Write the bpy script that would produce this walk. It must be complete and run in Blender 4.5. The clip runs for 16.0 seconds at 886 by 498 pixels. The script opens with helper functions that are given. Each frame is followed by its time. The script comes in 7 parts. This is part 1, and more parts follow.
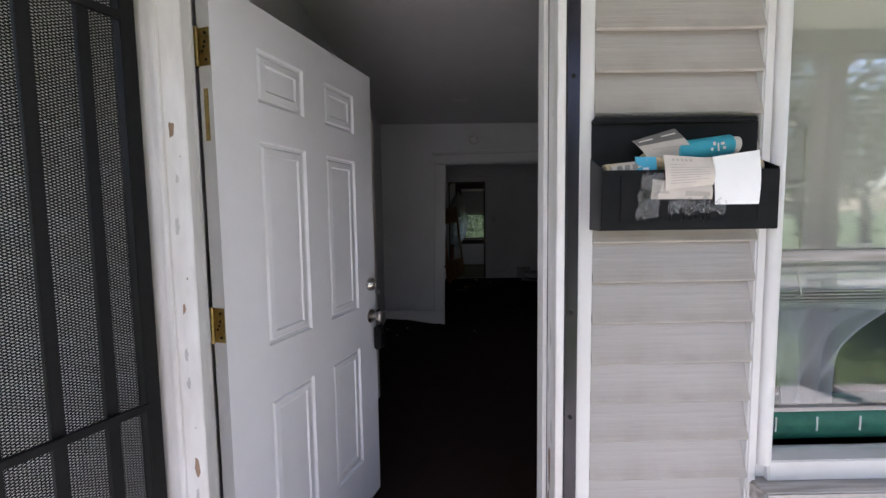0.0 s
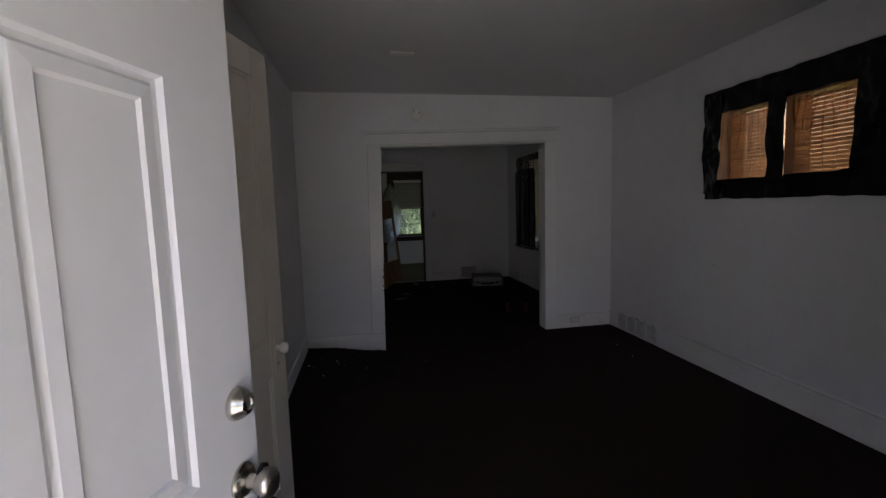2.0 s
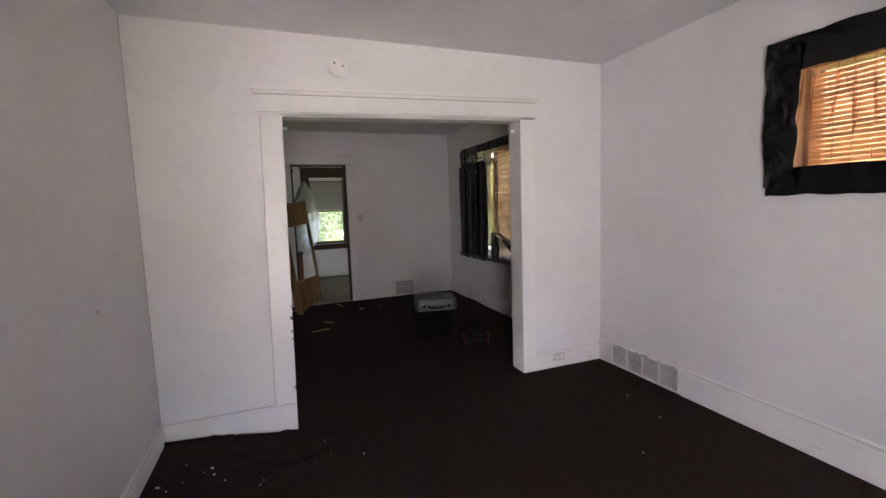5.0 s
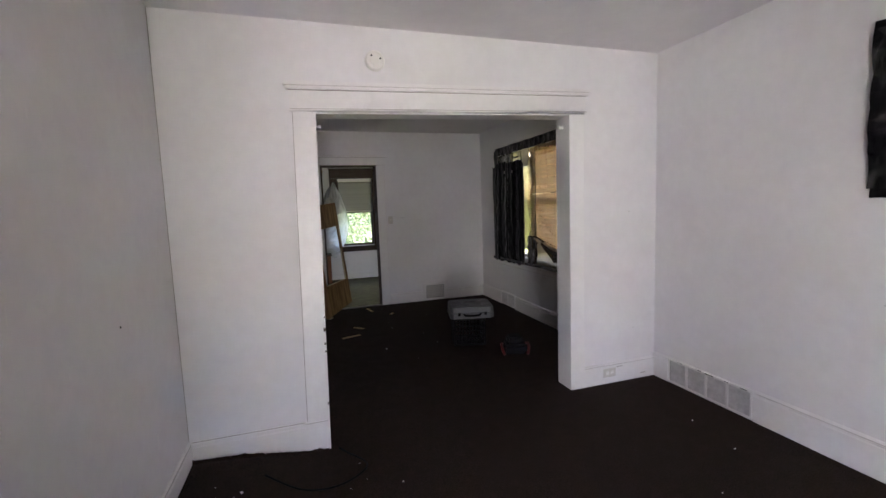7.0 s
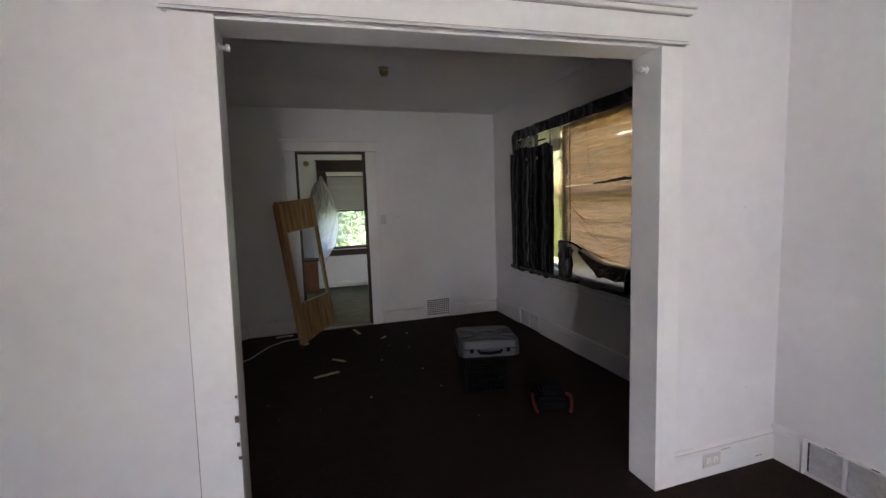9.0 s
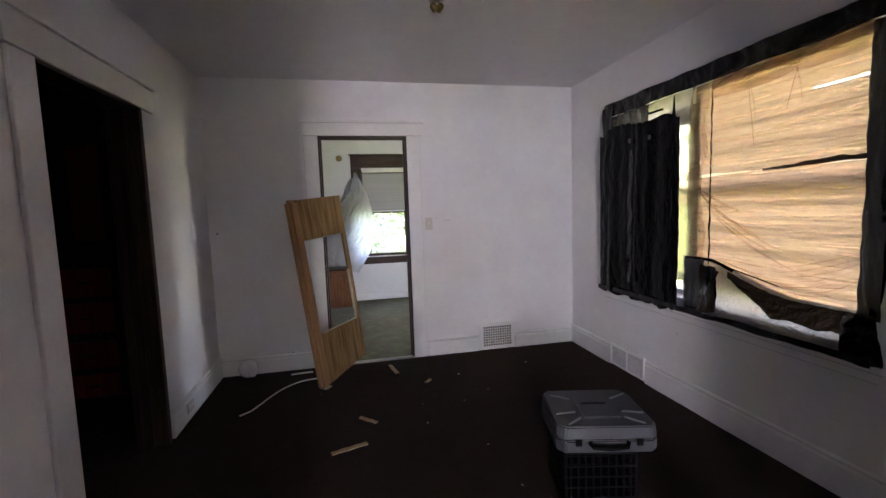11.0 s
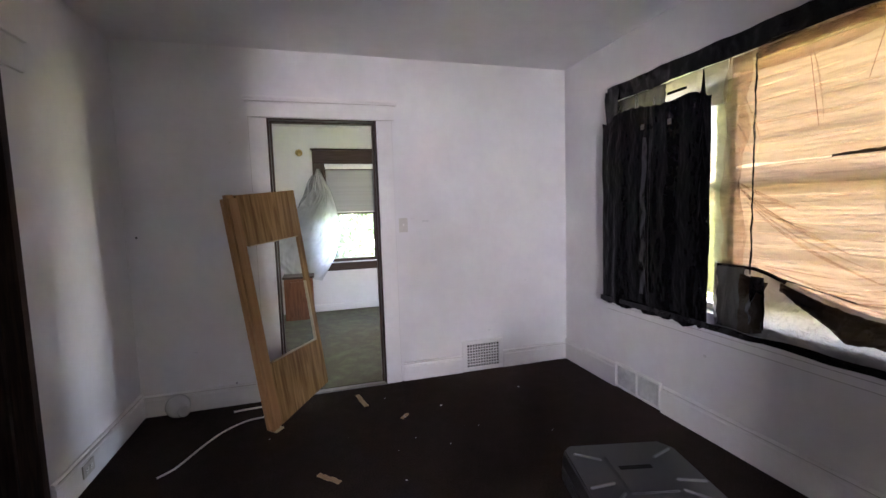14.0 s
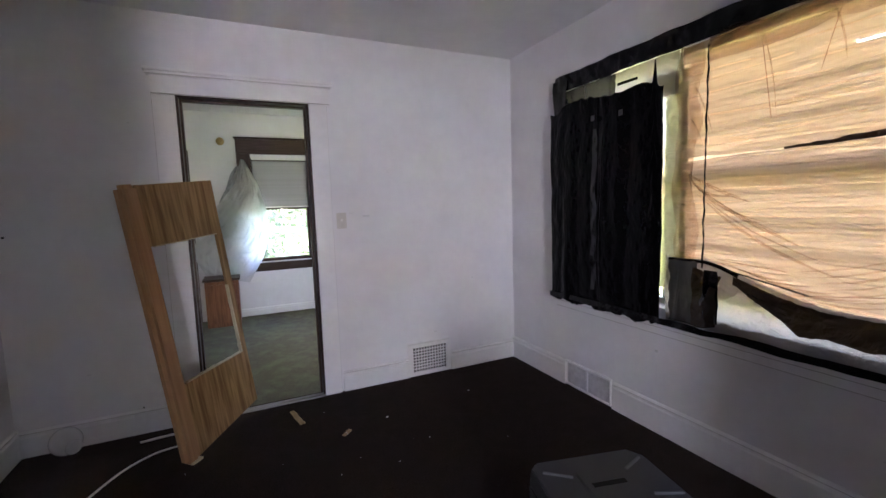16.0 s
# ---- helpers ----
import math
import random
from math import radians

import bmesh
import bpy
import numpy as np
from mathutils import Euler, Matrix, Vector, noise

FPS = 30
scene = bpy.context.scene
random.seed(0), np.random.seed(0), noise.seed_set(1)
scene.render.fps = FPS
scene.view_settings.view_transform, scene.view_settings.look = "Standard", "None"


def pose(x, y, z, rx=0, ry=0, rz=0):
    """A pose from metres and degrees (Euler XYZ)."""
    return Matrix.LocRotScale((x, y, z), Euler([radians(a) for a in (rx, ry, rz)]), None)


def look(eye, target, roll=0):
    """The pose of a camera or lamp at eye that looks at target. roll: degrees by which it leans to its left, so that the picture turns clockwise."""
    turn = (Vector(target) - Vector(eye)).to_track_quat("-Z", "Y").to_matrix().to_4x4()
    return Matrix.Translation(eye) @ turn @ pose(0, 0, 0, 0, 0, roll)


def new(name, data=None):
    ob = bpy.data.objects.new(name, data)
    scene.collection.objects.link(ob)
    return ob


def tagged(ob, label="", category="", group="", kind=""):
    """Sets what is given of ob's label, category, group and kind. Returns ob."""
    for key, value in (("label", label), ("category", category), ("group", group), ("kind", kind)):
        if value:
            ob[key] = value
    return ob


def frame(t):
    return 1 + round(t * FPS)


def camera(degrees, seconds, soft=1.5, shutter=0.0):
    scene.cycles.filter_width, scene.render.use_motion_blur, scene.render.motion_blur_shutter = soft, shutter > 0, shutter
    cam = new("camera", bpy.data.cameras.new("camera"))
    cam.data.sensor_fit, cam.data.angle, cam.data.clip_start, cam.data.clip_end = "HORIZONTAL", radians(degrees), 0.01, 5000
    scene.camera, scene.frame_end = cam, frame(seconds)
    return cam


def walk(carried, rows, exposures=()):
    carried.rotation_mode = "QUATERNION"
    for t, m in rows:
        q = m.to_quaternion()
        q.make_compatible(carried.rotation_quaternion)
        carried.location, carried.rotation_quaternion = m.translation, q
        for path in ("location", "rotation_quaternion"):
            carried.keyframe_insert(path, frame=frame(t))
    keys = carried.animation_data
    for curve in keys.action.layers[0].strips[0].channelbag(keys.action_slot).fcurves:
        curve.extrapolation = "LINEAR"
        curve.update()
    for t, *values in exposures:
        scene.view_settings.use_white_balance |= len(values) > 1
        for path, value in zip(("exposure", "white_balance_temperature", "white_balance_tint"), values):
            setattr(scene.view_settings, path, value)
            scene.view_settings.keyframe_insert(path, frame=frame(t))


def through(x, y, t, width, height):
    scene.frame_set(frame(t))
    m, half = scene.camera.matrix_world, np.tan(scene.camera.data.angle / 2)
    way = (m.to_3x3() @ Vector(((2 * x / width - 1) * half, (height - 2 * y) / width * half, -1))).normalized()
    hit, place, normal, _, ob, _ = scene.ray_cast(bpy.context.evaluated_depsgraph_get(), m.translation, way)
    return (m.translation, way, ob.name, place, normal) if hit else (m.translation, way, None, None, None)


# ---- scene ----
cam = camera(92.3, 16.0)
PATH = [
    (0, (0.044, 0.473, 1.379), (0.064, 2.466, 1.22), -0.8),
    (0.5, (0.048, 0.657, 1.393), (0.063, 2.65, 1.224), -0.9),
    (1, (0.043, 0.986, 1.397), (0.063, 2.978, 1.221), -1.0),
    (1.5, (-0.008, 1.324, 1.418), (0.118, 3.311, 1.228), -1.6),
    (2, (-0.031, 1.655, 1.412), (0.319, 3.614, 1.213), -1.7),
    (2.5, (0.018, 1.996, 1.446), (0.462, 3.938, 1.248), -1.7),
    (3, (0.047, 2.316, 1.482), (0.618, 4.221, 1.273), -1.7),
    (3.2, (0.041, 2.432, 1.504), (0.678, 4.315, 1.291), -1.9),
    (5.3, (0.101, 3.113, 1.388), (0.803, 4.976, 1.186), -2.0),
    (5.5, (0.094, 3.126, 1.374), (0.765, 5.0, 1.178), -2.1),
    (6, (0.091, 3.134, 1.37), (0.715, 5.025, 1.18), -2.2),
    (6.5, (0.083, 3.176, 1.387), (0.689, 5.072, 1.191), -2.1),
    (7, (0.062, 3.343, 1.438), (0.658, 5.242, 1.241), -2.1),
    (7.5, (0.122, 3.56, 1.434), (0.719, 5.457, 1.227), -2.2),
    (8, (0.251, 3.84, 1.428), (0.851, 5.737, 1.219), -2.2),
    (8.5, (0.34, 4.162, 1.417), (0.938, 6.059, 1.203), -2.1),
    (8.7, (0.368, 4.301, 1.407), (0.963, 6.199, 1.201), -2.1),
    (10.8, (0.514, 5.589, 1.393), (0.943, 7.534, 1.21), -1.5),
    (11, (0.529, 5.696, 1.395), (0.941, 7.645, 1.212), -1.9),
    (11.5, (0.578, 5.925, 1.414), (0.905, 7.89, 1.234), -1.8),
    (12, (0.557, 6.135, 1.398), (0.862, 8.103, 1.225), -1.7),
    (12.5, (0.537, 6.267, 1.382), (0.836, 8.237, 1.212), -1.7),
    (13, (0.538, 6.313, 1.373), (0.839, 8.283, 1.209), -1.8),
    (13.5, (0.56, 6.312, 1.371), (0.88, 8.279, 1.206), -1.8),
    (14, (0.587, 6.301, 1.368), (1.143, 8.214, 1.193), -1.8),
    (14.5, (0.603, 6.307, 1.361), (1.36, 8.149, 1.176), -1.8),
    (15, (0.603, 6.313, 1.353), (1.495, 8.092, 1.16), -1.7),
    (15.5, (0.592, 6.366, 1.352), (1.508, 8.132, 1.154), -1.8),
    (16, (0.609, 6.54, 1.356), (1.44, 8.348, 1.153), -1.8),
]
# exposure follows the eye of the camera as it walks from daylight into the dark rooms
walk(cam, [(t, look(eye, target, roll)) for t, eye, target, roll in PATH],
     exposures=[(0.0, 1.75, 6150, 23), (1.4, 1.85, 6200, 23), (2.0, 2.5, 6400, 24), (2.5, 2.9, 7000, 30), (3.0, 3.8, 7500, 31), (4.2, 4.9, 7000, 30), (5.5, 5.05, 6700, 28),
                (7.0, 5.15, 6500, 26), (8.5, 5.05, 6500, 25), (11.0, 6.3, 6250, 31), (13.0, 6.7, 6250, 32), (16.0, 6.35, 6000, 31)])

# ---- plan, in metres ----
XL, XR = -0.69, 2.71            # side walls of the two rooms
YO, YI = 1.49, 1.67             # door frame outside and front wall inside
YF = 1.52                       # face of the siding
YP, YQ = 6.08, 6.23             # partition
YB, YC = 9.65, 9.79             # back wall of the second room
YE = 12.9                       # window wall of the third room
H = 2.555                       # ceilings
DOORW = (-0.555, 0.325)

# ---- world and light ----
world = bpy.data.worlds.new("sky")
scene.world = world
world.use_nodes = True
wn = world.node_tree.nodes
sky = wn.new("ShaderNodeTexSky")
sky.sky_type, sky.sun_disc = "NISHITA", False
sky.sun_elevation, sky.sun_rotation = radians(52), radians(200)
world.node_tree.links.new(sky.outputs[0], wn["Background"].inputs[0])
wn["Background"].inputs[1].default_value = 0.15

sun_data = bpy.data.lights.new("sun", "SUN")
sun_data.energy, sun_data.angle, sun_data.color = 5.0, radians(0.6), (1.0, 0.95, 0.86)
sun = new("sun", sun_data)
sun.matrix_world = look((0, 0, 0), (-math.sin(radians(200)) * math.cos(radians(52)), -math.cos(radians(200)) * math.cos(radians(52)), -math.sin(radians(52))))


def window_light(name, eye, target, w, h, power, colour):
    """Area lamp that stands in for sky light at a window or door."""
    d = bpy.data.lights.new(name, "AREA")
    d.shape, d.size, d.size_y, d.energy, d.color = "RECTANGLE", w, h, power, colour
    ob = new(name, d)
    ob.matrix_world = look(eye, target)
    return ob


door_light = window_light("door_daylight", (-0.1, 1.60, 1.05), (1.8, 6, 1.15), 0.7, 1.9, 0.31, (0.93, 0.96, 1.0))
door_light.data.spread = radians(78)
front_light = window_light("front_window_daylight", (1.58, 1.72, 1.35), (2.2, 6, 1.15), 0.9, 1.2, 0.05, (0.93, 1.0, 0.95))
front_light.data.spread = radians(80)

# unseen lamp outside the back window, added to brighten the back room
window_light("back_window_fill", (1.05, YE + 2.5, 2.55), (0.8, 10.6, -0.1), 1.5, 0.6, 0.9, (1.0, 0.95, 0.86))
# lamp added at an unseen side window to lift the back room's walls
window_light("back_room_side_fill", (3.36, 11.1, 1.45), (0.6, 11.6, 1.2), 1.0, 1.3, 0.10, (1.0, 0.98, 0.92))


# ---- materials ----
def mat(name, col, rough=0.6, metal=0.0, var=0.12, scale=6.0, bump=0.15, bscale=80.0, stain=None, amount=0.3, stretch=(1, 1, 1), spec=0.5, random_tint=0.0, coat=0.0):
    m = bpy.data.materials.new(name)
    m.use_nodes = True
    nt = m.node_tree
    b = nt.nodes["Principled BSDF"]
    geo = nt.nodes.new("ShaderNodeTexCoord")
    mp = nt.nodes.new("ShaderNodeMapping")
    mp.inputs["Scale"].default_value = stretch
    nt.links.new(geo.outputs["Object"], mp.inputs["Vector"])

    def noise_tex(s, detail, rgh=0.6):
        n = nt.nodes.new("ShaderNodeTexNoise")
        n.inputs["Scale"].default_value, n.inputs["Detail"].default_value, n.inputs["Roughness"].default_value = s, detail, rgh
        nt.links.new(mp.outputs[0], n.inputs["Vector"])
        return n

    def ramp(src, a, z, lo, hi):
        r = nt.nodes.new("ShaderNodeMapRange")
        r.inputs["From Min"].default_value, r.inputs["From Max"].default_value = a, z
        r.inputs["To Min"].default_value, r.inputs["To Max"].default_value = lo, hi
        nt.links.new(src, r.inputs["Value"])
        return r.outputs[0]

    fine, broad = noise_tex(scale * 5, 6), noise_tex(scale * 0.35, 4)
    mix = nt.nodes.new("ShaderNodeMix")
    mix.data_type = "RGBA"
    mix.inputs["A"].default_value = (*[c * (1 - var) for c in col], 1)
    mix.inputs["B"].default_value = (*[min(1, c * (1 + var)) for c in col], 1)
    nt.links.new(ramp(fine.outputs["Fac"], 0.3, 0.7, 0, 1), mix.inputs["Factor"])
    out = mix.outputs["Result"]
    if stain:
        mx = nt.nodes.new("ShaderNodeMix")
        mx.data_type = "RGBA"
        mx.inputs["B"].default_value = (*stain, 1)
        nt.links.new(out, mx.inputs["A"])
        nt.links.new(ramp(broad.outputs["Fac"], 0.45, 0.75, 0, amount), mx.inputs["Factor"])
        out = mx.outputs["Result"]
    if random_tint:
        info = nt.nodes.new("ShaderNodeObjectInfo")
        hv = nt.nodes.new("ShaderNodeHueSaturation")
        nt.links.new(out, hv.inputs["Color"])
        nt.links.new(ramp(info.outputs["Random"], 0, 1, 1 - random_tint, 1 + random_tint), hv.inputs["Value"])
        out = hv.outputs[0]
    nt.links.new(out, b.inputs["Base Color"])
    nt.links.new(ramp(broad.outputs["Fac"], 0.3, 0.7, max(0.03, rough * 0.85), min(1, rough * 1.12)), b.inputs["Roughness"])
    b.inputs["Metallic"].default_value = metal
    b.inputs["Specular IOR Level"].default_value = spec
    b.inputs["Coat Weight"].default_value = coat
    if bump:
        bn = nt.nodes.new("ShaderNodeBump")
        bn.inputs["Strength"].default_value, bn.inputs["Distance"].default_value = bump, 0.004
        nt.links.new(noise_tex(bscale, 5).outputs["Fac"], bn.inputs["Height"])
        nt.links.new(bn.outputs[0], b.inputs["Normal"])
    return m


def sheen(nt, least):
    """Gloss that grows towards grazing view, alike for both faces of a thin sheet."""
    lw, pw, mr = nt.nodes.new("ShaderNodeLayerWeight"), nt.nodes.new("ShaderNodeMath"), nt.nodes.new("ShaderNodeMapRange")
    pw.operation = "POWER"
    pw.inputs[1].default_value = 4.0
    nt.links.new(lw.outputs["Facing"], pw.inputs[0]), nt.links.new(pw.outputs[0], mr.inputs[0])
    mr.inputs["To Min"].default_value = least
    return mr.outputs[0]


def film(name, tint, through, scatter, gloss=0.25, bump=0.5, scale=9.0, stretch=(1, 1, 1), face=None, vary=0.0):
    """Thin plastic film or translucent sheet: part clear, part scattering, with a gloss."""
    m = bpy.data.materials.new(name)
    m.use_nodes = True
    nt = m.node_tree
    nt.nodes.remove(nt.nodes["Principled BSDF"])
    tr, tl, df, gl = (nt.nodes.new("ShaderNodeBsdf" + k) for k in ("Transparent", "Translucent", "Diffuse", "Glossy"))
    tr.inputs[0].default_value = (*tint, 1)
    tl.inputs[0].default_value, df.inputs[0].default_value = (*scatter, 1), (*(face or scatter), 1)
    gl.inputs["Roughness"].default_value = 0.22
    m1, m2, m3 = (nt.nodes.new("ShaderNodeMixShader") for _ in range(3))
    co = nt.nodes.new("ShaderNodeTexCoord")
    mp = nt.nodes.new("ShaderNodeMapping")
    mp.inputs["Scale"].default_value = stretch
    nt.links.new(co.outputs["Object"], mp.inputs[0])
    ns = nt.nodes.new("ShaderNodeTexNoise")
    ns.inputs["Scale"].default_value, ns.inputs["Detail"].default_value = scale, 5
    ns.inputs["Distortion"].default_value = 1.2
    nt.links.new(mp.outputs[0], ns.inputs["Vector"])
    bn = nt.nodes.new("ShaderNodeBump")
    bn.inputs["Strength"].default_value, bn.inputs["Distance"].default_value = bump, 0.03
    nt.links.new(ns.outputs["Fac"], bn.inputs["Height"])
    for s in (tl, df, gl):
        nt.links.new(bn.outputs[0], s.inputs["Normal"])
    if vary:
        info, hv, vr = nt.nodes.new("ShaderNodeObjectInfo"), nt.nodes.new("ShaderNodeHueSaturation"), nt.nodes.new("ShaderNodeMapRange")
        vr.inputs["To Min"].default_value, vr.inputs["To Max"].default_value = 1 - vary, 1 + vary
        hv.inputs["Color"].default_value = (*scatter, 1)
        nt.links.new(info.outputs["Random"], vr.inputs[0]), nt.links.new(vr.outputs[0], hv.inputs["Value"]), nt.links.new(hv.outputs[0], tl.inputs[0])
    m1.inputs[0].default_value = 0.3
    nt.links.new(tl.outputs[0], m1.inputs[1]), nt.links.new(df.outputs[0], m1.inputs[2])
    rg = nt.nodes.new("ShaderNodeMapRange")
    rg.inputs["From Min"].default_value, rg.inputs["From Max"].default_value = 0.3, 0.7
    rg.inputs["To Min"].default_value, rg.inputs["To Max"].default_value = max(0, through - min(0.15, through)), min(1, through + min(0.15, through))
    nt.links.new(ns.outputs["Fac"], rg.inputs["Value"]), nt.links.new(rg.outputs[0], m2.inputs[0])
    nt.links.new(m1.outputs[0], m2.inputs[1]), nt.links.new(tr.outputs[0], m2.inputs[2])
    nt.links.new(sheen(nt, 0.02 + 0.1 * gloss), m3.inputs[0])
    nt.links.new(m2.outputs[0], m3.inputs[1]), nt.links.new(gl.outputs[0], m3.inputs[2])
    nt.links.new(m3.outputs[0], nt.nodes["Material Output"].inputs[0])
    return m


def wood(name, light, dark, rough=0.5, rings=9.0, stretch=(1, 1, 0.06), fine=60.0):
    """Wood or wood-print with grain that runs along the short axis of stretch."""
    m = mat(name, light, rough, var=0.08, bump=0.1, spec=0.18)
    nt = m.node_tree
    co = nt.nodes.new("ShaderNodeTexCoord")
    mp = nt.nodes.new("ShaderNodeMapping")
    mp.inputs["Scale"].default_value = stretch
    nt.links.new(co.outputs["Object"], mp.inputs[0])
    n1 = nt.nodes.new("ShaderNodeTexNoise")
    n1.inputs["Scale"].default_value, n1.inputs["Detail"].default_value, n1.inputs["Distortion"].default_value = fine, 6, 0.6
    nt.links.new(mp.outputs[0], n1.inputs["Vector"])
    cr = nt.nodes.new("ShaderNodeValToRGB")
    cr.color_ramp.elements[0].position, cr.color_ramp.elements[1].position = 0.36, 0.62
    cr.color_ramp.elements[0].color, cr.color_ramp.elements[1].color = (*dark, 1), (*light, 1)
    nt.links.new(n1.outputs["Fac"], cr.inputs[0])
    nt.links.new(cr.outputs[0], nt.nodes["Principled BSDF"].inputs["Base Color"])
    return m


def glass(name, tint=(0.97, 0.99, 0.98), shine=0.06):
    m = bpy.data.materials.new(name)
    m.use_nodes = True
    nt = m.node_tree
    nt.nodes.remove(nt.nodes["Principled BSDF"])
    tr, gl, mx = (nt.nodes.new("ShaderNode" + k) for k in ("BsdfTransparent", "BsdfGlossy", "MixShader"))
    tr.inputs[0].default_value = (*tint, 1)
    gl.inputs["Roughness"].default_value = 0.04
    nt.links.new(sheen(nt, shine), mx.inputs[0]), nt.links.new(tr.outputs[0], mx.inputs[1]), nt.links.new(gl.outputs[0], mx.inputs[2])
    nt.links.new(mx.outputs[0], nt.nodes["Material Output"].inputs[0])
    return m


def leafy(name, col):
    m = bpy.data.materials.new(name)
    m.use_nodes = True
    nt = m.node_tree
    b = nt.nodes["Principled BSDF"]
    gi = nt.nodes.new("ShaderNodeNewGeometry")
    hv = nt.nodes.new("ShaderNodeHueSaturation")
    hv.inputs["Color"].default_value = (*col, 1)
    mr = nt.nodes.new("ShaderNodeMapRange")
    mr.inputs["To Min"].default_value, mr.inputs["To Max"].default_value = 0.6, 1.6
    nt.links.new(gi.outputs["Random Per Island"], mr.inputs[0]), nt.links.new(mr.outputs[0], hv.inputs["Value"])
    nt.links.new(hv.outputs[0], b.inputs["Base Color"])
    b.inputs["Roughness"].default_value = 0.5
    tl, mx = nt.nodes.new("ShaderNodeBsdfTranslucent"), nt.nodes.new("ShaderNodeMixShader")
    nt.links.new(hv.outputs[0], tl.inputs[0])
    mx.inputs[0].default_value = 0.2
    nt.links.new(b.outputs[0], mx.inputs[1]), nt.links.new(tl.outputs[0], mx.inputs[2])
    nt.links.new(mx.outputs[0], nt.nodes["Material Output"].inputs[0])
    return m


WALL = mat("wall_paint", (0.76, 0.745, 0.755), 0.5, var=0.025, scale=3, bump=0.22, bscale=38, stain=(0.60, 0.56, 0.52), amount=0.32)
CEIL = mat("ceiling_paint", (0.70, 0.685, 0.69), 0.7, var=0.03, scale=2, bump=0.25, bscale=30, stain=(0.55, 0.52, 0.5), amount=0.25)
TRIM = mat("trim_paint", (0.78, 0.765, 0.76), 0.35, var=0.03, scale=5, bump=0.12, bscale=35, stain=(0.6, 0.56, 0.52), amount=0.25)
PEEL = mat("peeling_paint", (0.66, 0.64, 0.62), 0.45, var=0.08, scale=7, bump=0.6, bscale=28, stain=(0.36, 0.29, 0.24), amount=0.55, stretch=(1, 1, 0.25))
CARPET = mat("brown_carpet", (0.029, 0.0188, 0.0145), 0.95, var=0.75, scale=30, bump=1.0, bscale=300, stain=(0.026, 0.02, 0.016), amount=0.35, spec=0.06)
GREYCARPET = mat("grey_green_carpet", (0.125, 0.112, 0.075), 0.95, var=0.3, scale=25, bump=0.7, bscale=300, stain=(0.19, 0.21, 0.12), amount=0.7, spec=0.1)
DARKWOOD = wood("dark_stained_wood", (0.055, 0.03, 0.022), (0.022, 0.012, 0.009), 0.4)
DARKTRIM = wood("brown_varnished_wood", (0.075, 0.047, 0.034), (0.035, 0.021, 0.015), 0.4)
DARKTRIMLONG = wood("brown_varnished_rail", (0.06, 0.037, 0.027), (0.04, 0.024, 0.017), 0.4, stretch=(0.06, 1, 1))
REDWOOD = wood("dark_red_wood", (0.30, 0.036, 0.023), (0.17, 0.020, 0.013), 0.4)
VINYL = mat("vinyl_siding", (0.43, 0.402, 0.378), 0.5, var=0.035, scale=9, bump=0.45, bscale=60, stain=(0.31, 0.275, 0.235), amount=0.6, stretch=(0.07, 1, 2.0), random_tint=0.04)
# each siding board is browner along its lower half, broken by noise
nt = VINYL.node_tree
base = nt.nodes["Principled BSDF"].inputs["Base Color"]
board_tone = base.links[0].from_socket
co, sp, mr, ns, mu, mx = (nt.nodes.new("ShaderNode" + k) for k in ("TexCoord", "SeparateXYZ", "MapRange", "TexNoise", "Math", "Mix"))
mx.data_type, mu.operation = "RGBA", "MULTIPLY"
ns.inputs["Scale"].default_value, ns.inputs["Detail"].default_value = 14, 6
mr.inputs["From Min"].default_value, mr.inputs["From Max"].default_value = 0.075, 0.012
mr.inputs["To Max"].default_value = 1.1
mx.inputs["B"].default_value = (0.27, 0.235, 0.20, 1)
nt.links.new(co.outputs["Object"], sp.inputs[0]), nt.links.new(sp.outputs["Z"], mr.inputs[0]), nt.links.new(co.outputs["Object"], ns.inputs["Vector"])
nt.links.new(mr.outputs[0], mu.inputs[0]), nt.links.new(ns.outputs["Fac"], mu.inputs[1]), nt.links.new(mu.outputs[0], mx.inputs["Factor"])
nt.links.new(board_tone, mx.inputs["A"]), nt.links.new(mx.outputs["Result"], base)
VTRIM = mat("vinyl_trim", (0.60, 0.585, 0.57), 0.4, var=0.03, bump=0.08, stain=(0.5, 0.46, 0.4), amount=0.35, stretch=(1, 1, 0.3))
STEELDOOR = mat("white_door_paint", (0.82, 0.815, 0.84), 0.42, var=0.015, scale=4, bump=0.05, stain=(0.63, 0.61, 0.6), amount=0.2)
OLDDOOR = mat("old_cream_paint", (0.75, 0.69, 0.62), 0.4, var=0.03, scale=4, bump=0.18, bscale=25, stain=(0.5, 0.43, 0.36), amount=0.3)
BRASS = mat("brass", (0.42, 0.31, 0.12), 0.38, 1.0, var=0.25, scale=20, bump=0.1, stain=(0.22, 0.15, 0.07), amount=0.6)
NICKEL = mat("satin_nickel", (0.5, 0.47, 0.42), 0.28, 1.0, var=0.08, bump=0.03)
BLACKMETAL = mat("black_painted_steel", (0.008, 0.0078, 0.008), 0.5, 0.0, var=0.2, scale=12, bump=0.1, stain=(0.02, 0.017, 0.015), amount=0.4, spec=0.13)
MAILBLACK = mat("mailbox_black", (0.012, 0.012, 0.013), 0.30, 0.0, var=0.2, bump=0.05, bscale=30, stain=(0.022, 0.022, 0.024), amount=0.5, spec=0.13)
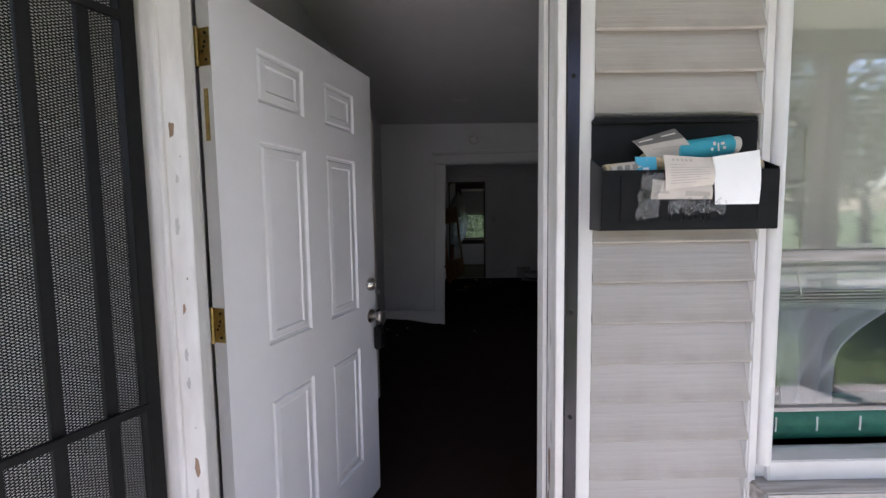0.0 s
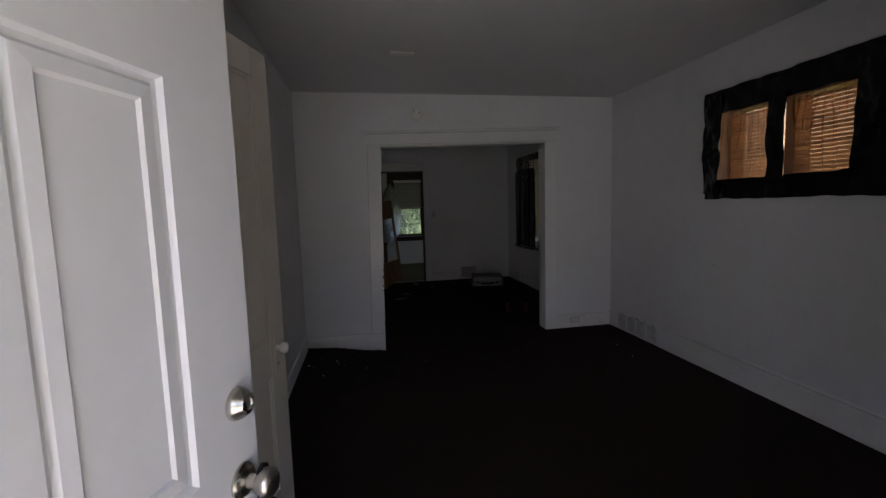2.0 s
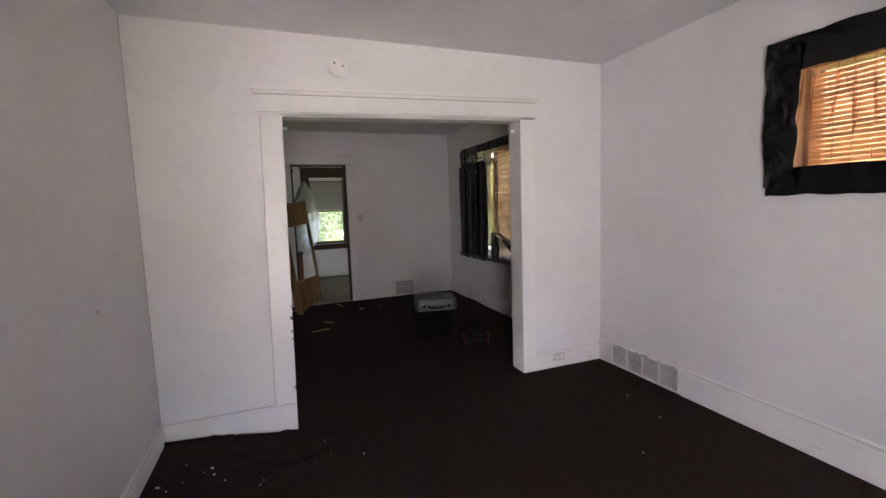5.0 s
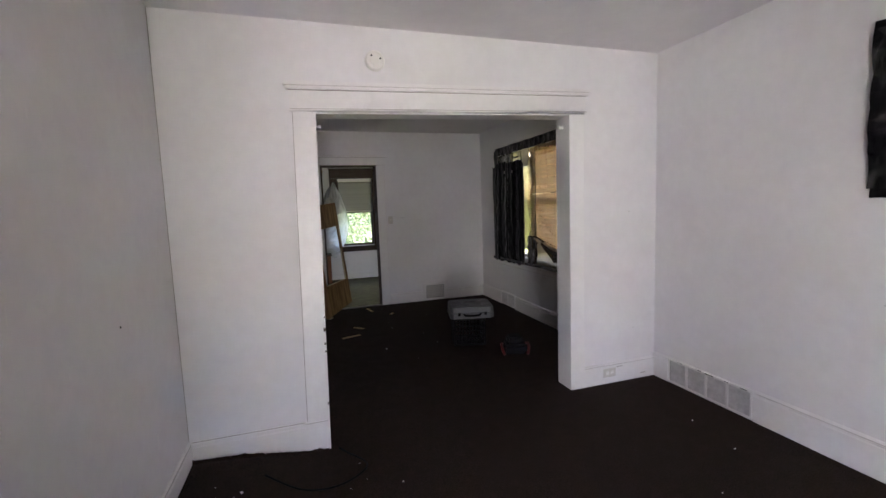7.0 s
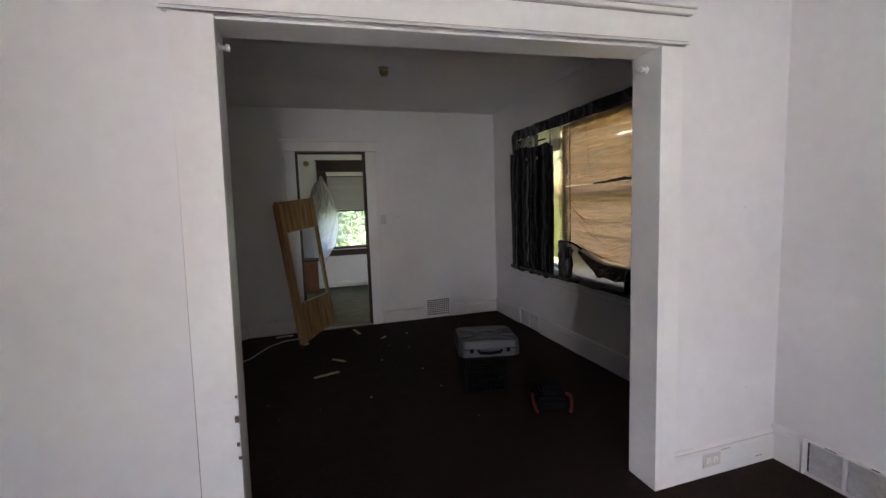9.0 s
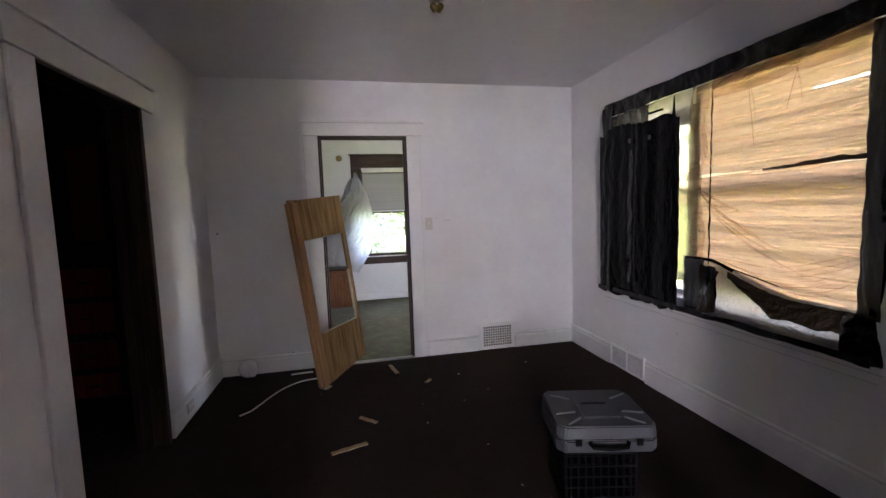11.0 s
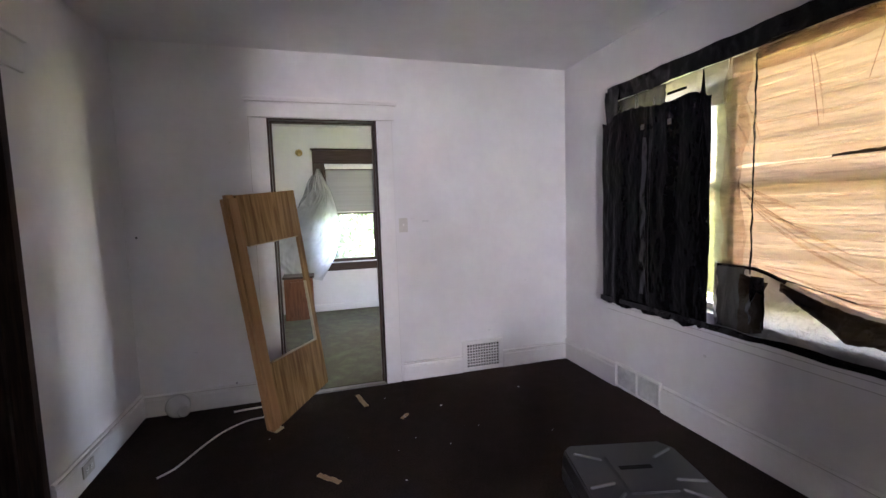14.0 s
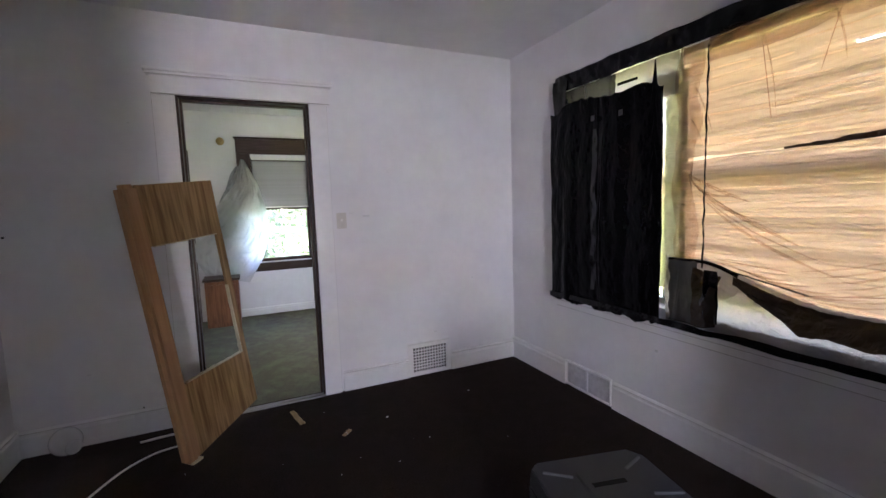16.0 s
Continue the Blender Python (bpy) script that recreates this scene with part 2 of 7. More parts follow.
STEELSTRIP = mat("dark_steel_strip", (0.035, 0.033, 0.04), 0.25, 0.8, var=0.3, scale=6, bump=0.08, stain=(0.14, 0.13, 0.15), amount=0.5, stretch=(1, 1, 0.2))
PAPERWHITE = mat("white_paper", (0.80, 0.79, 0.78), 0.8, var=0.015, bump=0.04)
NEWSPRINT = mat("newsprint", (0.50, 0.40, 0.27), 0.85, var=0.3, scale=25, bump=0.1)
BEIGEPAPER = mat("beige_paper", (0.56, 0.50, 0.45), 0.8, var=0.05, bump=0.06)
GREYPAPER = mat("grey_beige_paper", (0.40, 0.36, 0.32), 0.7, var=0.05, bump=0.06)
SKYPRINT = mat("light_blue_print", (0.06, 0.38, 0.56), 0.45, var=0.05, bump=0.03)
TEAL = mat("teal_print", (0.02, 0.27, 0.36), 0.45, var=0.05, bump=0.03)
INK = mat("print_ink", (0.13, 0.12, 0.12), 0.7, var=0.1, bump=0)
DARKINK = mat("dark_grey_print", (0.10, 0.095, 0.09), 0.6, var=0.1, bump=0)
GREYINK = mat("grey_print", (0.30, 0.27, 0.25), 0.6, var=0.1, bump=0)
BLACKFILM = mat("black_plastic_sheet", (0.0022, 0.0022, 0.0026), 0.17, 0.0, var=0.3, scale=6, bump=0.45, bscale=13, spec=0.07)
GLOSSBLACK = mat("glossy_black_plastic", (0.003, 0.003, 0.004), 0.09, 0.0, var=0.3, scale=6, bump=1.0, bscale=22, spec=0.6)
CRINKLE = mat("crinkled_black_plastic", (0.0025, 0.0025, 0.003), 0.13, 0.0, var=0.3, scale=6, bump=1.0, bscale=26, spec=0.32)
TANFILM = film("smoky_plastic_film", (0.90, 0.75, 0.64), 0.45, (0.42, 0.33, 0.26), 0.3, 0.9, 9, (1, 0.14, 3.0))
BROWNFILM = film("brown_plastic_film", (0.82, 0.52, 0.37), 0.84, (0.26, 0.15, 0.09), 0.25, 0.7, 9, (1, 1, 0.5))
CLEARFILM = film("clear_plastic_film", (0.92, 0.93, 0.95), 0.42, (0.50, 0.50, 0.51), 0.5, 0.9, 11)
SLEEVE = film("crinkled_clear_sleeve", (0.9, 0.9, 0.9), 0.80, (0.45, 0.45, 0.46), 1.2, 1.0, 30)
# tinted film for the dark gradient at the film's edges and for pleats
TINTFILM = film("tinted_smoky_film", (0.80, 0.69, 0.59), 0.88, (0.20, 0.14, 0.10), 0.3, 0.8, 14)
STRIPFILM = film("thin_grey_film", (0.30, 0.29, 0.27), 0.0, (0.020, 0.018, 0.015), 0.8, 0.5, 12, (1, 1, 0.2), face=(0.10, 0.096, 0.09))
# cream that carries the bright tone of the gap beside the curtain
CREAMFILM = film("cream_sheet", (0.8, 0.78, 0.6), 0.12, (0.20, 0.185, 0.115), 0.3, 0.8, 9)
HAZEFILM = film("hazy_white_film", (0.5, 0.48, 0.46), 0.02, (0.21, 0.185, 0.165), 0.5, 0.9, 9, face=(0.6, 0.58, 0.57))
SMOKEFILM = film("smoke_brown_film", (0.10, 0.07, 0.05), 0.03, (0.032, 0.021, 0.014), 0.2, 0.9, 12)
WHITEFILM = film("white_plastic_sheet", (0.9, 0.92, 0.95), 0.03, (0.62, 0.62, 0.61), 0.3, 0.6, 6)
SMALLSLAT = film("tan_blind_slat", (0.9, 0.85, 0.78), 0.0, (0.60, 0.37, 0.25), 0.2, 0.1, 30, face=(0.5, 0.36, 0.25), vary=0.3)
SLAT = film("blind_slat", (0.9, 0.85, 0.78), 0.0, (0.47, 0.37, 0.30), 0.2, 0.1, 30, face=(0.6, 0.5, 0.38), vary=0.30)
ROOMSLAT = film("white_mini_blind_slat", (0.9, 0.9, 0.9), 0.0, (0.085, 0.085, 0.082), 0.2, 0.05, 30, face=(0.8, 0.8, 0.79), vary=0.22)
VENEER = wood("red_brown_veneer", (0.24, 0.10, 0.05), (0.14, 0.055, 0.027), 0.4)
OAKPRINT = wood("oak_print_panel", (0.34, 0.205, 0.088), (0.17, 0.092, 0.036), 0.45, stretch=(1, 1, 0.05), fine=55)
OAKEDGE = wood("oak_print_edge", (0.40, 0.225, 0.11), (0.33, 0.175, 0.08), 0.45, stretch=(1, 1, 0.04), fine=40)
RAWBOARD = mat("torn_chipboard", (0.50, 0.42, 0.28), 0.9, var=0.3, scale=30, bump=0.8, bscale=120)
CASEGREY = mat("grey_tool_case", (0.052, 0.052, 0.058), 0.42, var=0.14, scale=30, bump=0.3, bscale=250, stain=(0.085, 0.085, 0.092), amount=0.5)
# paler than the case: the ribs' highlights are in this colour
CASERIB = mat("highlit_case_rib", (0.15, 0.15, 0.16), 0.4, var=0.1, scale=30, bump=0.1)
CRATEBLACK = mat("black_crate_plastic", (0.0025, 0.0025, 0.003), 0.6, var=0.2, bump=0.1, spec=0.06)
REDPLASTIC = mat("red_plastic", (0.11, 0.007, 0.005), 0.4, var=0.1, bump=0.1)
WHITEPLASTIC = mat("white_plastic", (0.78, 0.76, 0.72), 0.4, var=0.03, bump=0.05)
GLOBE = film("milk_glass", (0.95, 0.95, 0.95), 0.08, (0.93, 0.93, 0.93), 0.6, 0.03, 5)
# near-black for the shade inside vents, holes and seams, and for dark chips
VENTDARK = mat("vent_shadow", (0.015, 0.014, 0.014), 0.9, bump=0)
VENTGREY = mat("vent_grille_grey", (0.64, 0.63, 0.63), 0.5, 0.2, var=0.15, bump=0.1, stain=(0.25, 0.24, 0.23), amount=0.5)
STORMGLASS = glass("dusty_storm_glass", (0.92, 0.93, 0.91), 0.20)
SASHGLASS = glass("old_sash_glass", (0.85, 0.87, 0.86), 0.10)
# upper back pane, tinted dark to dim the daylight behind it
DIMGLASS = glass("dim_tinted_glass", (0.25, 0.24, 0.21))
# white scatter puts the glare over the bright garden into the pane
HAZEPANE = film("glare_hazed_pane", (0.92, 0.93, 0.90), 0.86, (0.30, 0.30, 0.28), 0.2, 0.0, 30)
# tinted to warm and dim the daylight that comes through
WARMGLASS = glass("warm_tinted_glass", (0.68, 0.62, 0.51))
PORCELAIN = mat("white_porcelain", (0.75, 0.75, 0.74), 0.15, var=0.02, bump=0.0)
GRIME = mat("grimy_caulk_line", (0.33, 0.29, 0.265), 0.9, var=0.4, scale=20, bump=0.2)
AGED = mat("aged_plastic", (0.60, 0.57, 0.52), 0.45, var=0.06, bump=0.05)
GREYCLOTH = mat("grey_cloth", (0.40, 0.40, 0.44), 0.85, var=0.08, scale=25, bump=0.25, bscale=220, stain=(0.2, 0.2, 0.23), amount=0.4)
GREENPAINT = mat("green_vinyl", (0.02, 0.13, 0.085), 0.4, var=0.2, scale=8, bump=0.15)
# kept pale so the unseen porch floor throws light onto the facade
PORCHWOOD = wood("porch_boards", (0.50, 0.48, 0.46), (0.36, 0.34, 0.32), 0.7, stretch=(0.05, 1, 1), fine=40)
SILLWOOD = wood("weathered_sill", (0.42, 0.39, 0.37), (0.25, 0.23, 0.21), 0.75, stretch=(0.06, 1, 1), fine=50)
GRASS = mat("grass", (0.07, 0.12, 0.03), 0.9, var=0.4, scale=5, bump=0.8, bscale=60, stain=(0.13, 0.14, 0.05), amount=0.5)
CONCRETE = mat("concrete", (0.40, 0.38, 0.35), 0.85, var=0.15, scale=6, bump=0.3, stain=(0.28, 0.26, 0.23), amount=0.4)
ASPHALT = mat("asphalt", (0.055, 0.055, 0.055), 0.9, var=0.3, scale=10, bump=0.4, bscale=200)
BARK = mat("bark", (0.10, 0.075, 0.055), 0.95, var=0.4, scale=8, bump=1.0, bscale=18, stretch=(1, 1, 0.2))
LEAF = leafy("leaves", (0.035, 0.072, 0.015))
# leaf green raised so that the shrubs read as sunlit
SHRUBLEAF = leafy("sunlit_shrub_leaves", (0.075, 0.12, 0.04))
PORCHCEIL = mat("porch_ceiling", (0.62, 0.6, 0.56), 0.6, var=0.04, bump=0.1)
WIRE = mat("white_cable", (0.72, 0.68, 0.6), 0.5, var=0.1, bump=0.05)
BLACKWIRE = mat("black_cable", (0.004, 0.004, 0.004), 0.6, var=0.1, bump=0, spec=0.08)
SPLINTER = wood("splintered_wood", (0.55, 0.40, 0.22), (0.36, 0.24, 0.12), 0.8, stretch=(0.1, 1, 1), fine=60)
DRYWALLBIT = mat("plaster_crumb", (0.70, 0.68, 0.64), 0.9, var=0.1, bump=0.4)


# ---- mesh helpers ----
def bx(bm, x0, x1, y0, y1, z0, z1, bevel=0.0):
    vs = [bm.verts.new((x, y, z)) for x in (x0, x1) for y in (y0, y1) for z in (z0, z1)]
    fs = [bm.faces.new([vs[i] for i in q]) for q in ((0, 1, 3, 2), (4, 6, 7, 5), (0, 4, 5, 1), (2, 3, 7, 6), (0, 2, 6, 4), (1, 5, 7, 3))]
    if bevel:
        bmesh.ops.bevel(bm, geom=list({e for f in fs for e in f.edges}), offset=bevel, segments=2, affect="EDGES")
    return vs


def cyl(bm, a, b, r0, r1=None, n=16):
    """A round bar or cone frustum from a to b."""
    a, b = Vector(a), Vector(b)
    r1 = r0 if r1 is None else r1
    m = Matrix.Translation((a + b) / 2) @ (b - a).to_track_quat("Z", "Y").to_matrix().to_4x4()
    bmesh.ops.create_cone(bm, cap_ends=True, segments=n, radius1=r0, radius2=r1, depth=(b - a).length, matrix=m)


def lathe(bm, profile, n=24, axis=Matrix()):
    """Turns a profile of (radius, height) round the z axis of axis."""
    rings = []
    for r, h in profile:
        rings.append([bm.verts.new(axis @ Vector((r * math.cos(2 * math.pi * k / n), r * math.sin(2 * math.pi * k / n), h))) for k in range(n)])
    for a, b in zip(rings, rings[1:]):
        for k in range(n):
            bm.faces.new((a[k], a[(k + 1) % n], b[(k + 1) % n], b[k]))
    bm.faces.new(list(reversed(rings[0])))
    bm.faces.new(rings[-1])


def tube(bm, pts, r, n=8):
    """A bent round bar along points."""
    pts = [Vector(p) for p in pts]
    rings = []
    for i, p in enumerate(pts):
        d = (pts[min(i + 1, len(pts) - 1)] - pts[max(i - 1, 0)]).normalized()
        q = d.to_track_quat("Z", "Y")
        rings.append([bm.verts.new(p + q @ Vector((r * math.cos(2 * math.pi * k / n), r * math.sin(2 * math.pi * k / n), 0))) for k in range(n)])
    for a, b in zip(rings, rings[1:]):
        for k in range(n):
            bm.faces.new((a[k], a[(k + 1) % n], b[(k + 1) % n], b[k]))
    bm.faces.new(list(reversed(rings[0])))
    bm.faces.new(rings[-1])


def sheet(bm, nu, nv, fn, thick=0.0):
    """A grid sheet from fn(u, v) with u, v in 0..1; with thick, two skins closed round the rim."""
    g = [[bm.verts.new(fn(i / nu, j / nv)) for j in range(nv + 1)] for i in range(nu + 1)]
    fs = [bm.faces.new((g[i][j], g[i + 1][j], g[i + 1][j + 1], g[i][j + 1])) for i in range(nu) for j in range(nv)]
    if thick:
        bmesh.ops.recalc_face_normals(bm, faces=fs)
        bmesh.ops.solidify(bm, geom=fs, thickness=thick)
    return fs


def mesh_of(name, bm, material, smooth=False):
    bmesh.ops.recalc_face_normals(bm, faces=bm.faces)
    me = bpy.data.meshes.new(name)
    bm.to_mesh(me)
    bm.free()
    me.materials.append(material)
    if smooth:
        me.shade_smooth()
        me.set_sharp_from_angle(angle=radians(40))
    return me


def part(name, bm, material, parent, label="", smooth=False):
    ob = new(name, mesh_of(name, bm, material, smooth))
    ob.parent = parent
    if label:
        ob["label"] = label
    return ob


def whole(name, bm, material, label, category, group="", kind="", at=None, smooth=False):
    ob = new(name, mesh_of(name, bm, material, smooth))
    if at is not None:
        ob.matrix_world = at
    return tagged(ob, label, category, group, kind)


def thing(name, at, label, category, group="", kind=""):
    ob = new(name)
    ob.empty_display_size = 0.1
    ob.matrix_world = at
    return tagged(ob, label, category, group, kind)


def boxes(*rows, bevel=0.0):
    bm = bmesh.new()
    for r in rows:
        bx(bm, *r, bevel=bevel)
    return bm


def wall(name, label, along, u0, u1, d0, d1, z0, z1, holes, material):
    """A wall with thickness that runs along x or y, with holes (u0, u1, z0, z1) that go through it."""
    us = sorted({u0, u1, *(h[i] for h in holes for i in (0, 1))})
    zs = sorted({z0, z1, *(h[i] for h in holes for i in (2, 3))})

    def solid(i, j):
        if not (0 <= i < len(us) - 1 and 0 <= j < len(zs) - 1):
            return False
        u, z = (us[i] + us[i + 1]) / 2, (zs[j] + zs[j + 1]) / 2
        return not any(a < u < b and c < z < d for a, b, c, d in holes)

    bm, made = bmesh.new(), {}

    def v(u, d, z):
        key = (u, d, z)
        if key not in made:
            made[key] = bm.verts.new((u, d, z) if along == "x" else (d, u, z))
        return made[key]

    for i in range(len(us) - 1):
        for j in range(len(zs) - 1):
            if not solid(i, j):
                continue
            a, b, c, d = us[i], us[i + 1], zs[j], zs[j + 1]
            for dd in (d0, d1):
                bm.faces.new((v(a, dd, c), v(b, dd, c), v(b, dd, d), v(a, dd, d)))
            for ok, q in ((solid(i - 1, j), ((a, c), (a, d))), (solid(i + 1, j), ((b, c), (b, d))), (solid(i, j - 1), ((a, c), (b, c))), (solid(i, j + 1), ((a, d), (b, d)))):
                if not ok:
                    (p, s), (q2, t2) = q
                    bm.faces.new((v(p, d0, s), v(q2, d0, t2), v(q2, d1, t2), v(p, d1, s)))
    return whole(name, bm, material, label, "wall", kind="structure")


def text(body, size, material, parent, at, name="lettering", depth=0.0006):
    cu = bpy.data.curves.new(name, "FONT")
    cu.body, cu.size, cu.extrude, cu.align_x, cu.align_y = body, size, depth, "CENTER", "CENTER"
    tmp = bpy.data.objects.new(name, cu)
    scene.collection.objects.link(tmp)
    me = bpy.data.meshes.new_from_object(tmp.evaluated_get(bpy.context.evaluated_depsgraph_get()))
    bpy.data.objects.remove(tmp)
    me.materials.clear()
    me.materials.append(material)
    ob = new(name, me)
    ob.parent = parent
    ob.matrix_local = at
    return ob


# ---- structure ----
def sag(x, y):
    """Floor dip beside the left post of the wide opening, shaped to fit the camera's view."""
    return -0.085 * math.exp(-(((x - 0.1) / 0.42) ** 2 + ((y - 6.0) / 0.5) ** 2))


bm = bmesh.new()
sheet(bm, 46, 100, lambda u, v: (XL - 0.02 + u * (XR - XL + 0.04), YI - 0.1 + v * (YC - 0.08 - YI + 0.1), sag(XL + u * (XR - XL), YI + v * (YC - YI))))
for vv in bm.verts:
    vv.co.z += 0.002 * noise.noise(vv.co * 3)
whole("floor", bm, CARPET, "dark brown worn wall-to-wall carpet, littered with small debris", "floor", kind="structure", smooth=True)
whole("subfloor", boxes((-3.4, 4.6, YI - 0.12, 13.1, -0.4, -0.12)), DARKWOOD, "dark timber floor deck under the carpet", "floor", kind="structure")
whole("floor_back_room", boxes((-1.3, 3.4, YC - 0.08, YE, -0.115, -0.075)), GREYCARPET, "stained grey-green carpet in the back room", "floor", kind="structure")
whole("floor_side_hall", boxes((-2.9, XL - 0.02, 6.9, 9.64, -0.05, -0.004)), CARPET, "dark carpet of the unlit side hall", "floor", kind="structure")
whole("threshold", boxes((0.27, 1.05, YB - 0.03, YB + 0.028, -0.03, 0.010), bevel=0.004), SILLWOOD, "pale worn wooden doorway threshold strip", "threshold", kind="structure")
whole("ceiling", boxes((XL - 0.05, XR + 0.05, YI, YP + 0.02, H, H + 0.1)), CEIL, "off-white plaster ceiling of the front room", "ceiling", kind="structure")
whole("ceiling_second_room", boxes((XL - 0.05, XR + 0.05, YQ - 0.02, YB, H, H + 0.1)), CEIL, "greyish white plaster ceiling of the second room", "ceiling", kind="structure")
whole("ceiling_back_room", boxes((-1.3, 3.4, YC - 0.02, YE, H + 0.1, H + 0.2)), CEIL, "white plaster ceiling of the back room", "ceiling", kind="structure")
whole("ceiling_side_hall", boxes((-2.9, XL - 0.1, 6.9, 9.64, H - 0.1, H)), CEIL, "unlit ceiling of the side hall", "ceiling", kind="structure")

WIN1 = (3.62, 4.60, 1.50, 2.10)
WIN2 = (7.08, 8.98, 0.74, 2.14)
FWIN = (0.889, 2.05, 0.73, 2.05)
BWIN = (0.72, 1.45, 0.66, 2.08)
wall_front = wall("wall_front", "plastered front wall with vinyl siding outside", "x", -3.4, 4.6, YF + 0.012, YI, -0.5, 3.0,
                  [(-0.635, DOORW[1] + 0.02, -0.03, 2.06), FWIN], WALL)
wall("wall_right", "scuffed white painted plaster side wall with two windows", "y", YI, YC, XR, XR + 0.2, -0.3, 2.75, [WIN1, WIN2], WALL)
wall("wall_left", "scuffed white painted plaster wall of the front room", "y", YI, YQ - 0.01, XL - 0.14, XL, -0.3, 2.75, [(2.80, 3.58, -0.02, 2.06)], WALL)
wall("wall_left_second_room", "dirty white plaster wall with a dark doorway", "y", YQ - 0.01, YC, XL - 0.12, XL + 0.03, -0.3, 2.75, [(7.70, 8.555, -0.02, 2.06)], WALL)
wall("wall_partition", "white plaster partition with a wide cased opening", "x", XL - 0.02, XR + 0.02, YP, YQ, -0.3, 2.75, [(0.07, 1.935, -0.2, 2.1)], WALL)
wall("wall_back", "white plaster back wall with a doorway", "x", XL - 0.02, XR + 0.02, YB, YC, -0.3, 2.75, [(0.262, 1.062, -0.2, 2.085)], WALL)
wall("wall_back_room", "white plaster window wall of the back room", "x", -1.3, 3.4, YE, YE + 0.16, -0.3, 2.85, [BWIN], WALL)
wall("wall_back_room_left", "white plaster side wall of the back room", "y", YC, YE, -1.45, -1.3, -0.3, 2.85, [], WALL)
# the hole is for the added, unseen side window
wall("wall_back_room_right", "white plaster side wall of the back room", "y", YC, YE, 3.4, 3.55, -0.3, 2.85, [(10.55, 11.65, 0.75, 2.15)], WALL)
wall("wall_back_room_near", "white plaster wall beside the back room doorway", "x", -1.3, XL - 0.13, YB + 0.02, YC, -0.3, 2.85, [], WALL)
wall("wall_back_room_near_right", "white plaster wall beside the back room doorway", "x", XR + 0.21, 3.4, YB + 0.02, YC, -0.3, 2.85, [], WALL)
# the hall's darkness is put into the dark wood colour of its walls
wall("wall_hall_end", "wall at the end of the side hall, coloured dark as unlit", "x", -2.9, XL - 0.13, 9.50, 9.63, -0.3, 2.7, [], DARKWOOD)
wall("wall_hall_near", "wall at the near end of the side hall, coloured dark as unlit", "x", -2.9, XL - 0.15, 6.8, 6.95, -0.3, 2.7, [], DARKWOOD)
wall("wall_hall_left", "wall along the side hall, coloured dark as unlit", "y", 6.8, 9.63, -3.0, -2.86, -0.3, 2.7, [], DARKWOOD)
wall("wall_closet", "plain wall closing the closet", "y", 2.5, 3.9, -1.6, -1.45, -0.3, 2.7, [], WALL)
wall("wall_closet_near", "plain wall closing the closet", "x", -1.45, XL - 0.14, 2.45, 2.55, -0.3, 2.7, [], WALL)
wall("wall_closet_far", "plain wall closing the closet", "x", -1.45, XL - 0.14, 3.9, 4.0, -0.3, 2.7, [], WALL)
whole("ceiling_closet", boxes((-1.6, XL - 0.14, 2.45, 4.0, 2.6, 2.7)), CEIL, "plain closet ceiling", "ceiling", kind="structure")


# ---- trim ----
def board(bm, profile, path):
    """Sweeps a profile of (out, z) along a straight stretch: path = (x0, y0, x1, y1, nx, ny)."""
    x0, y0, x1, y1, nx, ny = path
    ends = [[bm.verts.new((x + nx * o, y + ny * o, z)) for o, z in profile] for x, y in ((x0, y0), (x1, y1))]
    n = len(profile)
    for k in range(n):
        bm.faces.new((ends[0][k], ends[0][(k + 1) % n], ends[1][(k + 1) % n], ends[1][k]))
    bm.faces.new(ends[0]), bm.faces.new(list(reversed(ends[1])))


def baseboard(name, path, h, low=-0.12):
    bm = bmesh.new()
    board(bm, [(0.001, low), (0.020, low), (0.020, h - 0.035), (0.016, h - 0.028), (0.016, h - 0.012), (0.008, h - 0.002), (0.001, h)], path)
    return whole(name, bm, TRIM, "white painted wooden baseboard, scuffed", "baseboard", kind="structure")


baseboard("baseboard", (XR, YI, XR, 5.24, -1, 0), 0.20)
baseboard("baseboard", (XR, 5.93, XR, YP, -1, 0), 0.19)
baseboard("baseboard", (XR, YQ, XR, 8.51, -1, 0), 0.18)
baseboard("baseboard", (XR, 8.96, XR, YB, -1, 0), 0.18)
baseboard("baseboard", (XL, 3.66, XL, YP, 1, 0), 0.12)
baseboard("baseboard", (XL, YI, XL, 2.72, 1, 0), 0.12)
baseboard("baseboard", (XL, YP, -0.02, YP, 0, -1), 0.115)
baseboard("baseboard", (2.025, YP, XR, YP, 0, -1), 0.158)
baseboard("baseboard", (1.19, YB, 1.70, YB, 0, -1), 0.15)
baseboard("baseboard", (2.075, YB, XR, YB, 0, -1), 0.15)
baseboard("baseboard", (XL + 0.03, YB, 0.14, YB, 0, -1), 0.15)
baseboard("baseboard", (XL + 0.03, 8.60, XL + 0.03, YB, 1, 0), 0.17)
baseboard("baseboard", (XL + 0.03, YQ, XL + 0.03, 7.56, 1, 0), 0.17)
baseboard("baseboard", (-1.3, YE, 3.4, YE, 0, -1), 0.03, -0.2)

# wide opening: leaning left casing, right casing, tilted head with a moulded cap, jamb linings
bm = bmesh.new()
vs = bx(bm, -0.02, 0.11, YP - 0.024, YP - 0.0005, -0.14, 2.03)
for v_ in vs:
    if v_.co.z > 1:
        v_.co.x += 0.038
bx(bm, -0.035, 0.108, YP - 0.036, YP - 0.024, -0.14, 0.115, 0.004)
whole("trim", bm, TRIM, "white painted door casing leaning slightly, chipped edge", "casing", kind="structure")
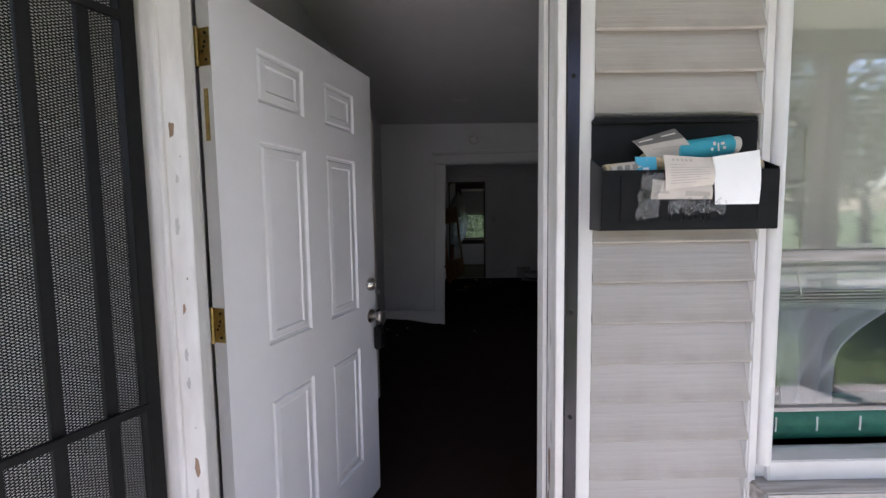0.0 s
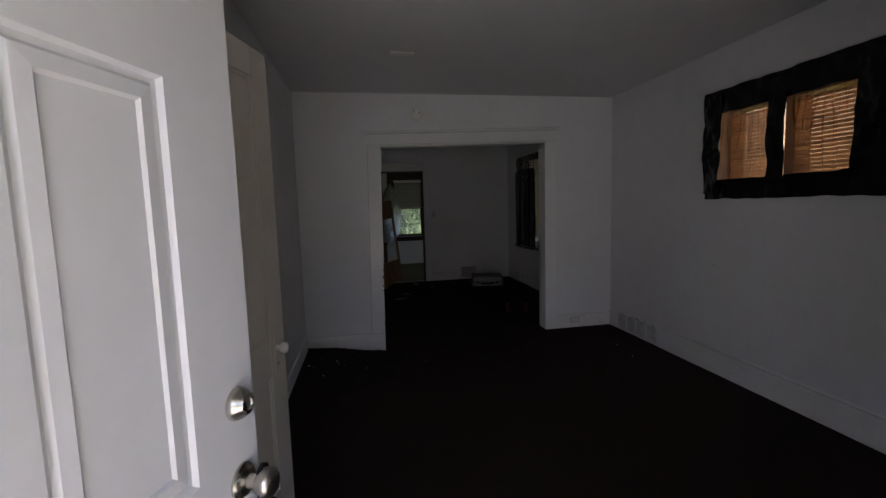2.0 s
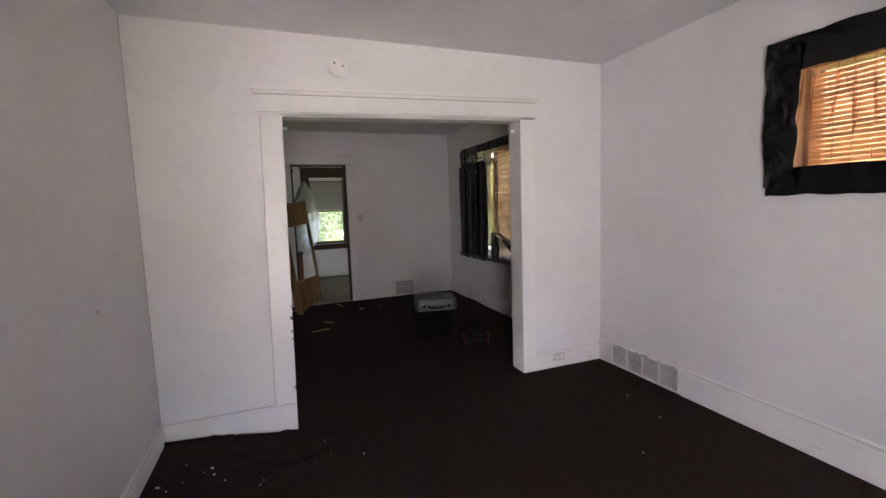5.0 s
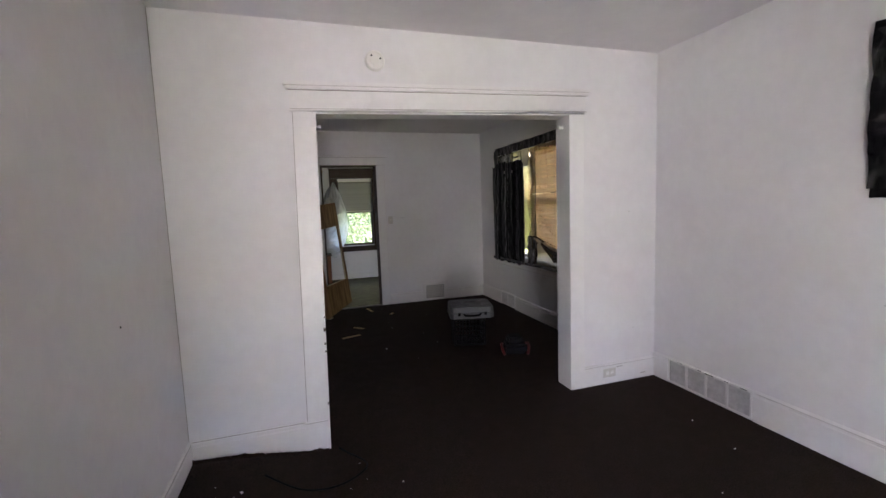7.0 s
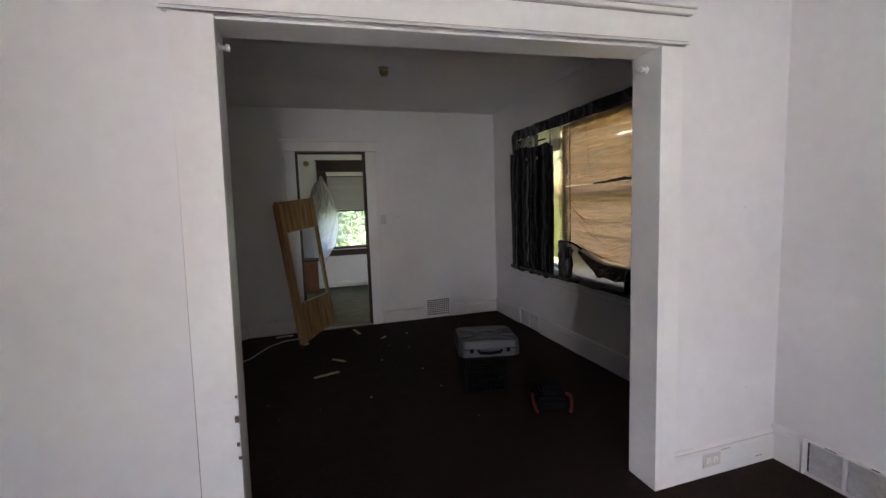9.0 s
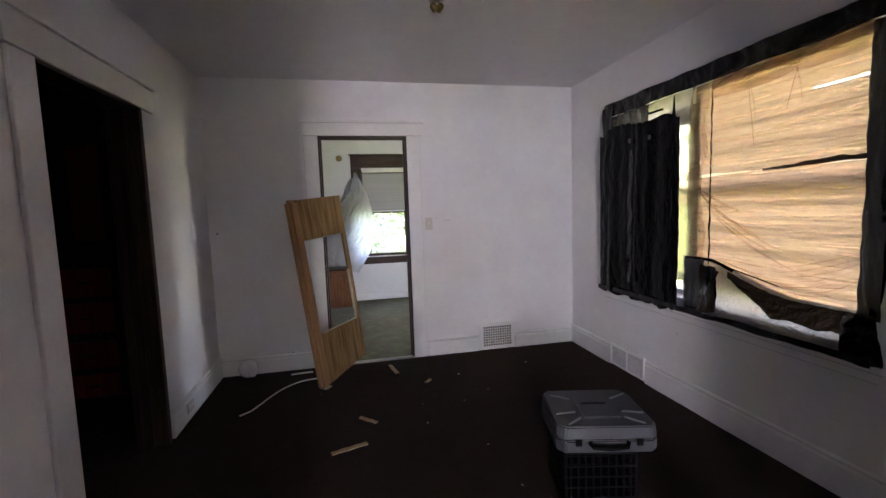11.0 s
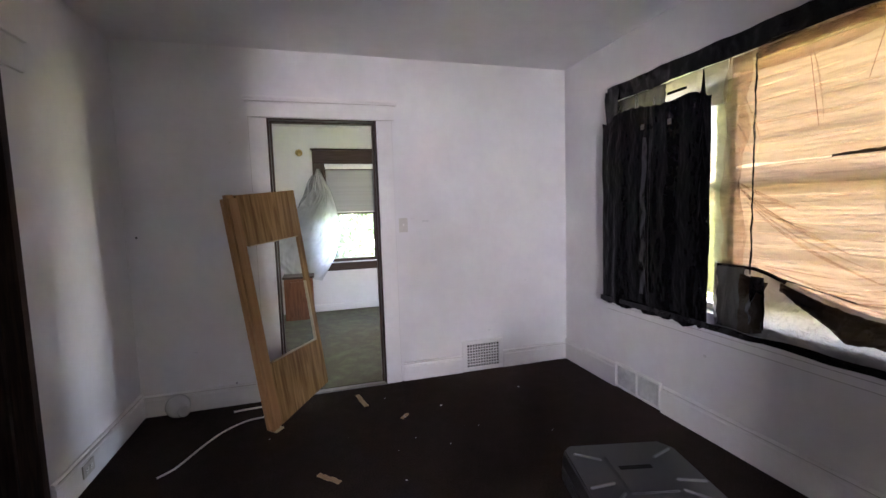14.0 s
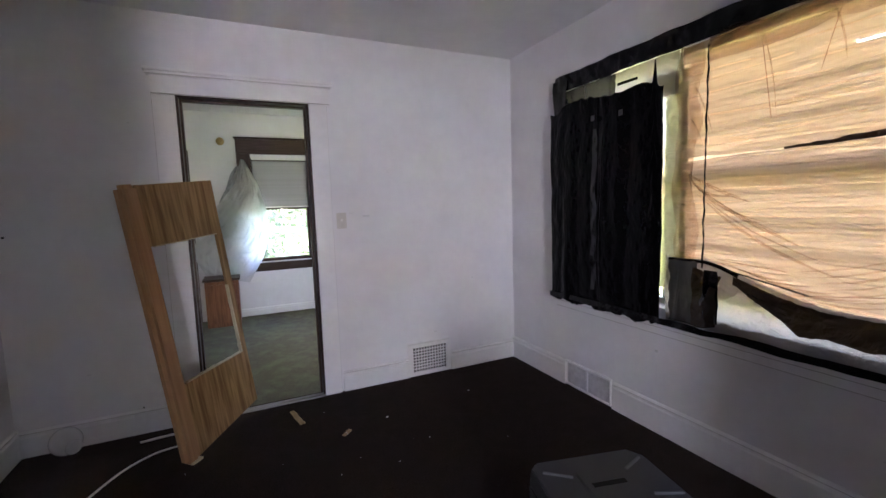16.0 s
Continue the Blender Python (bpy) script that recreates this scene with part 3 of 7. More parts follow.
whole("trim", boxes((1.905, 2.025, YP - 0.022, YP - 0.0005, -0.1, 2.065)), TRIM, "white painted door casing, flush with the wall", "casing", kind="structure")
head = whole("trim", boxes((-1.02, 1.02, -0.026, -0.0005, 0.0, 0.125), (-1.03, 1.03, -0.032, -0.026, 0.0, 0.012), (-1.035, 1.035, -0.05, -0.0005, 0.125, 0.145), (-1.045, 1.045, -0.065, -0.0005, 0.145, 0.165), bevel=0.003),
             TRIM, "white painted door head with a moulded cap", "casing", kind="structure", at=pose(1.022, YP, 2.052, 0, -1.25, 0))
whole("trim", boxes((1.905, 1.937, YP - 0.003, YQ + 0.004, -0.1, 2.085)), TRIM, "white painted jamb lining of the wide opening", "jamb", kind="structure")
bm = bmesh.new()
vs = bx(bm, 0.068, 0.106, YP - 0.003, YQ + 0.004, -0.14, 2.05)
for v_ in vs:
    if v_.co.z > 1:
        v_.co.x += 0.036
whole("trim", bm, PEEL, "chipped white jamb lining of the wide opening", "jamb", kind="structure")
whole("trim", boxes((-0.91, 0.91, -0.002, YQ - YP + 0.003, 0.0, 0.03)), TRIM, "white painted lintel lining of the wide opening", "jamb", kind="structure", at=pose(1.022, YP, 2.044, 0, -1.25, 0))
whole("trim", boxes((-0.01, 0.11, YQ + 0.0005, YQ + 0.024, -0.1, 2.06), (1.93, 2.05, YQ + 0.0005, YQ + 0.024, -0.1, 2.06), (-0.03, 2.07, YQ + 0.0005, YQ + 0.026, 2.085, 2.22)), TRIM, "white painted casing on the far side of the wide opening", "casing", kind="structure")


def bolt_stub(at):
    t = thing("pocket_door_stop", at, "small white painted metal stop on the jamb", "door stop")
    bm = bmesh.new()
    lathe(bm, [(0.016, 0), (0.016, 0.006), (0.008, 0.008), (0.008, 0.022), (0.013, 0.024), (0.013, 0.034), (0.004, 0.037)], 14)
    part("stub", bm, TRIM, t, smooth=True)


bolt_stub(pose(1.905, 6.15, 1.99, 0, -90, 0))
bolt_stub(pose(0.140, 6.15, 1.96, 0, 90, 0))

# back doorway: white casings, cap, dark rebate
whole("trim", boxes((0.150, 0.270, YB - 0.022, YB - 0.0005, -0.05, 2.075), bevel=0.003), TRIM, "white painted door casing", "casing", kind="structure")
whole("trim", boxes((1.054, 1.172, YB - 0.022, YB - 0.0005, -0.05, 2.075), bevel=0.003), TRIM, "white painted door casing", "casing", kind="structure")
whole("trim", boxes((0.150, 1.19, YB - 0.025, YB - 0.0005, 2.077, 2.185), (0.13, 1.205, YB - 0.045, YB - 0.0005, 2.185, 2.203), (0.12, 1.215, YB - 0.06, YB - 0.0005, 2.203, 2.222), bevel=0.003), TRIM,
      "white painted door head with a moulded cap", "casing", kind="structure")
whole("trim", boxes((0.258, 0.284, YB - 0.004, YC + 0.004, -0.1, 2.068), (1.04, 1.066, YB - 0.004, YC + 0.004, -0.1, 2.068), (0.258, 1.066, YB - 0.004, YC + 0.004, 2.068, 2.09)), DARKWOOD,
      "dark brown door jamb", "jamb", kind="structure")
whole("trim", boxes((0.284, 0.296, YB + 0.06, YB + 0.10, -0.1, 2.056), (1.028, 1.04, YB + 0.06, YB + 0.10, -0.1, 2.056), (0.284, 1.04, YB + 0.06, YB + 0.10, 2.056, 2.068)), DARKTRIM, "dark brown door stop moulding", "jamb", kind="structure")

# dark side doorway: painted casing flush outside, brown jambs
XS = XL + 0.03
whole("trim", boxes((XS + 0.0005, XS + 0.02, 7.56, 7.70, -0.1, 2.04), bevel=0.003), TRIM, "dirty white painted door casing", "casing", kind="structure")
whole("trim", boxes((XS + 0.0005, XS + 0.022, 7.54, 8.72, 2.045, 2.18), (XS + 0.0005, XS + 0.04, 7.53, 8.73, 2.18, 2.2), bevel=0.003), TRIM, "dirty white painted door head", "casing", kind="structure")
whole("trim", boxes((XS - 0.16, XS + 0.018, 8.520, 8.560, -0.05, 2.055), (XS - 0.16, XS + 0.004, 7.69, 7.715, -0.05, 2.055), (XS - 0.16, XS + 0.004, 7.715, 8.520, 2.03, 2.055)), DARKTRIM,
      "dark brown varnished door jamb", "jamb", kind="structure")
whole("trim", boxes((XS - 0.10, XS - 0.06, 8.50, 8.520, -0.05, 2.03), (XS - 0.175, XS - 0.152, 8.54, 8.67, -0.05, 2.05)), DARKWOOD, "dark brown door stop and inner casing", "jamb", kind="structure")


# ---- porch and facade ----
ZS = [1.81, 1.713, 1.615, 1.513, 1.411, 1.309, 1.211, 1.109, 1.006, 0.906, 0.804, 0.702, 0.60, 0.498, 0.396, 0.294, 0.192, 0.09, -0.012, 1.909, 2.009, 2.109, 2.209, 2.309]


def siding(x0, x1, zs, parent):
    bm = bmesh.new()
    d = YF + 0.010
    # one lap: a curled bottom lip that stands proud, a face that slopes back, a shadow step
    prof = [(d, 0.002), (d - 0.014, 0.004), (d - 0.027, -0.004), (d - 0.0305, 0.0), (d - 0.0290, 0.006), (d - 0.003, 0.1005), (d, 0.1005)]
    ends = [[bm.verts.new((x, y, z)) for y, z in prof] for x in (x0, x1)]
    n = len(prof)
    for k in range(n):
        bm.faces.new((ends[0][k], ends[0][(k + 1) % n], ends[1][(k + 1) % n], ends[1][k]))
    bm.faces.new(ends[0]), bm.faces.new(list(reversed(ends[1])))
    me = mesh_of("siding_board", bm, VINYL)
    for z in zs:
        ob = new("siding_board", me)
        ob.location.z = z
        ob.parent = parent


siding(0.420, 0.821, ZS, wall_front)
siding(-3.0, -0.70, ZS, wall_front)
whole("trim", boxes((0.385, 0.420, YF - 0.014, YF + 0.011, -0.1, 2.4), (0.383, 0.389, YF - 0.022, YF - 0.014, -0.1, 2.4), bevel=0.002), VTRIM, "off-white vinyl channel beside the door", "trim", kind="structure")
whole("trim", boxes((0.819, 0.845, YF - 0.020, YF + 0.011, -0.1, 2.4), bevel=0.004), VTRIM, "beige vinyl channel beside the window", "trim", kind="structure")
bm = bmesh.new()
cyl(bm, (0.865, YF - 0.012, 0.735), (0.865, YF - 0.012, 2.4), 0.018, n=14)
bx(bm, 0.847, 0.887, YF - 0.014, YF + 0.011, 0.70, 2.4)
whole("trim", bm, VTRIM, "rounded white aluminium window capping", "trim", kind="structure", smooth=True)
whole("trim", boxes((-0.70, -0.62, YF - 0.018, YF + 0.011, -0.1, 2.4), bevel=0.003), VTRIM, "off-white vinyl channel beside the door", "trim", kind="structure")
# door frame
frame_l = whole("door_frame", boxes((-0.585, -0.522, YO - 0.03, YO + 0.006, -0.1, 2.12), (-0.640, -0.5855, YO - 0.02, YO + 0.008, -0.1, 2.12), (-0.6345, -0.6185, YO + 0.011, YI + 0.005, -0.1, 2.06), (-0.585, -0.572, YO - 0.036, YO - 0.03, -0.1, 2.12), bevel=0.002), PEEL, "white front door frame with peeling paint", "door frame", kind="structure")
whole("door_frame", boxes((0.325, 0.345, YO - 0.008, YI + 0.005, -0.1, 2.06), (0.314, 0.325, YO + 0.075, YO + 0.115, -0.1, 2.05), bevel=0.002), PEEL, "white front door frame with peeling paint", "door frame", kind="structure")
whole("door_frame", boxes((-0.618, 0.345, YO - 0.008, YI + 0.005, 2.04, 2.075)), PEEL, "white front door head jamb", "door frame", kind="structure")
# near-black strips hold the shade of the gaps round the jambs
whole("trim", boxes((-0.560, -0.5265, YO + 0.0065, YO + 0.0105, -0.1, 2.1), (-0.6183, -0.6165, 1.60, 1.608, -0.1, 2.05), (0.3455, 0.3485, YO - 0.009, YO + 0.0, -0.1, 2.06), (0.3242, 0.3248, YO + 0.116, YO + 0.1215, -0.1, 2.05), (0.3242, 0.3248, YO + 0.070, YO + 0.0745, -0.1, 2.05)), VENTDARK, "dark strips for the open seams and shaded gap of the front door frame", "trim", kind="structure")
bm = bmesh.new()
cyl(bm, (-0.554, 1.535, -0.1), (-0.554, 1.535, 2.05), 0.016, n=20)
whole("door_frame", bm, PEEL, "white rounded stop of the front door frame", "door frame", kind="structure", smooth=True)
strip = whole("door_frame", boxes((0.3495, 0.383, YF - 0.022, YF - 0.009, -0.1, 2.2), bevel=0.002), STEELSTRIP, "dark steel strike strip of the security door", "door frame", kind="structure")
for z in (1.134, 0.87, 1.70, 0.45):
    bm = bmesh.new()
    cyl(bm, (0.366, YF - 0.0245, z), (0.366, YF - 0.0215, z), 0.005, n=12)
    part("screw_hole", bm, VENTDARK, strip)
whole("threshold", boxes((-0.6, 0.4, YO - 0.05, YI + 0.02, -0.13, -0.005), bevel=0.006), SILLWOOD, "worn wooden front door threshold", "threshold", kind="structure")
whole("wall_casing", boxes((-0.72, -0.635, YI + 0.0005, YI + 0.02, -0.1, 2.1), (0.33, 0.43, YI + 0.0005, YI + 0.02, -0.1, 2.1), (-0.72, 0.43, YI + 0.0005, YI + 0.02, 2.1, 2.22)), TRIM, "white painted inside casing of the front door", "casing", kind="structure")


def front_door():
    t = tagged(thing("front_door", pose(-0.584, 1.673, 0.012, 0, 0, 71.17), "white six-panel steel front door standing open inwards", "door"))
    W, T, Ht, U0 = 0.912, 0.044, 2.014, 0.0
    cols, rows = ((0.172, 0.402), (0.532, 0.752)), ((0.23, 0.768), (0.950, 1.606), (1.725, 1.888))
    bm = bmesh.new()
    us = sorted({U0, W, *(u for c in cols for u in c)})
    zs = sorted({0.0, Ht, *(z for r in rows for z in r)})
    for i in range(len(us) - 1):
        for j in range(len(zs) - 1):
            inside = any(a <= us[i] and us[i + 1] <= b for a, b in cols) and any(a <= zs[j] and zs[j + 1] <= b for a, b in rows)
            for sy, off in ((-T / 2, 1), (T / 2, -1)):
                a, b, c, d = us[i], us[i + 1], zs[j], zs[j + 1]
                if not inside:
                    bm.faces.new([bm.verts.new(p) for p in ((a, sy, c), (b, sy, c), (b, sy, d), (a, sy, d))])
                else:
                    # moulded panel: a groove, a bead, and a raised field
                    steps = [(0.0, 0.0), (0.005, 0.009), (0.013, 0.012), (0.019, 0.005), (0.040, 0.003), (0.045, 0.008)]
                    rings = [[bm.verts.new((x, sy + off * dep, z)) for x, z in ((a + s, c + s), (b - s, c + s), (b - s, d - s), (a + s, d - s))] for s, dep in steps]
                    for r0, r1 in zip(rings, rings[1:]):
                        for k in range(4):
                            bm.faces.new((r0[k], r0[(k + 1) % 4], r1[(k + 1) % 4], r1[k]))
                    bm.faces.new(rings[-1])
    for q in (((U0, -T / 2, 0), (U0, T / 2, 0), (U0, T / 2, Ht), (U0, -T / 2, Ht)), ((W, -T / 2, 0), (W, T / 2, 0), (W, T / 2, Ht), (W, -T / 2, Ht)),
              ((U0, -T / 2, Ht), (W, -T / 2, Ht), (W, T / 2, Ht), (U0, T / 2, Ht)), ((U0, -T / 2, 0), (W, -T / 2, 0), (W, T / 2, 0), (U0, T / 2, 0))):
        bm.faces.new([bm.verts.new(p) for p in q])
    bmesh.ops.remove_doubles(bm, verts=bm.verts, dist=0.0004)
    leaf = part("leaf", bm, STEELDOOR, t)
    for z in (0.22, 1.062, 1.830):
        bm = boxes((U0 - 0.003, U0 - 0.0005, -T / 2 + 0.001, T / 2 - 0.006, z - 0.05, z + 0.05), bevel=0.001)
        hinge = part("hinge", bm, BRASS, t, "tarnished brass butt hinge")
        bm = bmesh.new()
        kx, ky = U0 - 0.008, T / 2 - 0.003
        cyl(bm, (kx, ky, z - 0.052), (kx, ky, z + 0.052), 0.0065, n=12)
        for k in range(1, 5):
            cyl(bm, (kx, ky, z - 0.052 + k * 0.0208 - 0.001), (kx, ky, z - 0.052 + k * 0.0208 + 0.001), 0.0073, n=12)
        part("knuckle", bm, BRASS, hinge, smooth=True)
        part("jamb_leaf", boxes((U0 - 0.042, U0 - 0.012, ky + 0.004, ky + 0.007, z - 0.05, z + 0.05), bevel=0.001), BRASS, hinge)
        for dz, du in ((-0.035, 0.008), (-0.012, -0.004), (0.012, 0.006), (0.035, 0.008), (0.0, 0.002)):
            bm = bmesh.new()
            cyl(bm, (U0 - 0.0046, -du, z + dz), (U0 - 0.0028, -du, z + dz), 0.0040, n=10)
            part("screw", bm, VENTDARK, hinge)
    part("weatherstrip", boxes((U0 - 0.002, U0 - 0.0004, -0.006, 0.008, 1.58, 1.72)), BRASS, t, "yellowed brass strip")
    for sy in (-1, 1):
        ax = pose(0.858, sy * T / 2, 1.045, 90 * (1 if sy < 0 else -1), 0, 0)
        bm = bmesh.new()
        lathe(bm, [(0.031, 0.0), (0.031, 0.006), (0.027, 0.016), (0.020, 0.024), (0.019, 0.026), (0.012, 0.026), (0.011, 0.023)], 24, ax)
        part("deadbolt", bm, NICKEL, t, "satin nickel deadbolt rose", True)
        ax = pose(0.858, sy * T / 2, 0.892, 90 * (1 if sy < 0 else -1), 0, 0)
        bm = bmesh.new()
        lathe(bm, [(0.033, 0.0), (0.033, 0.004), (0.026, 0.012), (0.014, 0.016), (0.013, 0.030), (0.022, 0.038), (0.028, 0.050), (0.027, 0.060), (0.020, 0.067), (0.010, 0.069)], 24, ax)
        part("knob", bm, NICKEL, t, "satin nickel door knob", True)
    # key box on the knob
    bm = bmesh.new()
    bx(bm, 0.840, 0.888, -T / 2 - 0.058, -T / 2 - 0.022, 0.735, 0.845, 0.006)
    box = part("key_box", bm, BLACKMETAL, t, "black combination key box hung on the knob")
    bm = bmesh.new()
    tube(bm, [(0.846, -T / 2 - 0.04, 0.84), (0.844, -T / 2 - 0.04, 0.89), (0.852, -T / 2 - 0.04, 0.915), (0.864, -T / 2 - 0.04, 0.922), (0.876, -T / 2 - 0.04, 0.915), (0.883, -T / 2 - 0.04, 0.89), (0.882, -T / 2 - 0.04, 0.84)], 0.0045, 8)
    part("shackle", bm, BLACKMETAL, box, smooth=True)
    part("dial_cover", boxes((0.848, 0.880, -T / 2 - 0.062, -T / 2 - 0.058, 0.755, 0.81), bevel=0.002), CRATEBLACK, box)
    part("latch_plate", boxes((W - 0.0005, W + 0.0015, -0.012, 0.012, 0.865, 0.925)), NICKEL, t)


front_door()


def closet_door():
    d = Vector((0.25, 0.78, 0)).normalized()
    t = thing("closet_door", pose(XL + 0.015, 2.845, 0.015, 0, 0, math.degrees(math.atan2(d.y, d.x))), "old cream painted two-panel wooden door standing ajar", "door")
    W, T, Ht = 0.80, 0.035, 2.045
    for a, b in ((0.0, 0.115), (W - 0.115, W)):
        part("stile", boxes((a, b, -T / 2, T / 2, 0, Ht), bevel=0.002), OLDDOOR, t)
    for c, d2 in ((0, 0.2), (0.70, 0.86), (Ht - 0.115, Ht)):
        part("rail", boxes((0.115, W - 0.115, -T / 2 + 0.0005, T / 2 - 0.0005, c, d2)), OLDDOOR, t)
    for c, d2 in ((0.2, 0.70), (0.86, Ht - 0.115)):
        part("panel", boxes((0.115, W - 0.115, -0.007, 0.007, c, d2)), OLDDOOR, t)
        bm = bmesh.new()
        for sy in (-1, 1):
            for row in ((0.115, 0.131, c, d2), (W - 0.131, W - 0.115, c, d2), (0.131, W - 0.131, c, c + 0.016), (0.131, W - 0.131, d2 - 0.016, d2)):
                y0, y1 = sorted((sy * 0.0072, sy * (T / 2 - 0.003)))
                bx(bm, row[0], row[1], y0, y1, row[2], row[3], 0.003)
        part("panel_moulding", bm, OLDDOOR, t)
    for sy in (-1, 1):
        y0, y1 = sorted((sy * (T / 2 + 0.0003), sy * (T / 2 + 0.003)))
        plate = part("escutcheon", boxes((W - 0.088, W - 0.045, y0, y1, 0.69, 0.88), bevel=0.001), OLDDOOR, t, "painted-over lock plate")
        bm = bmesh.new()
        cyl(bm, (W - 0.066, sy * (T / 2 + 0.0032), 0.745), (W - 0.066, sy * (T / 2 + 0.004), 0.745), 0.005, n=10)
        part("keyhole", bm, VENTDARK, plate)
        bm = bmesh.new()
        lathe(bm, [(0.014, 0.003), (0.010, 0.008), (0.009, 0.018), (0.018, 0.023), (0.024, 0.034), (0.022, 0.045), (0.014, 0.051), (0.004, 0.053)], 20, pose(W - 0.066, sy * T / 2, 0.815, 90 * (1 if sy < 0 else -1), 0, 0))
        part("knob", bm, WHITEPLASTIC, t, "white porcelain door knob", True)
    for z in (0.25, 1.8):
        bm = bmesh.new()
        cyl(bm, (-0.006, -0.012, z - 0.045), (-0.006, -0.012, z + 0.045), 0.006, n=10)
        part("hinge", bm, OLDDOOR, t, smooth=True)


closet_door()
whole("trim", boxes((XL + 0.0005, XL + 0.018, 2.72, 2.805, -0.1, 2.06), (XL + 0.0005, XL + 0.018, 3.575, 3.66, -0.1, 2.06), (XL + 0.0005, XL + 0.02, 2.70, 3.68, 2.06, 2.18)), TRIM, "white painted closet door casing", "casing", kind="structure")


def security_door():
    d = Vector((-0.115, -0.25, 0)).normalized()
    t = thing("security_door", pose(-0.632, 1.462, -0.02, 0, 0, math.degrees(math.atan2(d.y, d.x))), "black steel security screen door with expanded mesh, swung wide open", "door")
    W, Ht = 0.92, 2.08
    part("hinge_stile", boxes((0.0, 0.032, -0.016, 0.016, 0, Ht), bevel=0.002), BLACKMETAL, t)
    part("lock_stile", boxes((W - 0.04, W, -0.016, 0.016, 0, Ht), bevel=0.002), BLACKMETAL, t)
    for z in (0.0, Ht - 0.04):
        part("rail", boxes((0.032, W - 0.04, -0.014, 0.014, z, z + 0.04), bevel=0.002), BLACKMETAL, t)
    for u in [0.101 + 0.0945 * k for k in range(9) if k < 8]:
        w = 0.023
        part("bar", boxes((u - w / 2, u + w / 2, 0.0165 - 0.014, 0.0165, 0.04, Ht - 0.04), bevel=0.001), BLACKMETAL, t)
    for z in (0.972, 0.25, 1.83):
        part("cross_bar", boxes((0.032, W - 0.04, 0.0168, 0.03, z - 0.009, z + 0.009), bevel=0.002), BLACKMETAL, t)
    # expanded mesh: two families of slanting strands
    bm = bmesh.new()
    x0, x1, z0, z1 = 0.02, W - 0.02, 0.02, Ht - 0.02
    px, pz, hw = 0.0125, 0.0062, 0.0014
    k = pz / px
    for s in (1, -1):
        c = (z0 - x1 * k if s > 0 else z0 + x0 * k)
        end = (z1 - x0 * k if s > 0 else z1 + x1 * k)
        while c < end:
            pts = []
            for xa in (x0, x1):
                z = c + s * k * xa
                pts.append((min(max(xa, x0), x1), z))
            (xa, za), (xb, zb) = pts
            if za < z0 or za > z1:
                zc = min(max(za, z0), z1)
                xa, za = (zc - c) / (s * k), zc
            if zb < z0 or zb > z1:
                zc = min(max(zb, z0), z1)
                xb, zb = (zc - c) / (s * k), zc
            if xb - xa > 0.005:
                y = -0.006 + s * 0.0006
                bm.faces.new([bm.verts.new(p) for p in ((xa, y, za - hw), (xb, y, zb - hw), (xb, y + s * 0.0009, zb + hw), (xa, y + s * 0.0009, za + hw))])
            c += pz
    mesh = part("mesh_screen", bm, BLACKMETAL, t)


security_door()


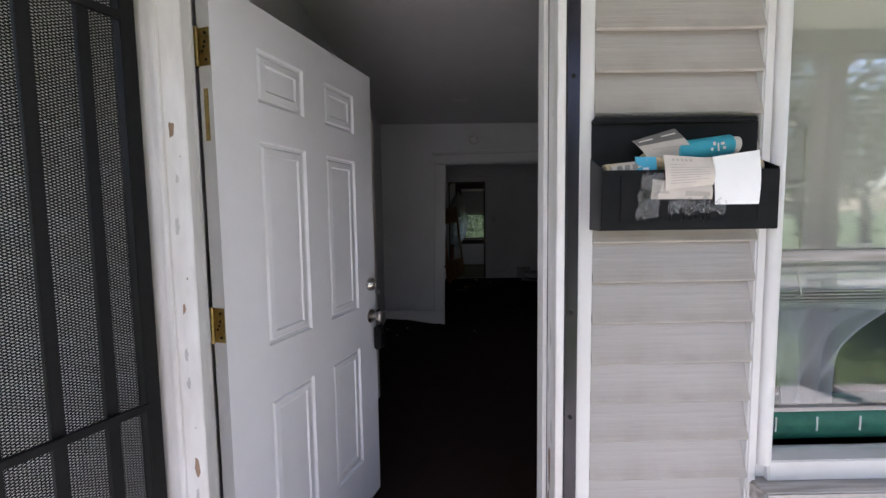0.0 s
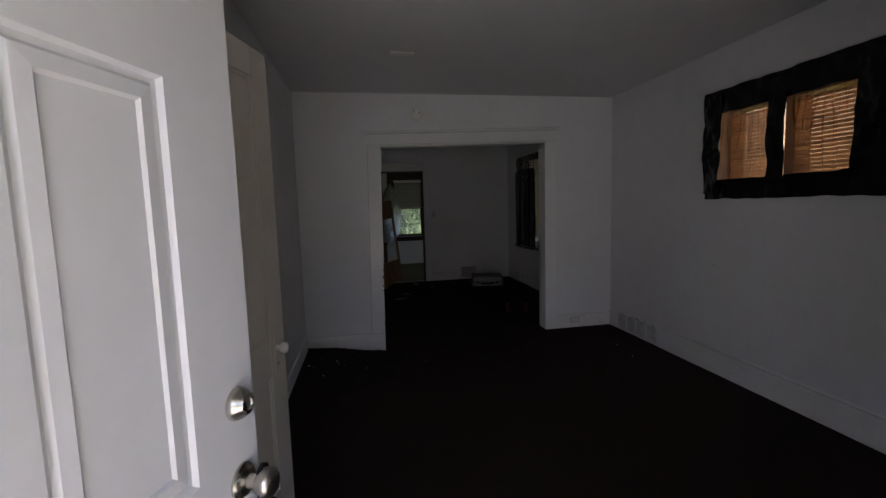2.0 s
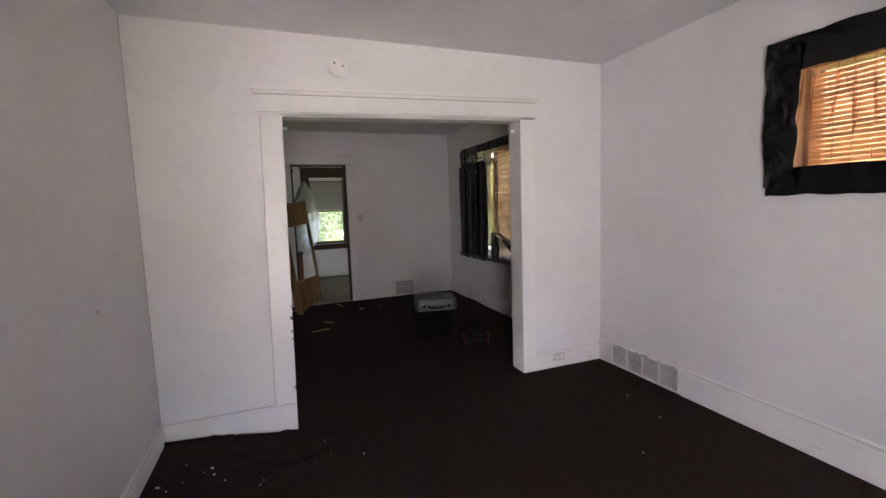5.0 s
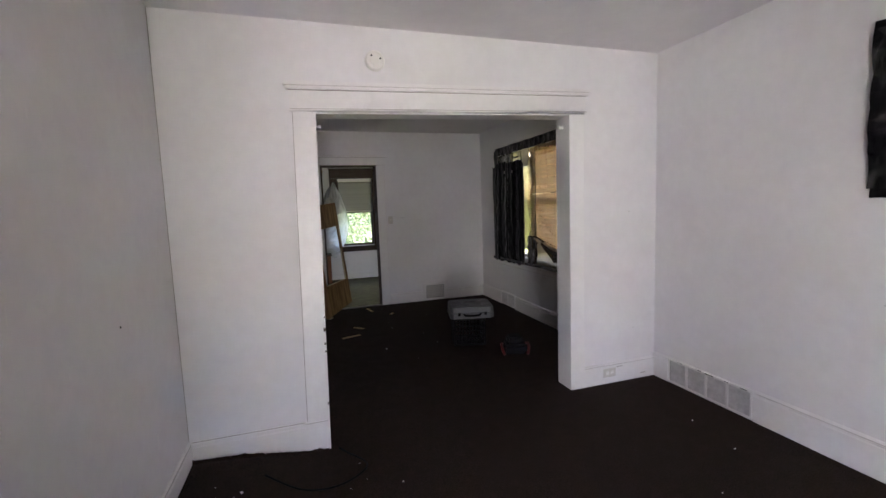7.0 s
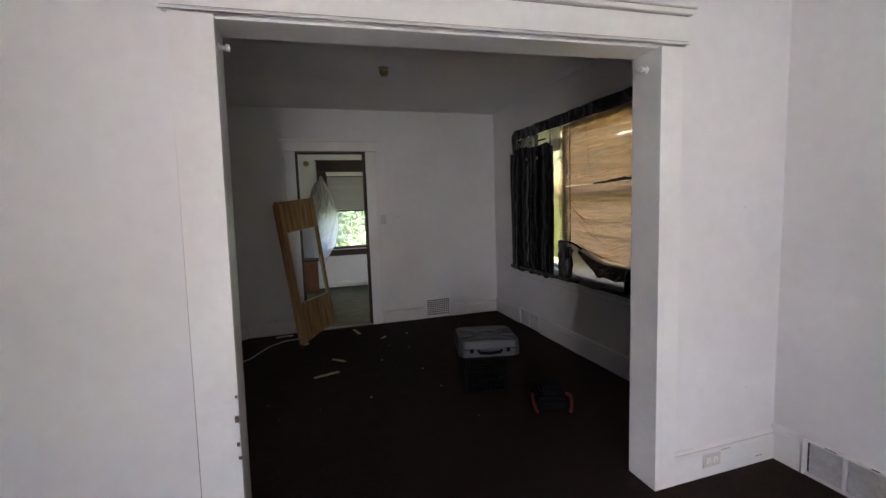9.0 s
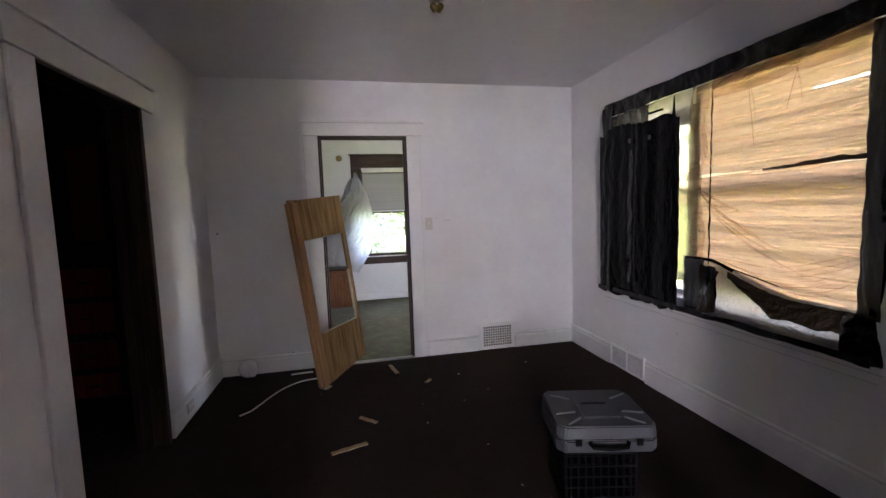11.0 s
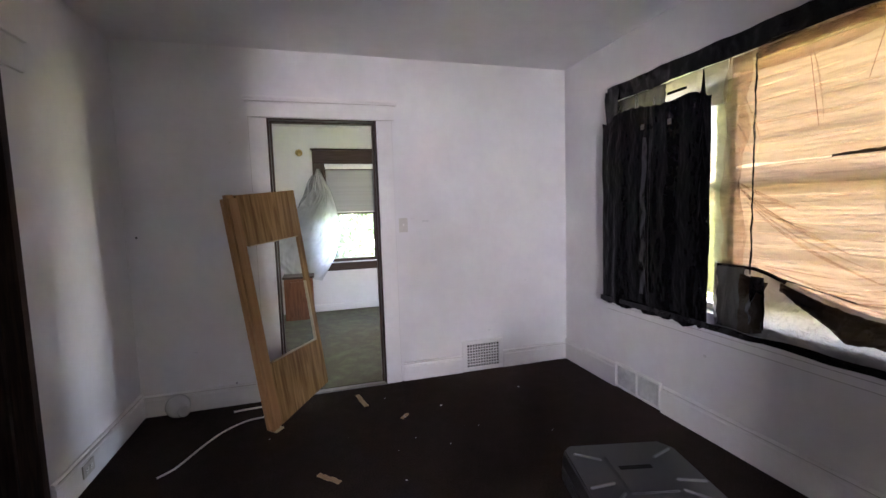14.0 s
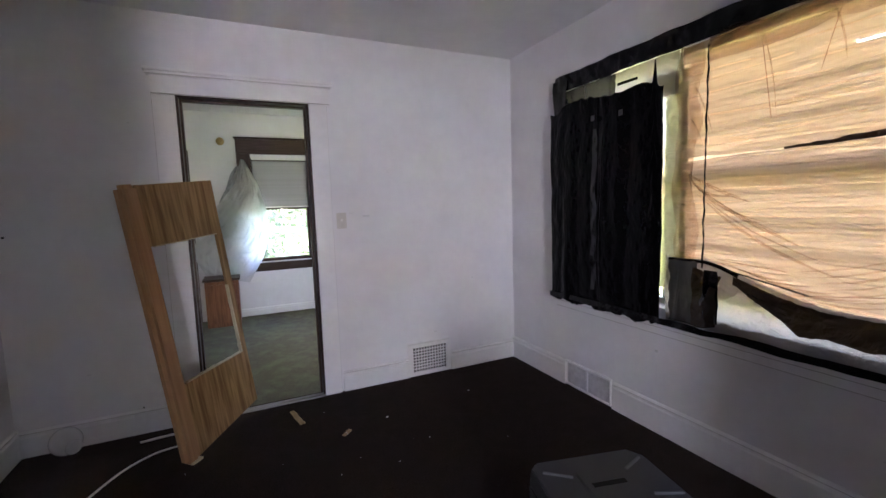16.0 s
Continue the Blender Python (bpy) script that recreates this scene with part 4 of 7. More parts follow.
def mailbox():
    t = thing("mailbox", pose(0.612, YF - 0.010, 1.338), "black metal wall mailbox overfull with paper mail", "mailbox")
    w, dp = 0.2005, 0.078
    part("back_plate", boxes((-w, w - 0.004, -0.0125, -0.0085, 0.002, 0.255), bevel=0.001), MAILBLACK, t)
    bm = bmesh.new()
    bx(bm, -w, w - 0.018, -0.032, -0.004, 0.25, 0.262, 0.003)
    part("lid_rim", bm, MAILBLACK, t)
    part("base", boxes((-w, w, -dp, -0.004, 0.0, 0.004)), MAILBLACK, t)
    for a, b in ((-w, -w + 0.003), (w - 0.003, w)):
        bm = bmesh.new()
        vs = bx(bm, a, b, -dp, -0.004, 0.004, 0.14)
        for v_ in vs:
            if v_.co.z > 0.1 and v_.co.y > -0.03:
                v_.co.z += 0.03
        part("side_panel", bm, MAILBLACK, t)
    part("front_panel", boxes((-w, w, -dp - 0.003, -dp, 0.0, 0.135), bevel=0.001), MAILBLACK, t)
    bm = bmesh.new()
    f = -dp - 0.003
    for r in ((-0.16, -0.15, 0.02, 0.12), (0.15, 0.16, 0.02, 0.12), (-0.15, 0.15, 0.018, 0.024)):
        bx(bm, r[0], r[1], f - 0.003, f - 0.0003, r[2], r[3], 0.0012)
    part("embossed_border", bm, MAILBLACK, t)
    text("Mail", 0.062, MAILBLACK, t, pose(0.0, f - 0.002, 0.040, 90, 0, 0), "embossed_lettering", 0.002)

    def paper(name, size, at, material, label, curl=0.0, lines=0, roll=False):
        p = thing(name, t.matrix_world @ at, label, "mail", "mail in the mailbox")
        bm = bmesh.new()
        if roll:
            cyl(bm, (-size[0] / 2, 0, 0), (size[0] / 2, 0, 0), size[1], n=22)
            bmesh.ops.bevel(bm, geom=[e for e in bm.edges if abs(e.verts[0].co.x - e.verts[1].co.x) < 1e-5], offset=0.003, segments=1, affect="EDGES")
        else:
            sheet(bm, 10, 10, lambda u, v: ((u - 0.5) * size[0], curl * math.sin(v * 2.2) * (0.6 + 0.4 * u), (v - 0.5) * size[1]), 0.0012)
        part("sheet" if not roll else "rolled_paper", bm, material, p, smooth=True)
        for k in range(lines):
            z = size[1] * (0.36 - k * 0.085)
            v = z / size[1] + 0.5
            yy = curl * math.sin(v * 2.2) - 0.002
            ln = size[0] * (0.8 - 0.25 * ((k * 7) % 3) / 3)
            part("printed_line", boxes((-size[0] * 0.4, -size[0] * 0.4 + ln, yy - 0.0006, yy, z - 0.0012, z + 0.0012)), INK, p)
        return p

    def leaf(name, corners, y0, y1, bulge, material, label):
        """Loose sheet between four corners (x, z), bottom left first, leaning from y0 to y1."""
        p = thing(name, t.matrix_world.copy(), label, "mail", "mail in the mailbox")
        (ax, az), (bx_, bz), (cx, cz), (dx, dz) = corners
        at = lambda u, v, off=0.0: ((ax * (1 - u) + bx_ * u) * (1 - v) + (dx * (1 - u) + cx * u) * v, y0 + (y1 - y0) * v - bulge * math.sin(math.pi * v) * (0.5 + 0.5 * u) - off, (az * (1 - u) + bz * u) * (1 - v) + (dz * (1 - u) + cz * u) * v)
        bm = bmesh.new()
        sheet(bm, 12, 12, at, 0.0011)
        part("sheet", bm, material, p, smooth=True)
        return p, at

    def printed(p, at, u0, u1, v0, v1, material, name="printed_line"):
        bm = bmesh.new()
        sheet(bm, 5, 2, lambda u, v: at(u0 + (u1 - u0) * u, v0 + (v1 - v0) * v, 0.0015))
        part(name, bm, material, p)

    paper("newspaper_roll", (0.28, 0.020), pose(0.047, -0.034, 0.150, 0, 3, 0), NEWSPRINT, "rolled tan newspaper lying in the mailbox", roll=True)
    paper("newspaper_roll", (0.075, 0.018), pose(-0.145, -0.036, 0.138, 0, -6, 4), NEWSPRINT, "rolled tan newspaper lying in the mailbox", roll=True)
    n2 = paper("newspaper_roll", (0.09, 0.017), pose(-0.128, -0.040, 0.140, 0, -8, 2), BEIGEPAPER, "rolled tan newspaper with dark print", roll=True)
    for k in range(3):
        part("printed_bar", boxes((-0.03 + k * 0.018, -0.018 + k * 0.018, -0.0178, -0.0172, -0.002, 0.010)), GREYINK, n2)
    tl = paper("flyer_roll", (0.13, 0.024), pose(0.050, -0.036, 0.187, 0, -7, 0), TEAL, "teal printed flyer rolled up in the mailbox", roll=True)
    bm = bmesh.new()
    cyl(bm, (0.0655, 0, 0), (0.080, 0, -0.002), 0.019, n=20)
    part("inner_pages", bm, BEIGEPAPER, tl, smooth=True)
    for k, (xx, zz, w_, h_) in enumerate(((0.010, 0.006, 0.006, 0.004), (0.020, -0.003, 0.003, 0.009), (0.028, 0.004, 0.008, 0.003), (0.032, -0.006, 0.006, 0.003), (0.004, -0.006, 0.005, 0.003))):
        part("printed_bar", boxes((xx, xx + w_, -0.0252, -0.0246, zz - h_, zz + h_)), BEIGEPAPER, tl)
    g, at = leaf("folded_letter", ((-0.085, 0.165), (0.030, 0.165), (-0.022, 0.232), (-0.118, 0.205)), -0.050, -0.044, 0.010, GREYPAPER, "folded letter with a dark grey printed header")
    printed(g, at, 0.0, 1.0, 0.66, 1.0, DARKINK, "header_band")
    printed(g, at, 0.08, 0.40, 0.83, 0.88, BEIGEPAPER)
    printed(g, at, 0.60, 0.92, 0.84, 0.88, BEIGEPAPER)
    printed(g, at, 0.20, 0.80, 0.40, 0.43, GREYINK)
    lf, at = leaf("leaflet", ((-0.116, 0.125), (-0.066, 0.125), (-0.066, 0.167), (-0.114, 0.168)), -0.057, -0.052, 0.002, SKYPRINT, "small light blue leaflet tucked in the mailbox")
    printed(lf, at, 0.35, 0.62, 0.30, 0.42, PAPERWHITE)
    lt, at = leaf("letter", ((-0.062, 0.090), (0.046, 0.100), (0.040, 0.160), (-0.066, 0.168)), -dp - 0.010, -dp - 0.004, 0.012, BEIGEPAPER, "beige letter with printed lines hanging over the front")
    for k in range(5):
        printed(lt, at, 0.16 + 0.09 * k, 0.215 + 0.09 * k, 0.82, 0.90, GREYPAPER, "faint_heading")
    for k, (u0, u1) in enumerate(((0.10, 0.42), (0.10, 0.90), (0.10, 0.78), (0.10, 0.86), (0.10, 0.92), (0.10, 0.70), (0.10, 0.88), (0.10, 0.62))):
        printed(lt, at, u0, u1, 0.70 - k * 0.078, 0.713 - k * 0.078, GREYINK)
    leaf("envelope", ((0.050, 0.056), (0.148, 0.056), (0.150, 0.176), (0.045, 0.162)), -dp - 0.012, -dp - 0.004, 0.006, PAPERWHITE, "blank white folded envelope hanging over the front")
    ct, at = leaf("catalogue", ((-0.092, 0.070), (0.046, 0.068), (0.046, 0.100), (-0.088, 0.114)), -dp - 0.006, -dp - 0.005, 0.003, BEIGEPAPER, "crumpled junk mail in a plastic sleeve")
    printed(ct, at, 0.10, 0.28, 0.30, 0.42, GREYPAPER)
    printed(ct, at, 0.55, 0.95, 0.20, 0.50, GREYPAPER)
    s = thing("plastic_sleeve", t.matrix_world @ pose(-0.098, -dp - 0.009, 0.078), "torn clear plastic sleeve hanging from the mail", "plastic sleeve")
    bm = bmesh.new()
    sheet(bm, 10, 14, lambda u, v: ((u - 0.5) * 0.048 * (1 + 0.5 * noise.noise((u * 3, v * 5, 1))) + 0.012 * (v - 0.5), 0.010 * noise.noise((u * 5, v * 6, 3)) - 0.004, (v - 0.5) * 0.10 + 0.012 * noise.noise((u * 6, 0, 9))))
    part("film", bm, SLEEVE, s)
    s2 = thing("plastic_sleeve", t.matrix_world @ pose(0.01, -dp - 0.008, 0.053), "torn clear plastic sleeve hanging from the mail", "plastic sleeve")
    bm = bmesh.new()
    sheet(bm, 16, 6, lambda u, v: ((u - 0.5) * 0.13, 0.009 * noise.noise((u * 11, v * 4, 6)) - 0.003, (v - 0.5) * 0.030 + 0.016 * noise.noise((u * 7, v, 2))))
    part("film", bm, SLEEVE, s2)


mailbox()


def front_window():
    x0, x1, z0, z1 = FWIN
    t = tagged(new("window_1"), "old front window with white storm frame and half-lowered blind", "window", kind="structure")
    zm = 1.262
    part("window_frame", boxes((x0 - 0.008, x0 + 0.006, YF - 0.004, YF + 0.07, z0, z1), (x1 - 0.03, x1, YF - 0.01, YF + 0.07, z0, z1), (x0, x1, YF - 0.01, YF + 0.07, z1 - 0.03, z1), (x0 - 0.02, x1, YF - 0.028, YF + 0.03, z0 - 0.035, z0 + 0.018), bevel=0.003), VTRIM, t)
    part("meeting_rail", boxes((x0 + 0.007, x1 - 0.03, YF + 0.025, YF + 0.055, zm - 0.014, zm + 0.014), bevel=0.003), SILLWOOD, t)
    part("upper_pane", boxes((x0 + 0.007, x1 - 0.03, YF + 0.040, YF + 0.044, zm + 0.014, z1 - 0.03)), STORMGLASS, t).visible_shadow = False
    part("lower_pane", boxes((x0 + 0.007, x1 - 0.03, YF + 0.030, YF + 0.034, 0.862, zm - 0.014)), SASHGLASS, t).visible_shadow = False
    part("lower_rail", boxes((x0 + 0.007, x1 - 0.03, YF + 0.022, YF + 0.05, 0.852, 0.862)), SILLWOOD, t)
    part("window_sill", boxes((x0 - 0.06, x1 + 0.06, YF - 0.075, YF + 0.02, z0 - 0.085, z0 - 0.036), (x0 - 0.03, x1 + 0.03, YF - 0.045, YF + 0.02, z0 - 0.2, z0 - 0.085), bevel=0.004), SILLWOOD, t)
    part("inner_sill", boxes((x0, x1, YF + 0.071, YI + 0.04, z0 - 0.03, z0), bevel=0.003), DARKTRIM, t)
    b = thing("window_blind", pose(0, YF + 0.11, 0), "white aluminium mini blind, half lowered and bunched", "blind")
    bm = boxes((x0 + 0.015, x1 - 0.03, -0.012, 0.012, z1 - 0.045, z1 - 0.02))
    part("head_rail", bm, WHITEPLASTIC, b)
    z = 1.165
    while z < z1 - 0.06:
        bm = bmesh.new()
        sheet(bm, 8, 2, lambda u, v: (x0 + 0.018 + u * (x1 - x0 - 0.05), -0.005 + 0.010 * v, z + 0.031 * (0.5 - v) + 0.004 * math.sin(u * 5)))
        part("slat", bm, WHITEPLASTIC, b)
        z += 0.021
    part("bottom_rail", boxes((x0 + 0.016, x1 - 0.03, -0.014, 0.012, 1.098, 1.124), bevel=0.004), WHITEPLASTIC, b)
    for k in range(4):
        part("bunched_slat", boxes((x0 + 0.017, x1 - 0.03, -0.014, 0.012, 1.127 + k * 0.009, 1.131 + k * 0.009)), AGED, b)
    bm = bmesh.new()
    tube(bm, [(1.02, -0.02, 1.6), (1.022, -0.02, 1.3), (1.018, -0.022, 1.2), (1.03, -0.022, 1.15), (1.01, -0.022, 1.14)], 0.003, 6)
    part("cord", bm, WIRE, b)
    c = thing("draped_cloth", pose(0, YF + 0.075, 0), "crumpled grey cloth hung inside the front window", "curtain")
    bm = bmesh.new()

    def drape(u, v):
        top, bot = x0 + 0.012 + u * 0.37, x0 + 0.095 + u * 0.115
        w = v ** (1.3 + 2.4 * u)
        return (bot + (top - bot) * w, 0.014 * math.sin(u * 17 + v * 2.4) + 0.006 * math.sin(u * 31 - v * 5), 0.835 + v * 0.275)
    sheet(bm, 40, 20, drape, 0.0015)
    part("cloth", bm, GREYCLOTH, c, smooth=True)
    g = thing("green_bench_back", pose(0, 0, 0), "dark green padded roll inside the front window sill", "bench")
    bm = bmesh.new()
    cyl(bm, (x0 + 0.01, YF + 0.137, 0.785), (x1 - 0.01, YF + 0.137, 0.785), 0.062, n=28)
    part("padded_roll", bm, GREENPAINT, g, smooth=True)
    for xx in (0.965, 1.08, 1.2):
        part("stitched_seam", boxes((xx, xx + 0.003, YF + 0.073, YF + 0.0765, 0.770, 0.810)), WHITEPLASTIC, g)


front_window()

# porch and street, seen through the mesh and mirrored in the window
whole("porch_floor", boxes((-3.2, 4.4, -0.9, YO - 0.05, -0.25, -0.13)), PORCHWOOD, "pale porch floor boards, unseen, that bounce light to the facade", "porch", kind="structure")
whole("porch_roof", boxes((-3.4, 4.6, -1.0, YO + 0.01, 2.80, 2.95)), PORCHCEIL, "painted porch ceiling", "porch", kind="structure")
whole("porch_beam", boxes((-3.4, 4.6, -0.95, -0.8, 2.62, 2.80)), DARKTRIM, "dark brown porch beam", "porch", kind="structure")
for px_ in (-3.0, 3.25):
    whole("porch_post", boxes((px_ - 0.07, px_ + 0.07, -0.94, -0.80, -0.13, 2.62), (px_ - 0.09, px_ + 0.09, -0.96, -0.78, -0.13, 0.05), (px_ - 0.09, px_ + 0.09, -0.96, -0.78, 2.52, 2.62), bevel=0.006), DARKTRIM, "dark brown square porch post", "post", "porch posts")
whole("ground", boxes((-600, 600, -600, 600, -0.9, -0.62)), GRASS, "mown lawn and verge reaching the distance", "ground", kind="structure")
whole("pavement", boxes((-60, 60, -9.2, -7.7, -0.63, -0.56)), CONCRETE, "pale concrete pavement", "pavement", kind="structure")
whole("road", boxes((-60, 60, -17, -10.4, -0.63, -0.60)), ASPHALT, "grey asphalt street", "road", kind="structure")
whole("path", boxes((-0.8, 0.6, -7.7, -0.9, -0.63, -0.57)), CONCRETE, "concrete path to the porch", "pavement", kind="structure")
whole("roof_cover", boxes((-3.5, 4.7, YO, 13.3, 3.0, 3.12)), DARKWOOD, "roof deck over the rooms", "roof", kind="structure")


def tree(at, height, spread, leaves, seed, label):
    rnd = random.Random(seed)
    t = thing("tree", at, label, "tree", "garden trees")
    bm = bmesh.new()
    tips = []

    def limb(p, d, length, r, depth):
        pts = [p]
        for k in range(4):
            d = (d + Vector((rnd.uniform(-0.18, 0.18), rnd.uniform(-0.18, 0.18), rnd.uniform(-0.02, 0.12)))).normalized()
            pts.append(pts[-1] + d * length / 4)
        for k in range(4):
            cyl(bm, pts[k], pts[k + 1], r * (1 - 0.16 * k), r * (1 - 0.16 * (k + 1)), 8)
        tips.append(pts[-1])
        if depth:
            for _ in range(rnd.randint(3, 4)):
                k = rnd.randint(2, 4)
                a = rnd.uniform(0, 2 * math.pi)
                dd = (d * 0.7 + Vector((math.cos(a), math.sin(a), rnd.uniform(-0.1, 0.5)))).normalized()
                limb(pts[k], dd, length * rnd.uniform(0.5, 0.75), r * 0.5, depth - 1)

    limb(Vector((0, 0, 0)), Vector((0, 0, 1)), height * 0.42, height * 0.026, 2)
    part("trunk", bm, BARK, t, smooth=True)
    verts, faces = [], []
    for _ in range(leaves):
        c = rnd.choice(tips) + Vector((rnd.gauss(0, spread), rnd.gauss(0, spread), rnd.gauss(0, spread * 0.7)))
        s = rnd.uniform(0.05, 0.13) * height / 7
        q = Euler((rnd.uniform(-1, 1), rnd.uniform(-1, 1), rnd.uniform(0, 6.3))).to_matrix()
        n = len(verts)
        verts += [tuple(c + q @ Vector(p)) for p in ((-s, 0, 0), (0, -s * 0.55, 0.02 * s), (s, 0, 0.1 * s), (0, s * 0.55, 0.02 * s))]
        faces.append((n, n + 1, n + 2, n + 3))
    me = bpy.data.meshes.new("crown")
    me.from_pydata(verts, [], faces)
    me.materials.append(LEAF)
    ob = new("crown", me)
    ob.parent = t
    tagged(ob, kind="stuff")
    return t


def shrub(at, w, h, leaves, seed, label):
    """A leafy bush: bent stems from one root and clumps of small leaves with gaps."""
    rnd = random.Random(seed)
    t = thing("shrub", at, label, "shrub", "garden shrubs")
    bm, tips = bmesh.new(), []
    for _ in range(16):
        a, lean = rnd.uniform(0, 2 * math.pi), rnd.uniform(0.1, 1.0)
        p = Vector((rnd.uniform(-0.1, 0.1), rnd.uniform(-0.1, 0.1), 0))
        tall = h * rnd.uniform(0.45, 1.0)
        for k in range(5):
            q = p + Vector((math.cos(a) * lean * w / 10, math.sin(a) * lean * w / 10, tall / 5)) + Vector((rnd.uniform(-0.08, 0.08), rnd.uniform(-0.08, 0.08), 0))
            cyl(bm, p, q, 0.022 - 0.004 * k, 0.018 - 0.004 * k + 0.002, 6)
            p = q
            if k:
                tips.append(p + Vector((rnd.uniform(-0.25, 0.25) * w / 2, rnd.uniform(-0.2, 0.2), rnd.uniform(-0.15, 0.15))))
    part("stems", bm, BARK, t, smooth=True)
    verts, faces = [], []
    for _ in range(leaves):
        c = rnd.choice(tips) + Vector((rnd.gauss(0, 0.20), rnd.gauss(0, 0.20), rnd.gauss(0, 0.18)))
        s_ = rnd.uniform(0.03, 0.07)
        q = Euler((rnd.uniform(-1.3, 1.3), rnd.uniform(-1.3, 1.3), rnd.uniform(0, 6.3))).to_matrix()
        i = len(verts)
        verts += [tuple(c + q @ Vector(p_)) for p_ in ((-s_, 0, 0), (0, -s_ * 0.5, 0.02 * s_), (s_, 0, 0.15 * s_), (0, s_ * 0.5, 0.02 * s_))]
        faces.append((i, i + 1, i + 2, i + 3))
    me = bpy.data.meshes.new("foliage")
    me.from_pydata(verts, [], faces)
    me.materials.append(SHRUBLEAF)
    ob = new("foliage", me)
    ob.parent = t
    tagged(ob, kind="stuff")


for k, (x, y, w_, h_) in enumerate(((0.6, 17.4, 1.9, 2.5), (1.9, 17.0, 1.8, 2.2), (3.2, 17.8, 2.0, 2.6), (-0.8, 18.0, 2.0, 2.6), (1.3, 18.6, 2.2, 3.2), (2.6, 19.0, 2.2, 3.4), (0.1, 19.2, 2.2, 3.4))):
    shrub(pose(x, y, -0.62, 0, 0, 57 * k), w_, h_, 4200, 300 + k, "sunlit green garden shrub behind the house")
tree(pose(0.9, 17.2, -0.62), 6.5, 0.75, 9000, 3, "leafy green tree outside the back window")
tree(pose(2.6, 19.5, -0.62, 0, 0, 70), 8.0, 0.9, 8000, 5, "leafy green tree behind the house")
tree(pose(-1.2, 20.5, -0.62, 0, 0, 150), 8.0, 0.9, 8000, 9, "leafy green tree behind the house")
tree(pose(9.0, -7.2, -0.62), 9.0, 1.2, 8000, 7, "leafy street tree in front of the house")
tree(pose(14.0, -20.0, -0.62, 0, 0, 40), 11.0, 1.4, 8000, 8, "leafy tree across the street")
tree(pose(22.0, -19.0, -0.62, 0, 0, 90), 11.0, 1.4, 8000, 11, "leafy tree across the street")
tree(pose(5.0, -21.0, -0.62, 0, 0, 200), 10.0, 1.3, 8000, 12, "leafy tree across the street")
# far street side, mirrored in the front window; added rows block low sky light
for k in range(8):
    tree(pose(-17 + 4.6 * k + 0.7 * math.sin(k * 5), -21.5 - 1.5 * math.cos(k * 3), -0.62, 0, 0, 47 * k), 10.5 + 1.2 * math.sin(k * 2.3), 1.5, 5000, 20 + k, "tall leafy tree across the street")
for k in range(9):
    tree(pose(-19 + 4.4 * k, -25.5 + math.sin(k * 4), -1.6, 0, 0, 83 * k), 5.6 + 0.6 * math.cos(k * 1.7), 1.1, 4000, 40 + k, "small bushy tree added behind the street trees to block low sky")


# ---- front room ----
def ridges(y, z, s=0.0):
    """Small folds of hanging plastic."""
    return 0.016 * noise.noise((y * 5 + s, z * 3, s)) + 0.010 * noise.noise((y * 13, z * 8 + s, 2 * s)) + 0.005 * noise.noise((y * 31 + s, z * 23, 5))


def blind(name, y0, y1, z0, z1, x, pitch, tilt, material, label, over=1.30, gapped=-1):
    b = thing(name, pose(0, 0, 0), label, "blind")
    part("head_rail", boxes((x - 0.015, x + 0.015, y0, y1, z1 - 0.03, z1), bevel=0.002), WHITEPLASTIC, b)
    n = int((z1 - 0.04 - z0) / pitch)
    bm = bmesh.new()
    w = pitch * over
    sheet(bm, 6, 3, lambda u, v: (w * (v - 0.5) * math.cos(tilt), (u - 0.5) * (y1 - y0 - 0.012), w * (v - 0.5) * math.sin(tilt) + 0.0015 * math.sin(v * math.pi)))
    me = mesh_of("slat", bm, material, True)
    for k in range(n):
        if k == gapped:
            # cut short so that daylight shows as a bright streak
            short = bmesh.new()
            sheet(short, 6, 3, lambda u, v: (x + w * (v - 0.5) * math.cos(tilt), y0 + 0.29 + u * (y1 - y0 - 0.30), z0 + 0.02 + k * pitch + w * (v - 0.5) * math.sin(tilt)))
            part("slat", short, material, b, "slat cut short to leave a bright gap", True)
            short = bmesh.new()
            sheet(short, 4, 2, lambda u, v: (x + 0.002, y0 + 0.006 + u * 0.28, z0 + 0.02 + k * pitch + w * (0.06 + 0.44 * v)))
            part("slat", short, material, b, "narrow slat piece that closes part of the gap", True)
            continue
        ob = new("slat", me)
        ob.location = (x, (y0 + y1) / 2, z0 + 0.02 + k * pitch)
        ob.rotation_euler = (random.uniform(-0.003, 0.003), random.uniform(-0.03, 0.03), 0)
        ob.parent = b
    part("bottom_rail", boxes((x - 0.012, x + 0.012, y0 + 0.004, y1 - 0.004, z0 - 0.008, z0 + 0.008), bevel=0.003), material, b)
    for yy in (y0 + 0.12, (y0 + y1) / 2, y1 - 0.12):
        bm = bmesh.new()
        cyl(bm, (x - 0.014, yy, z0), (x - 0.014, yy, z1 - 0.03), 0.0015, n=6)
        part("ladder_cord", bm, WIRE, b)
    return b


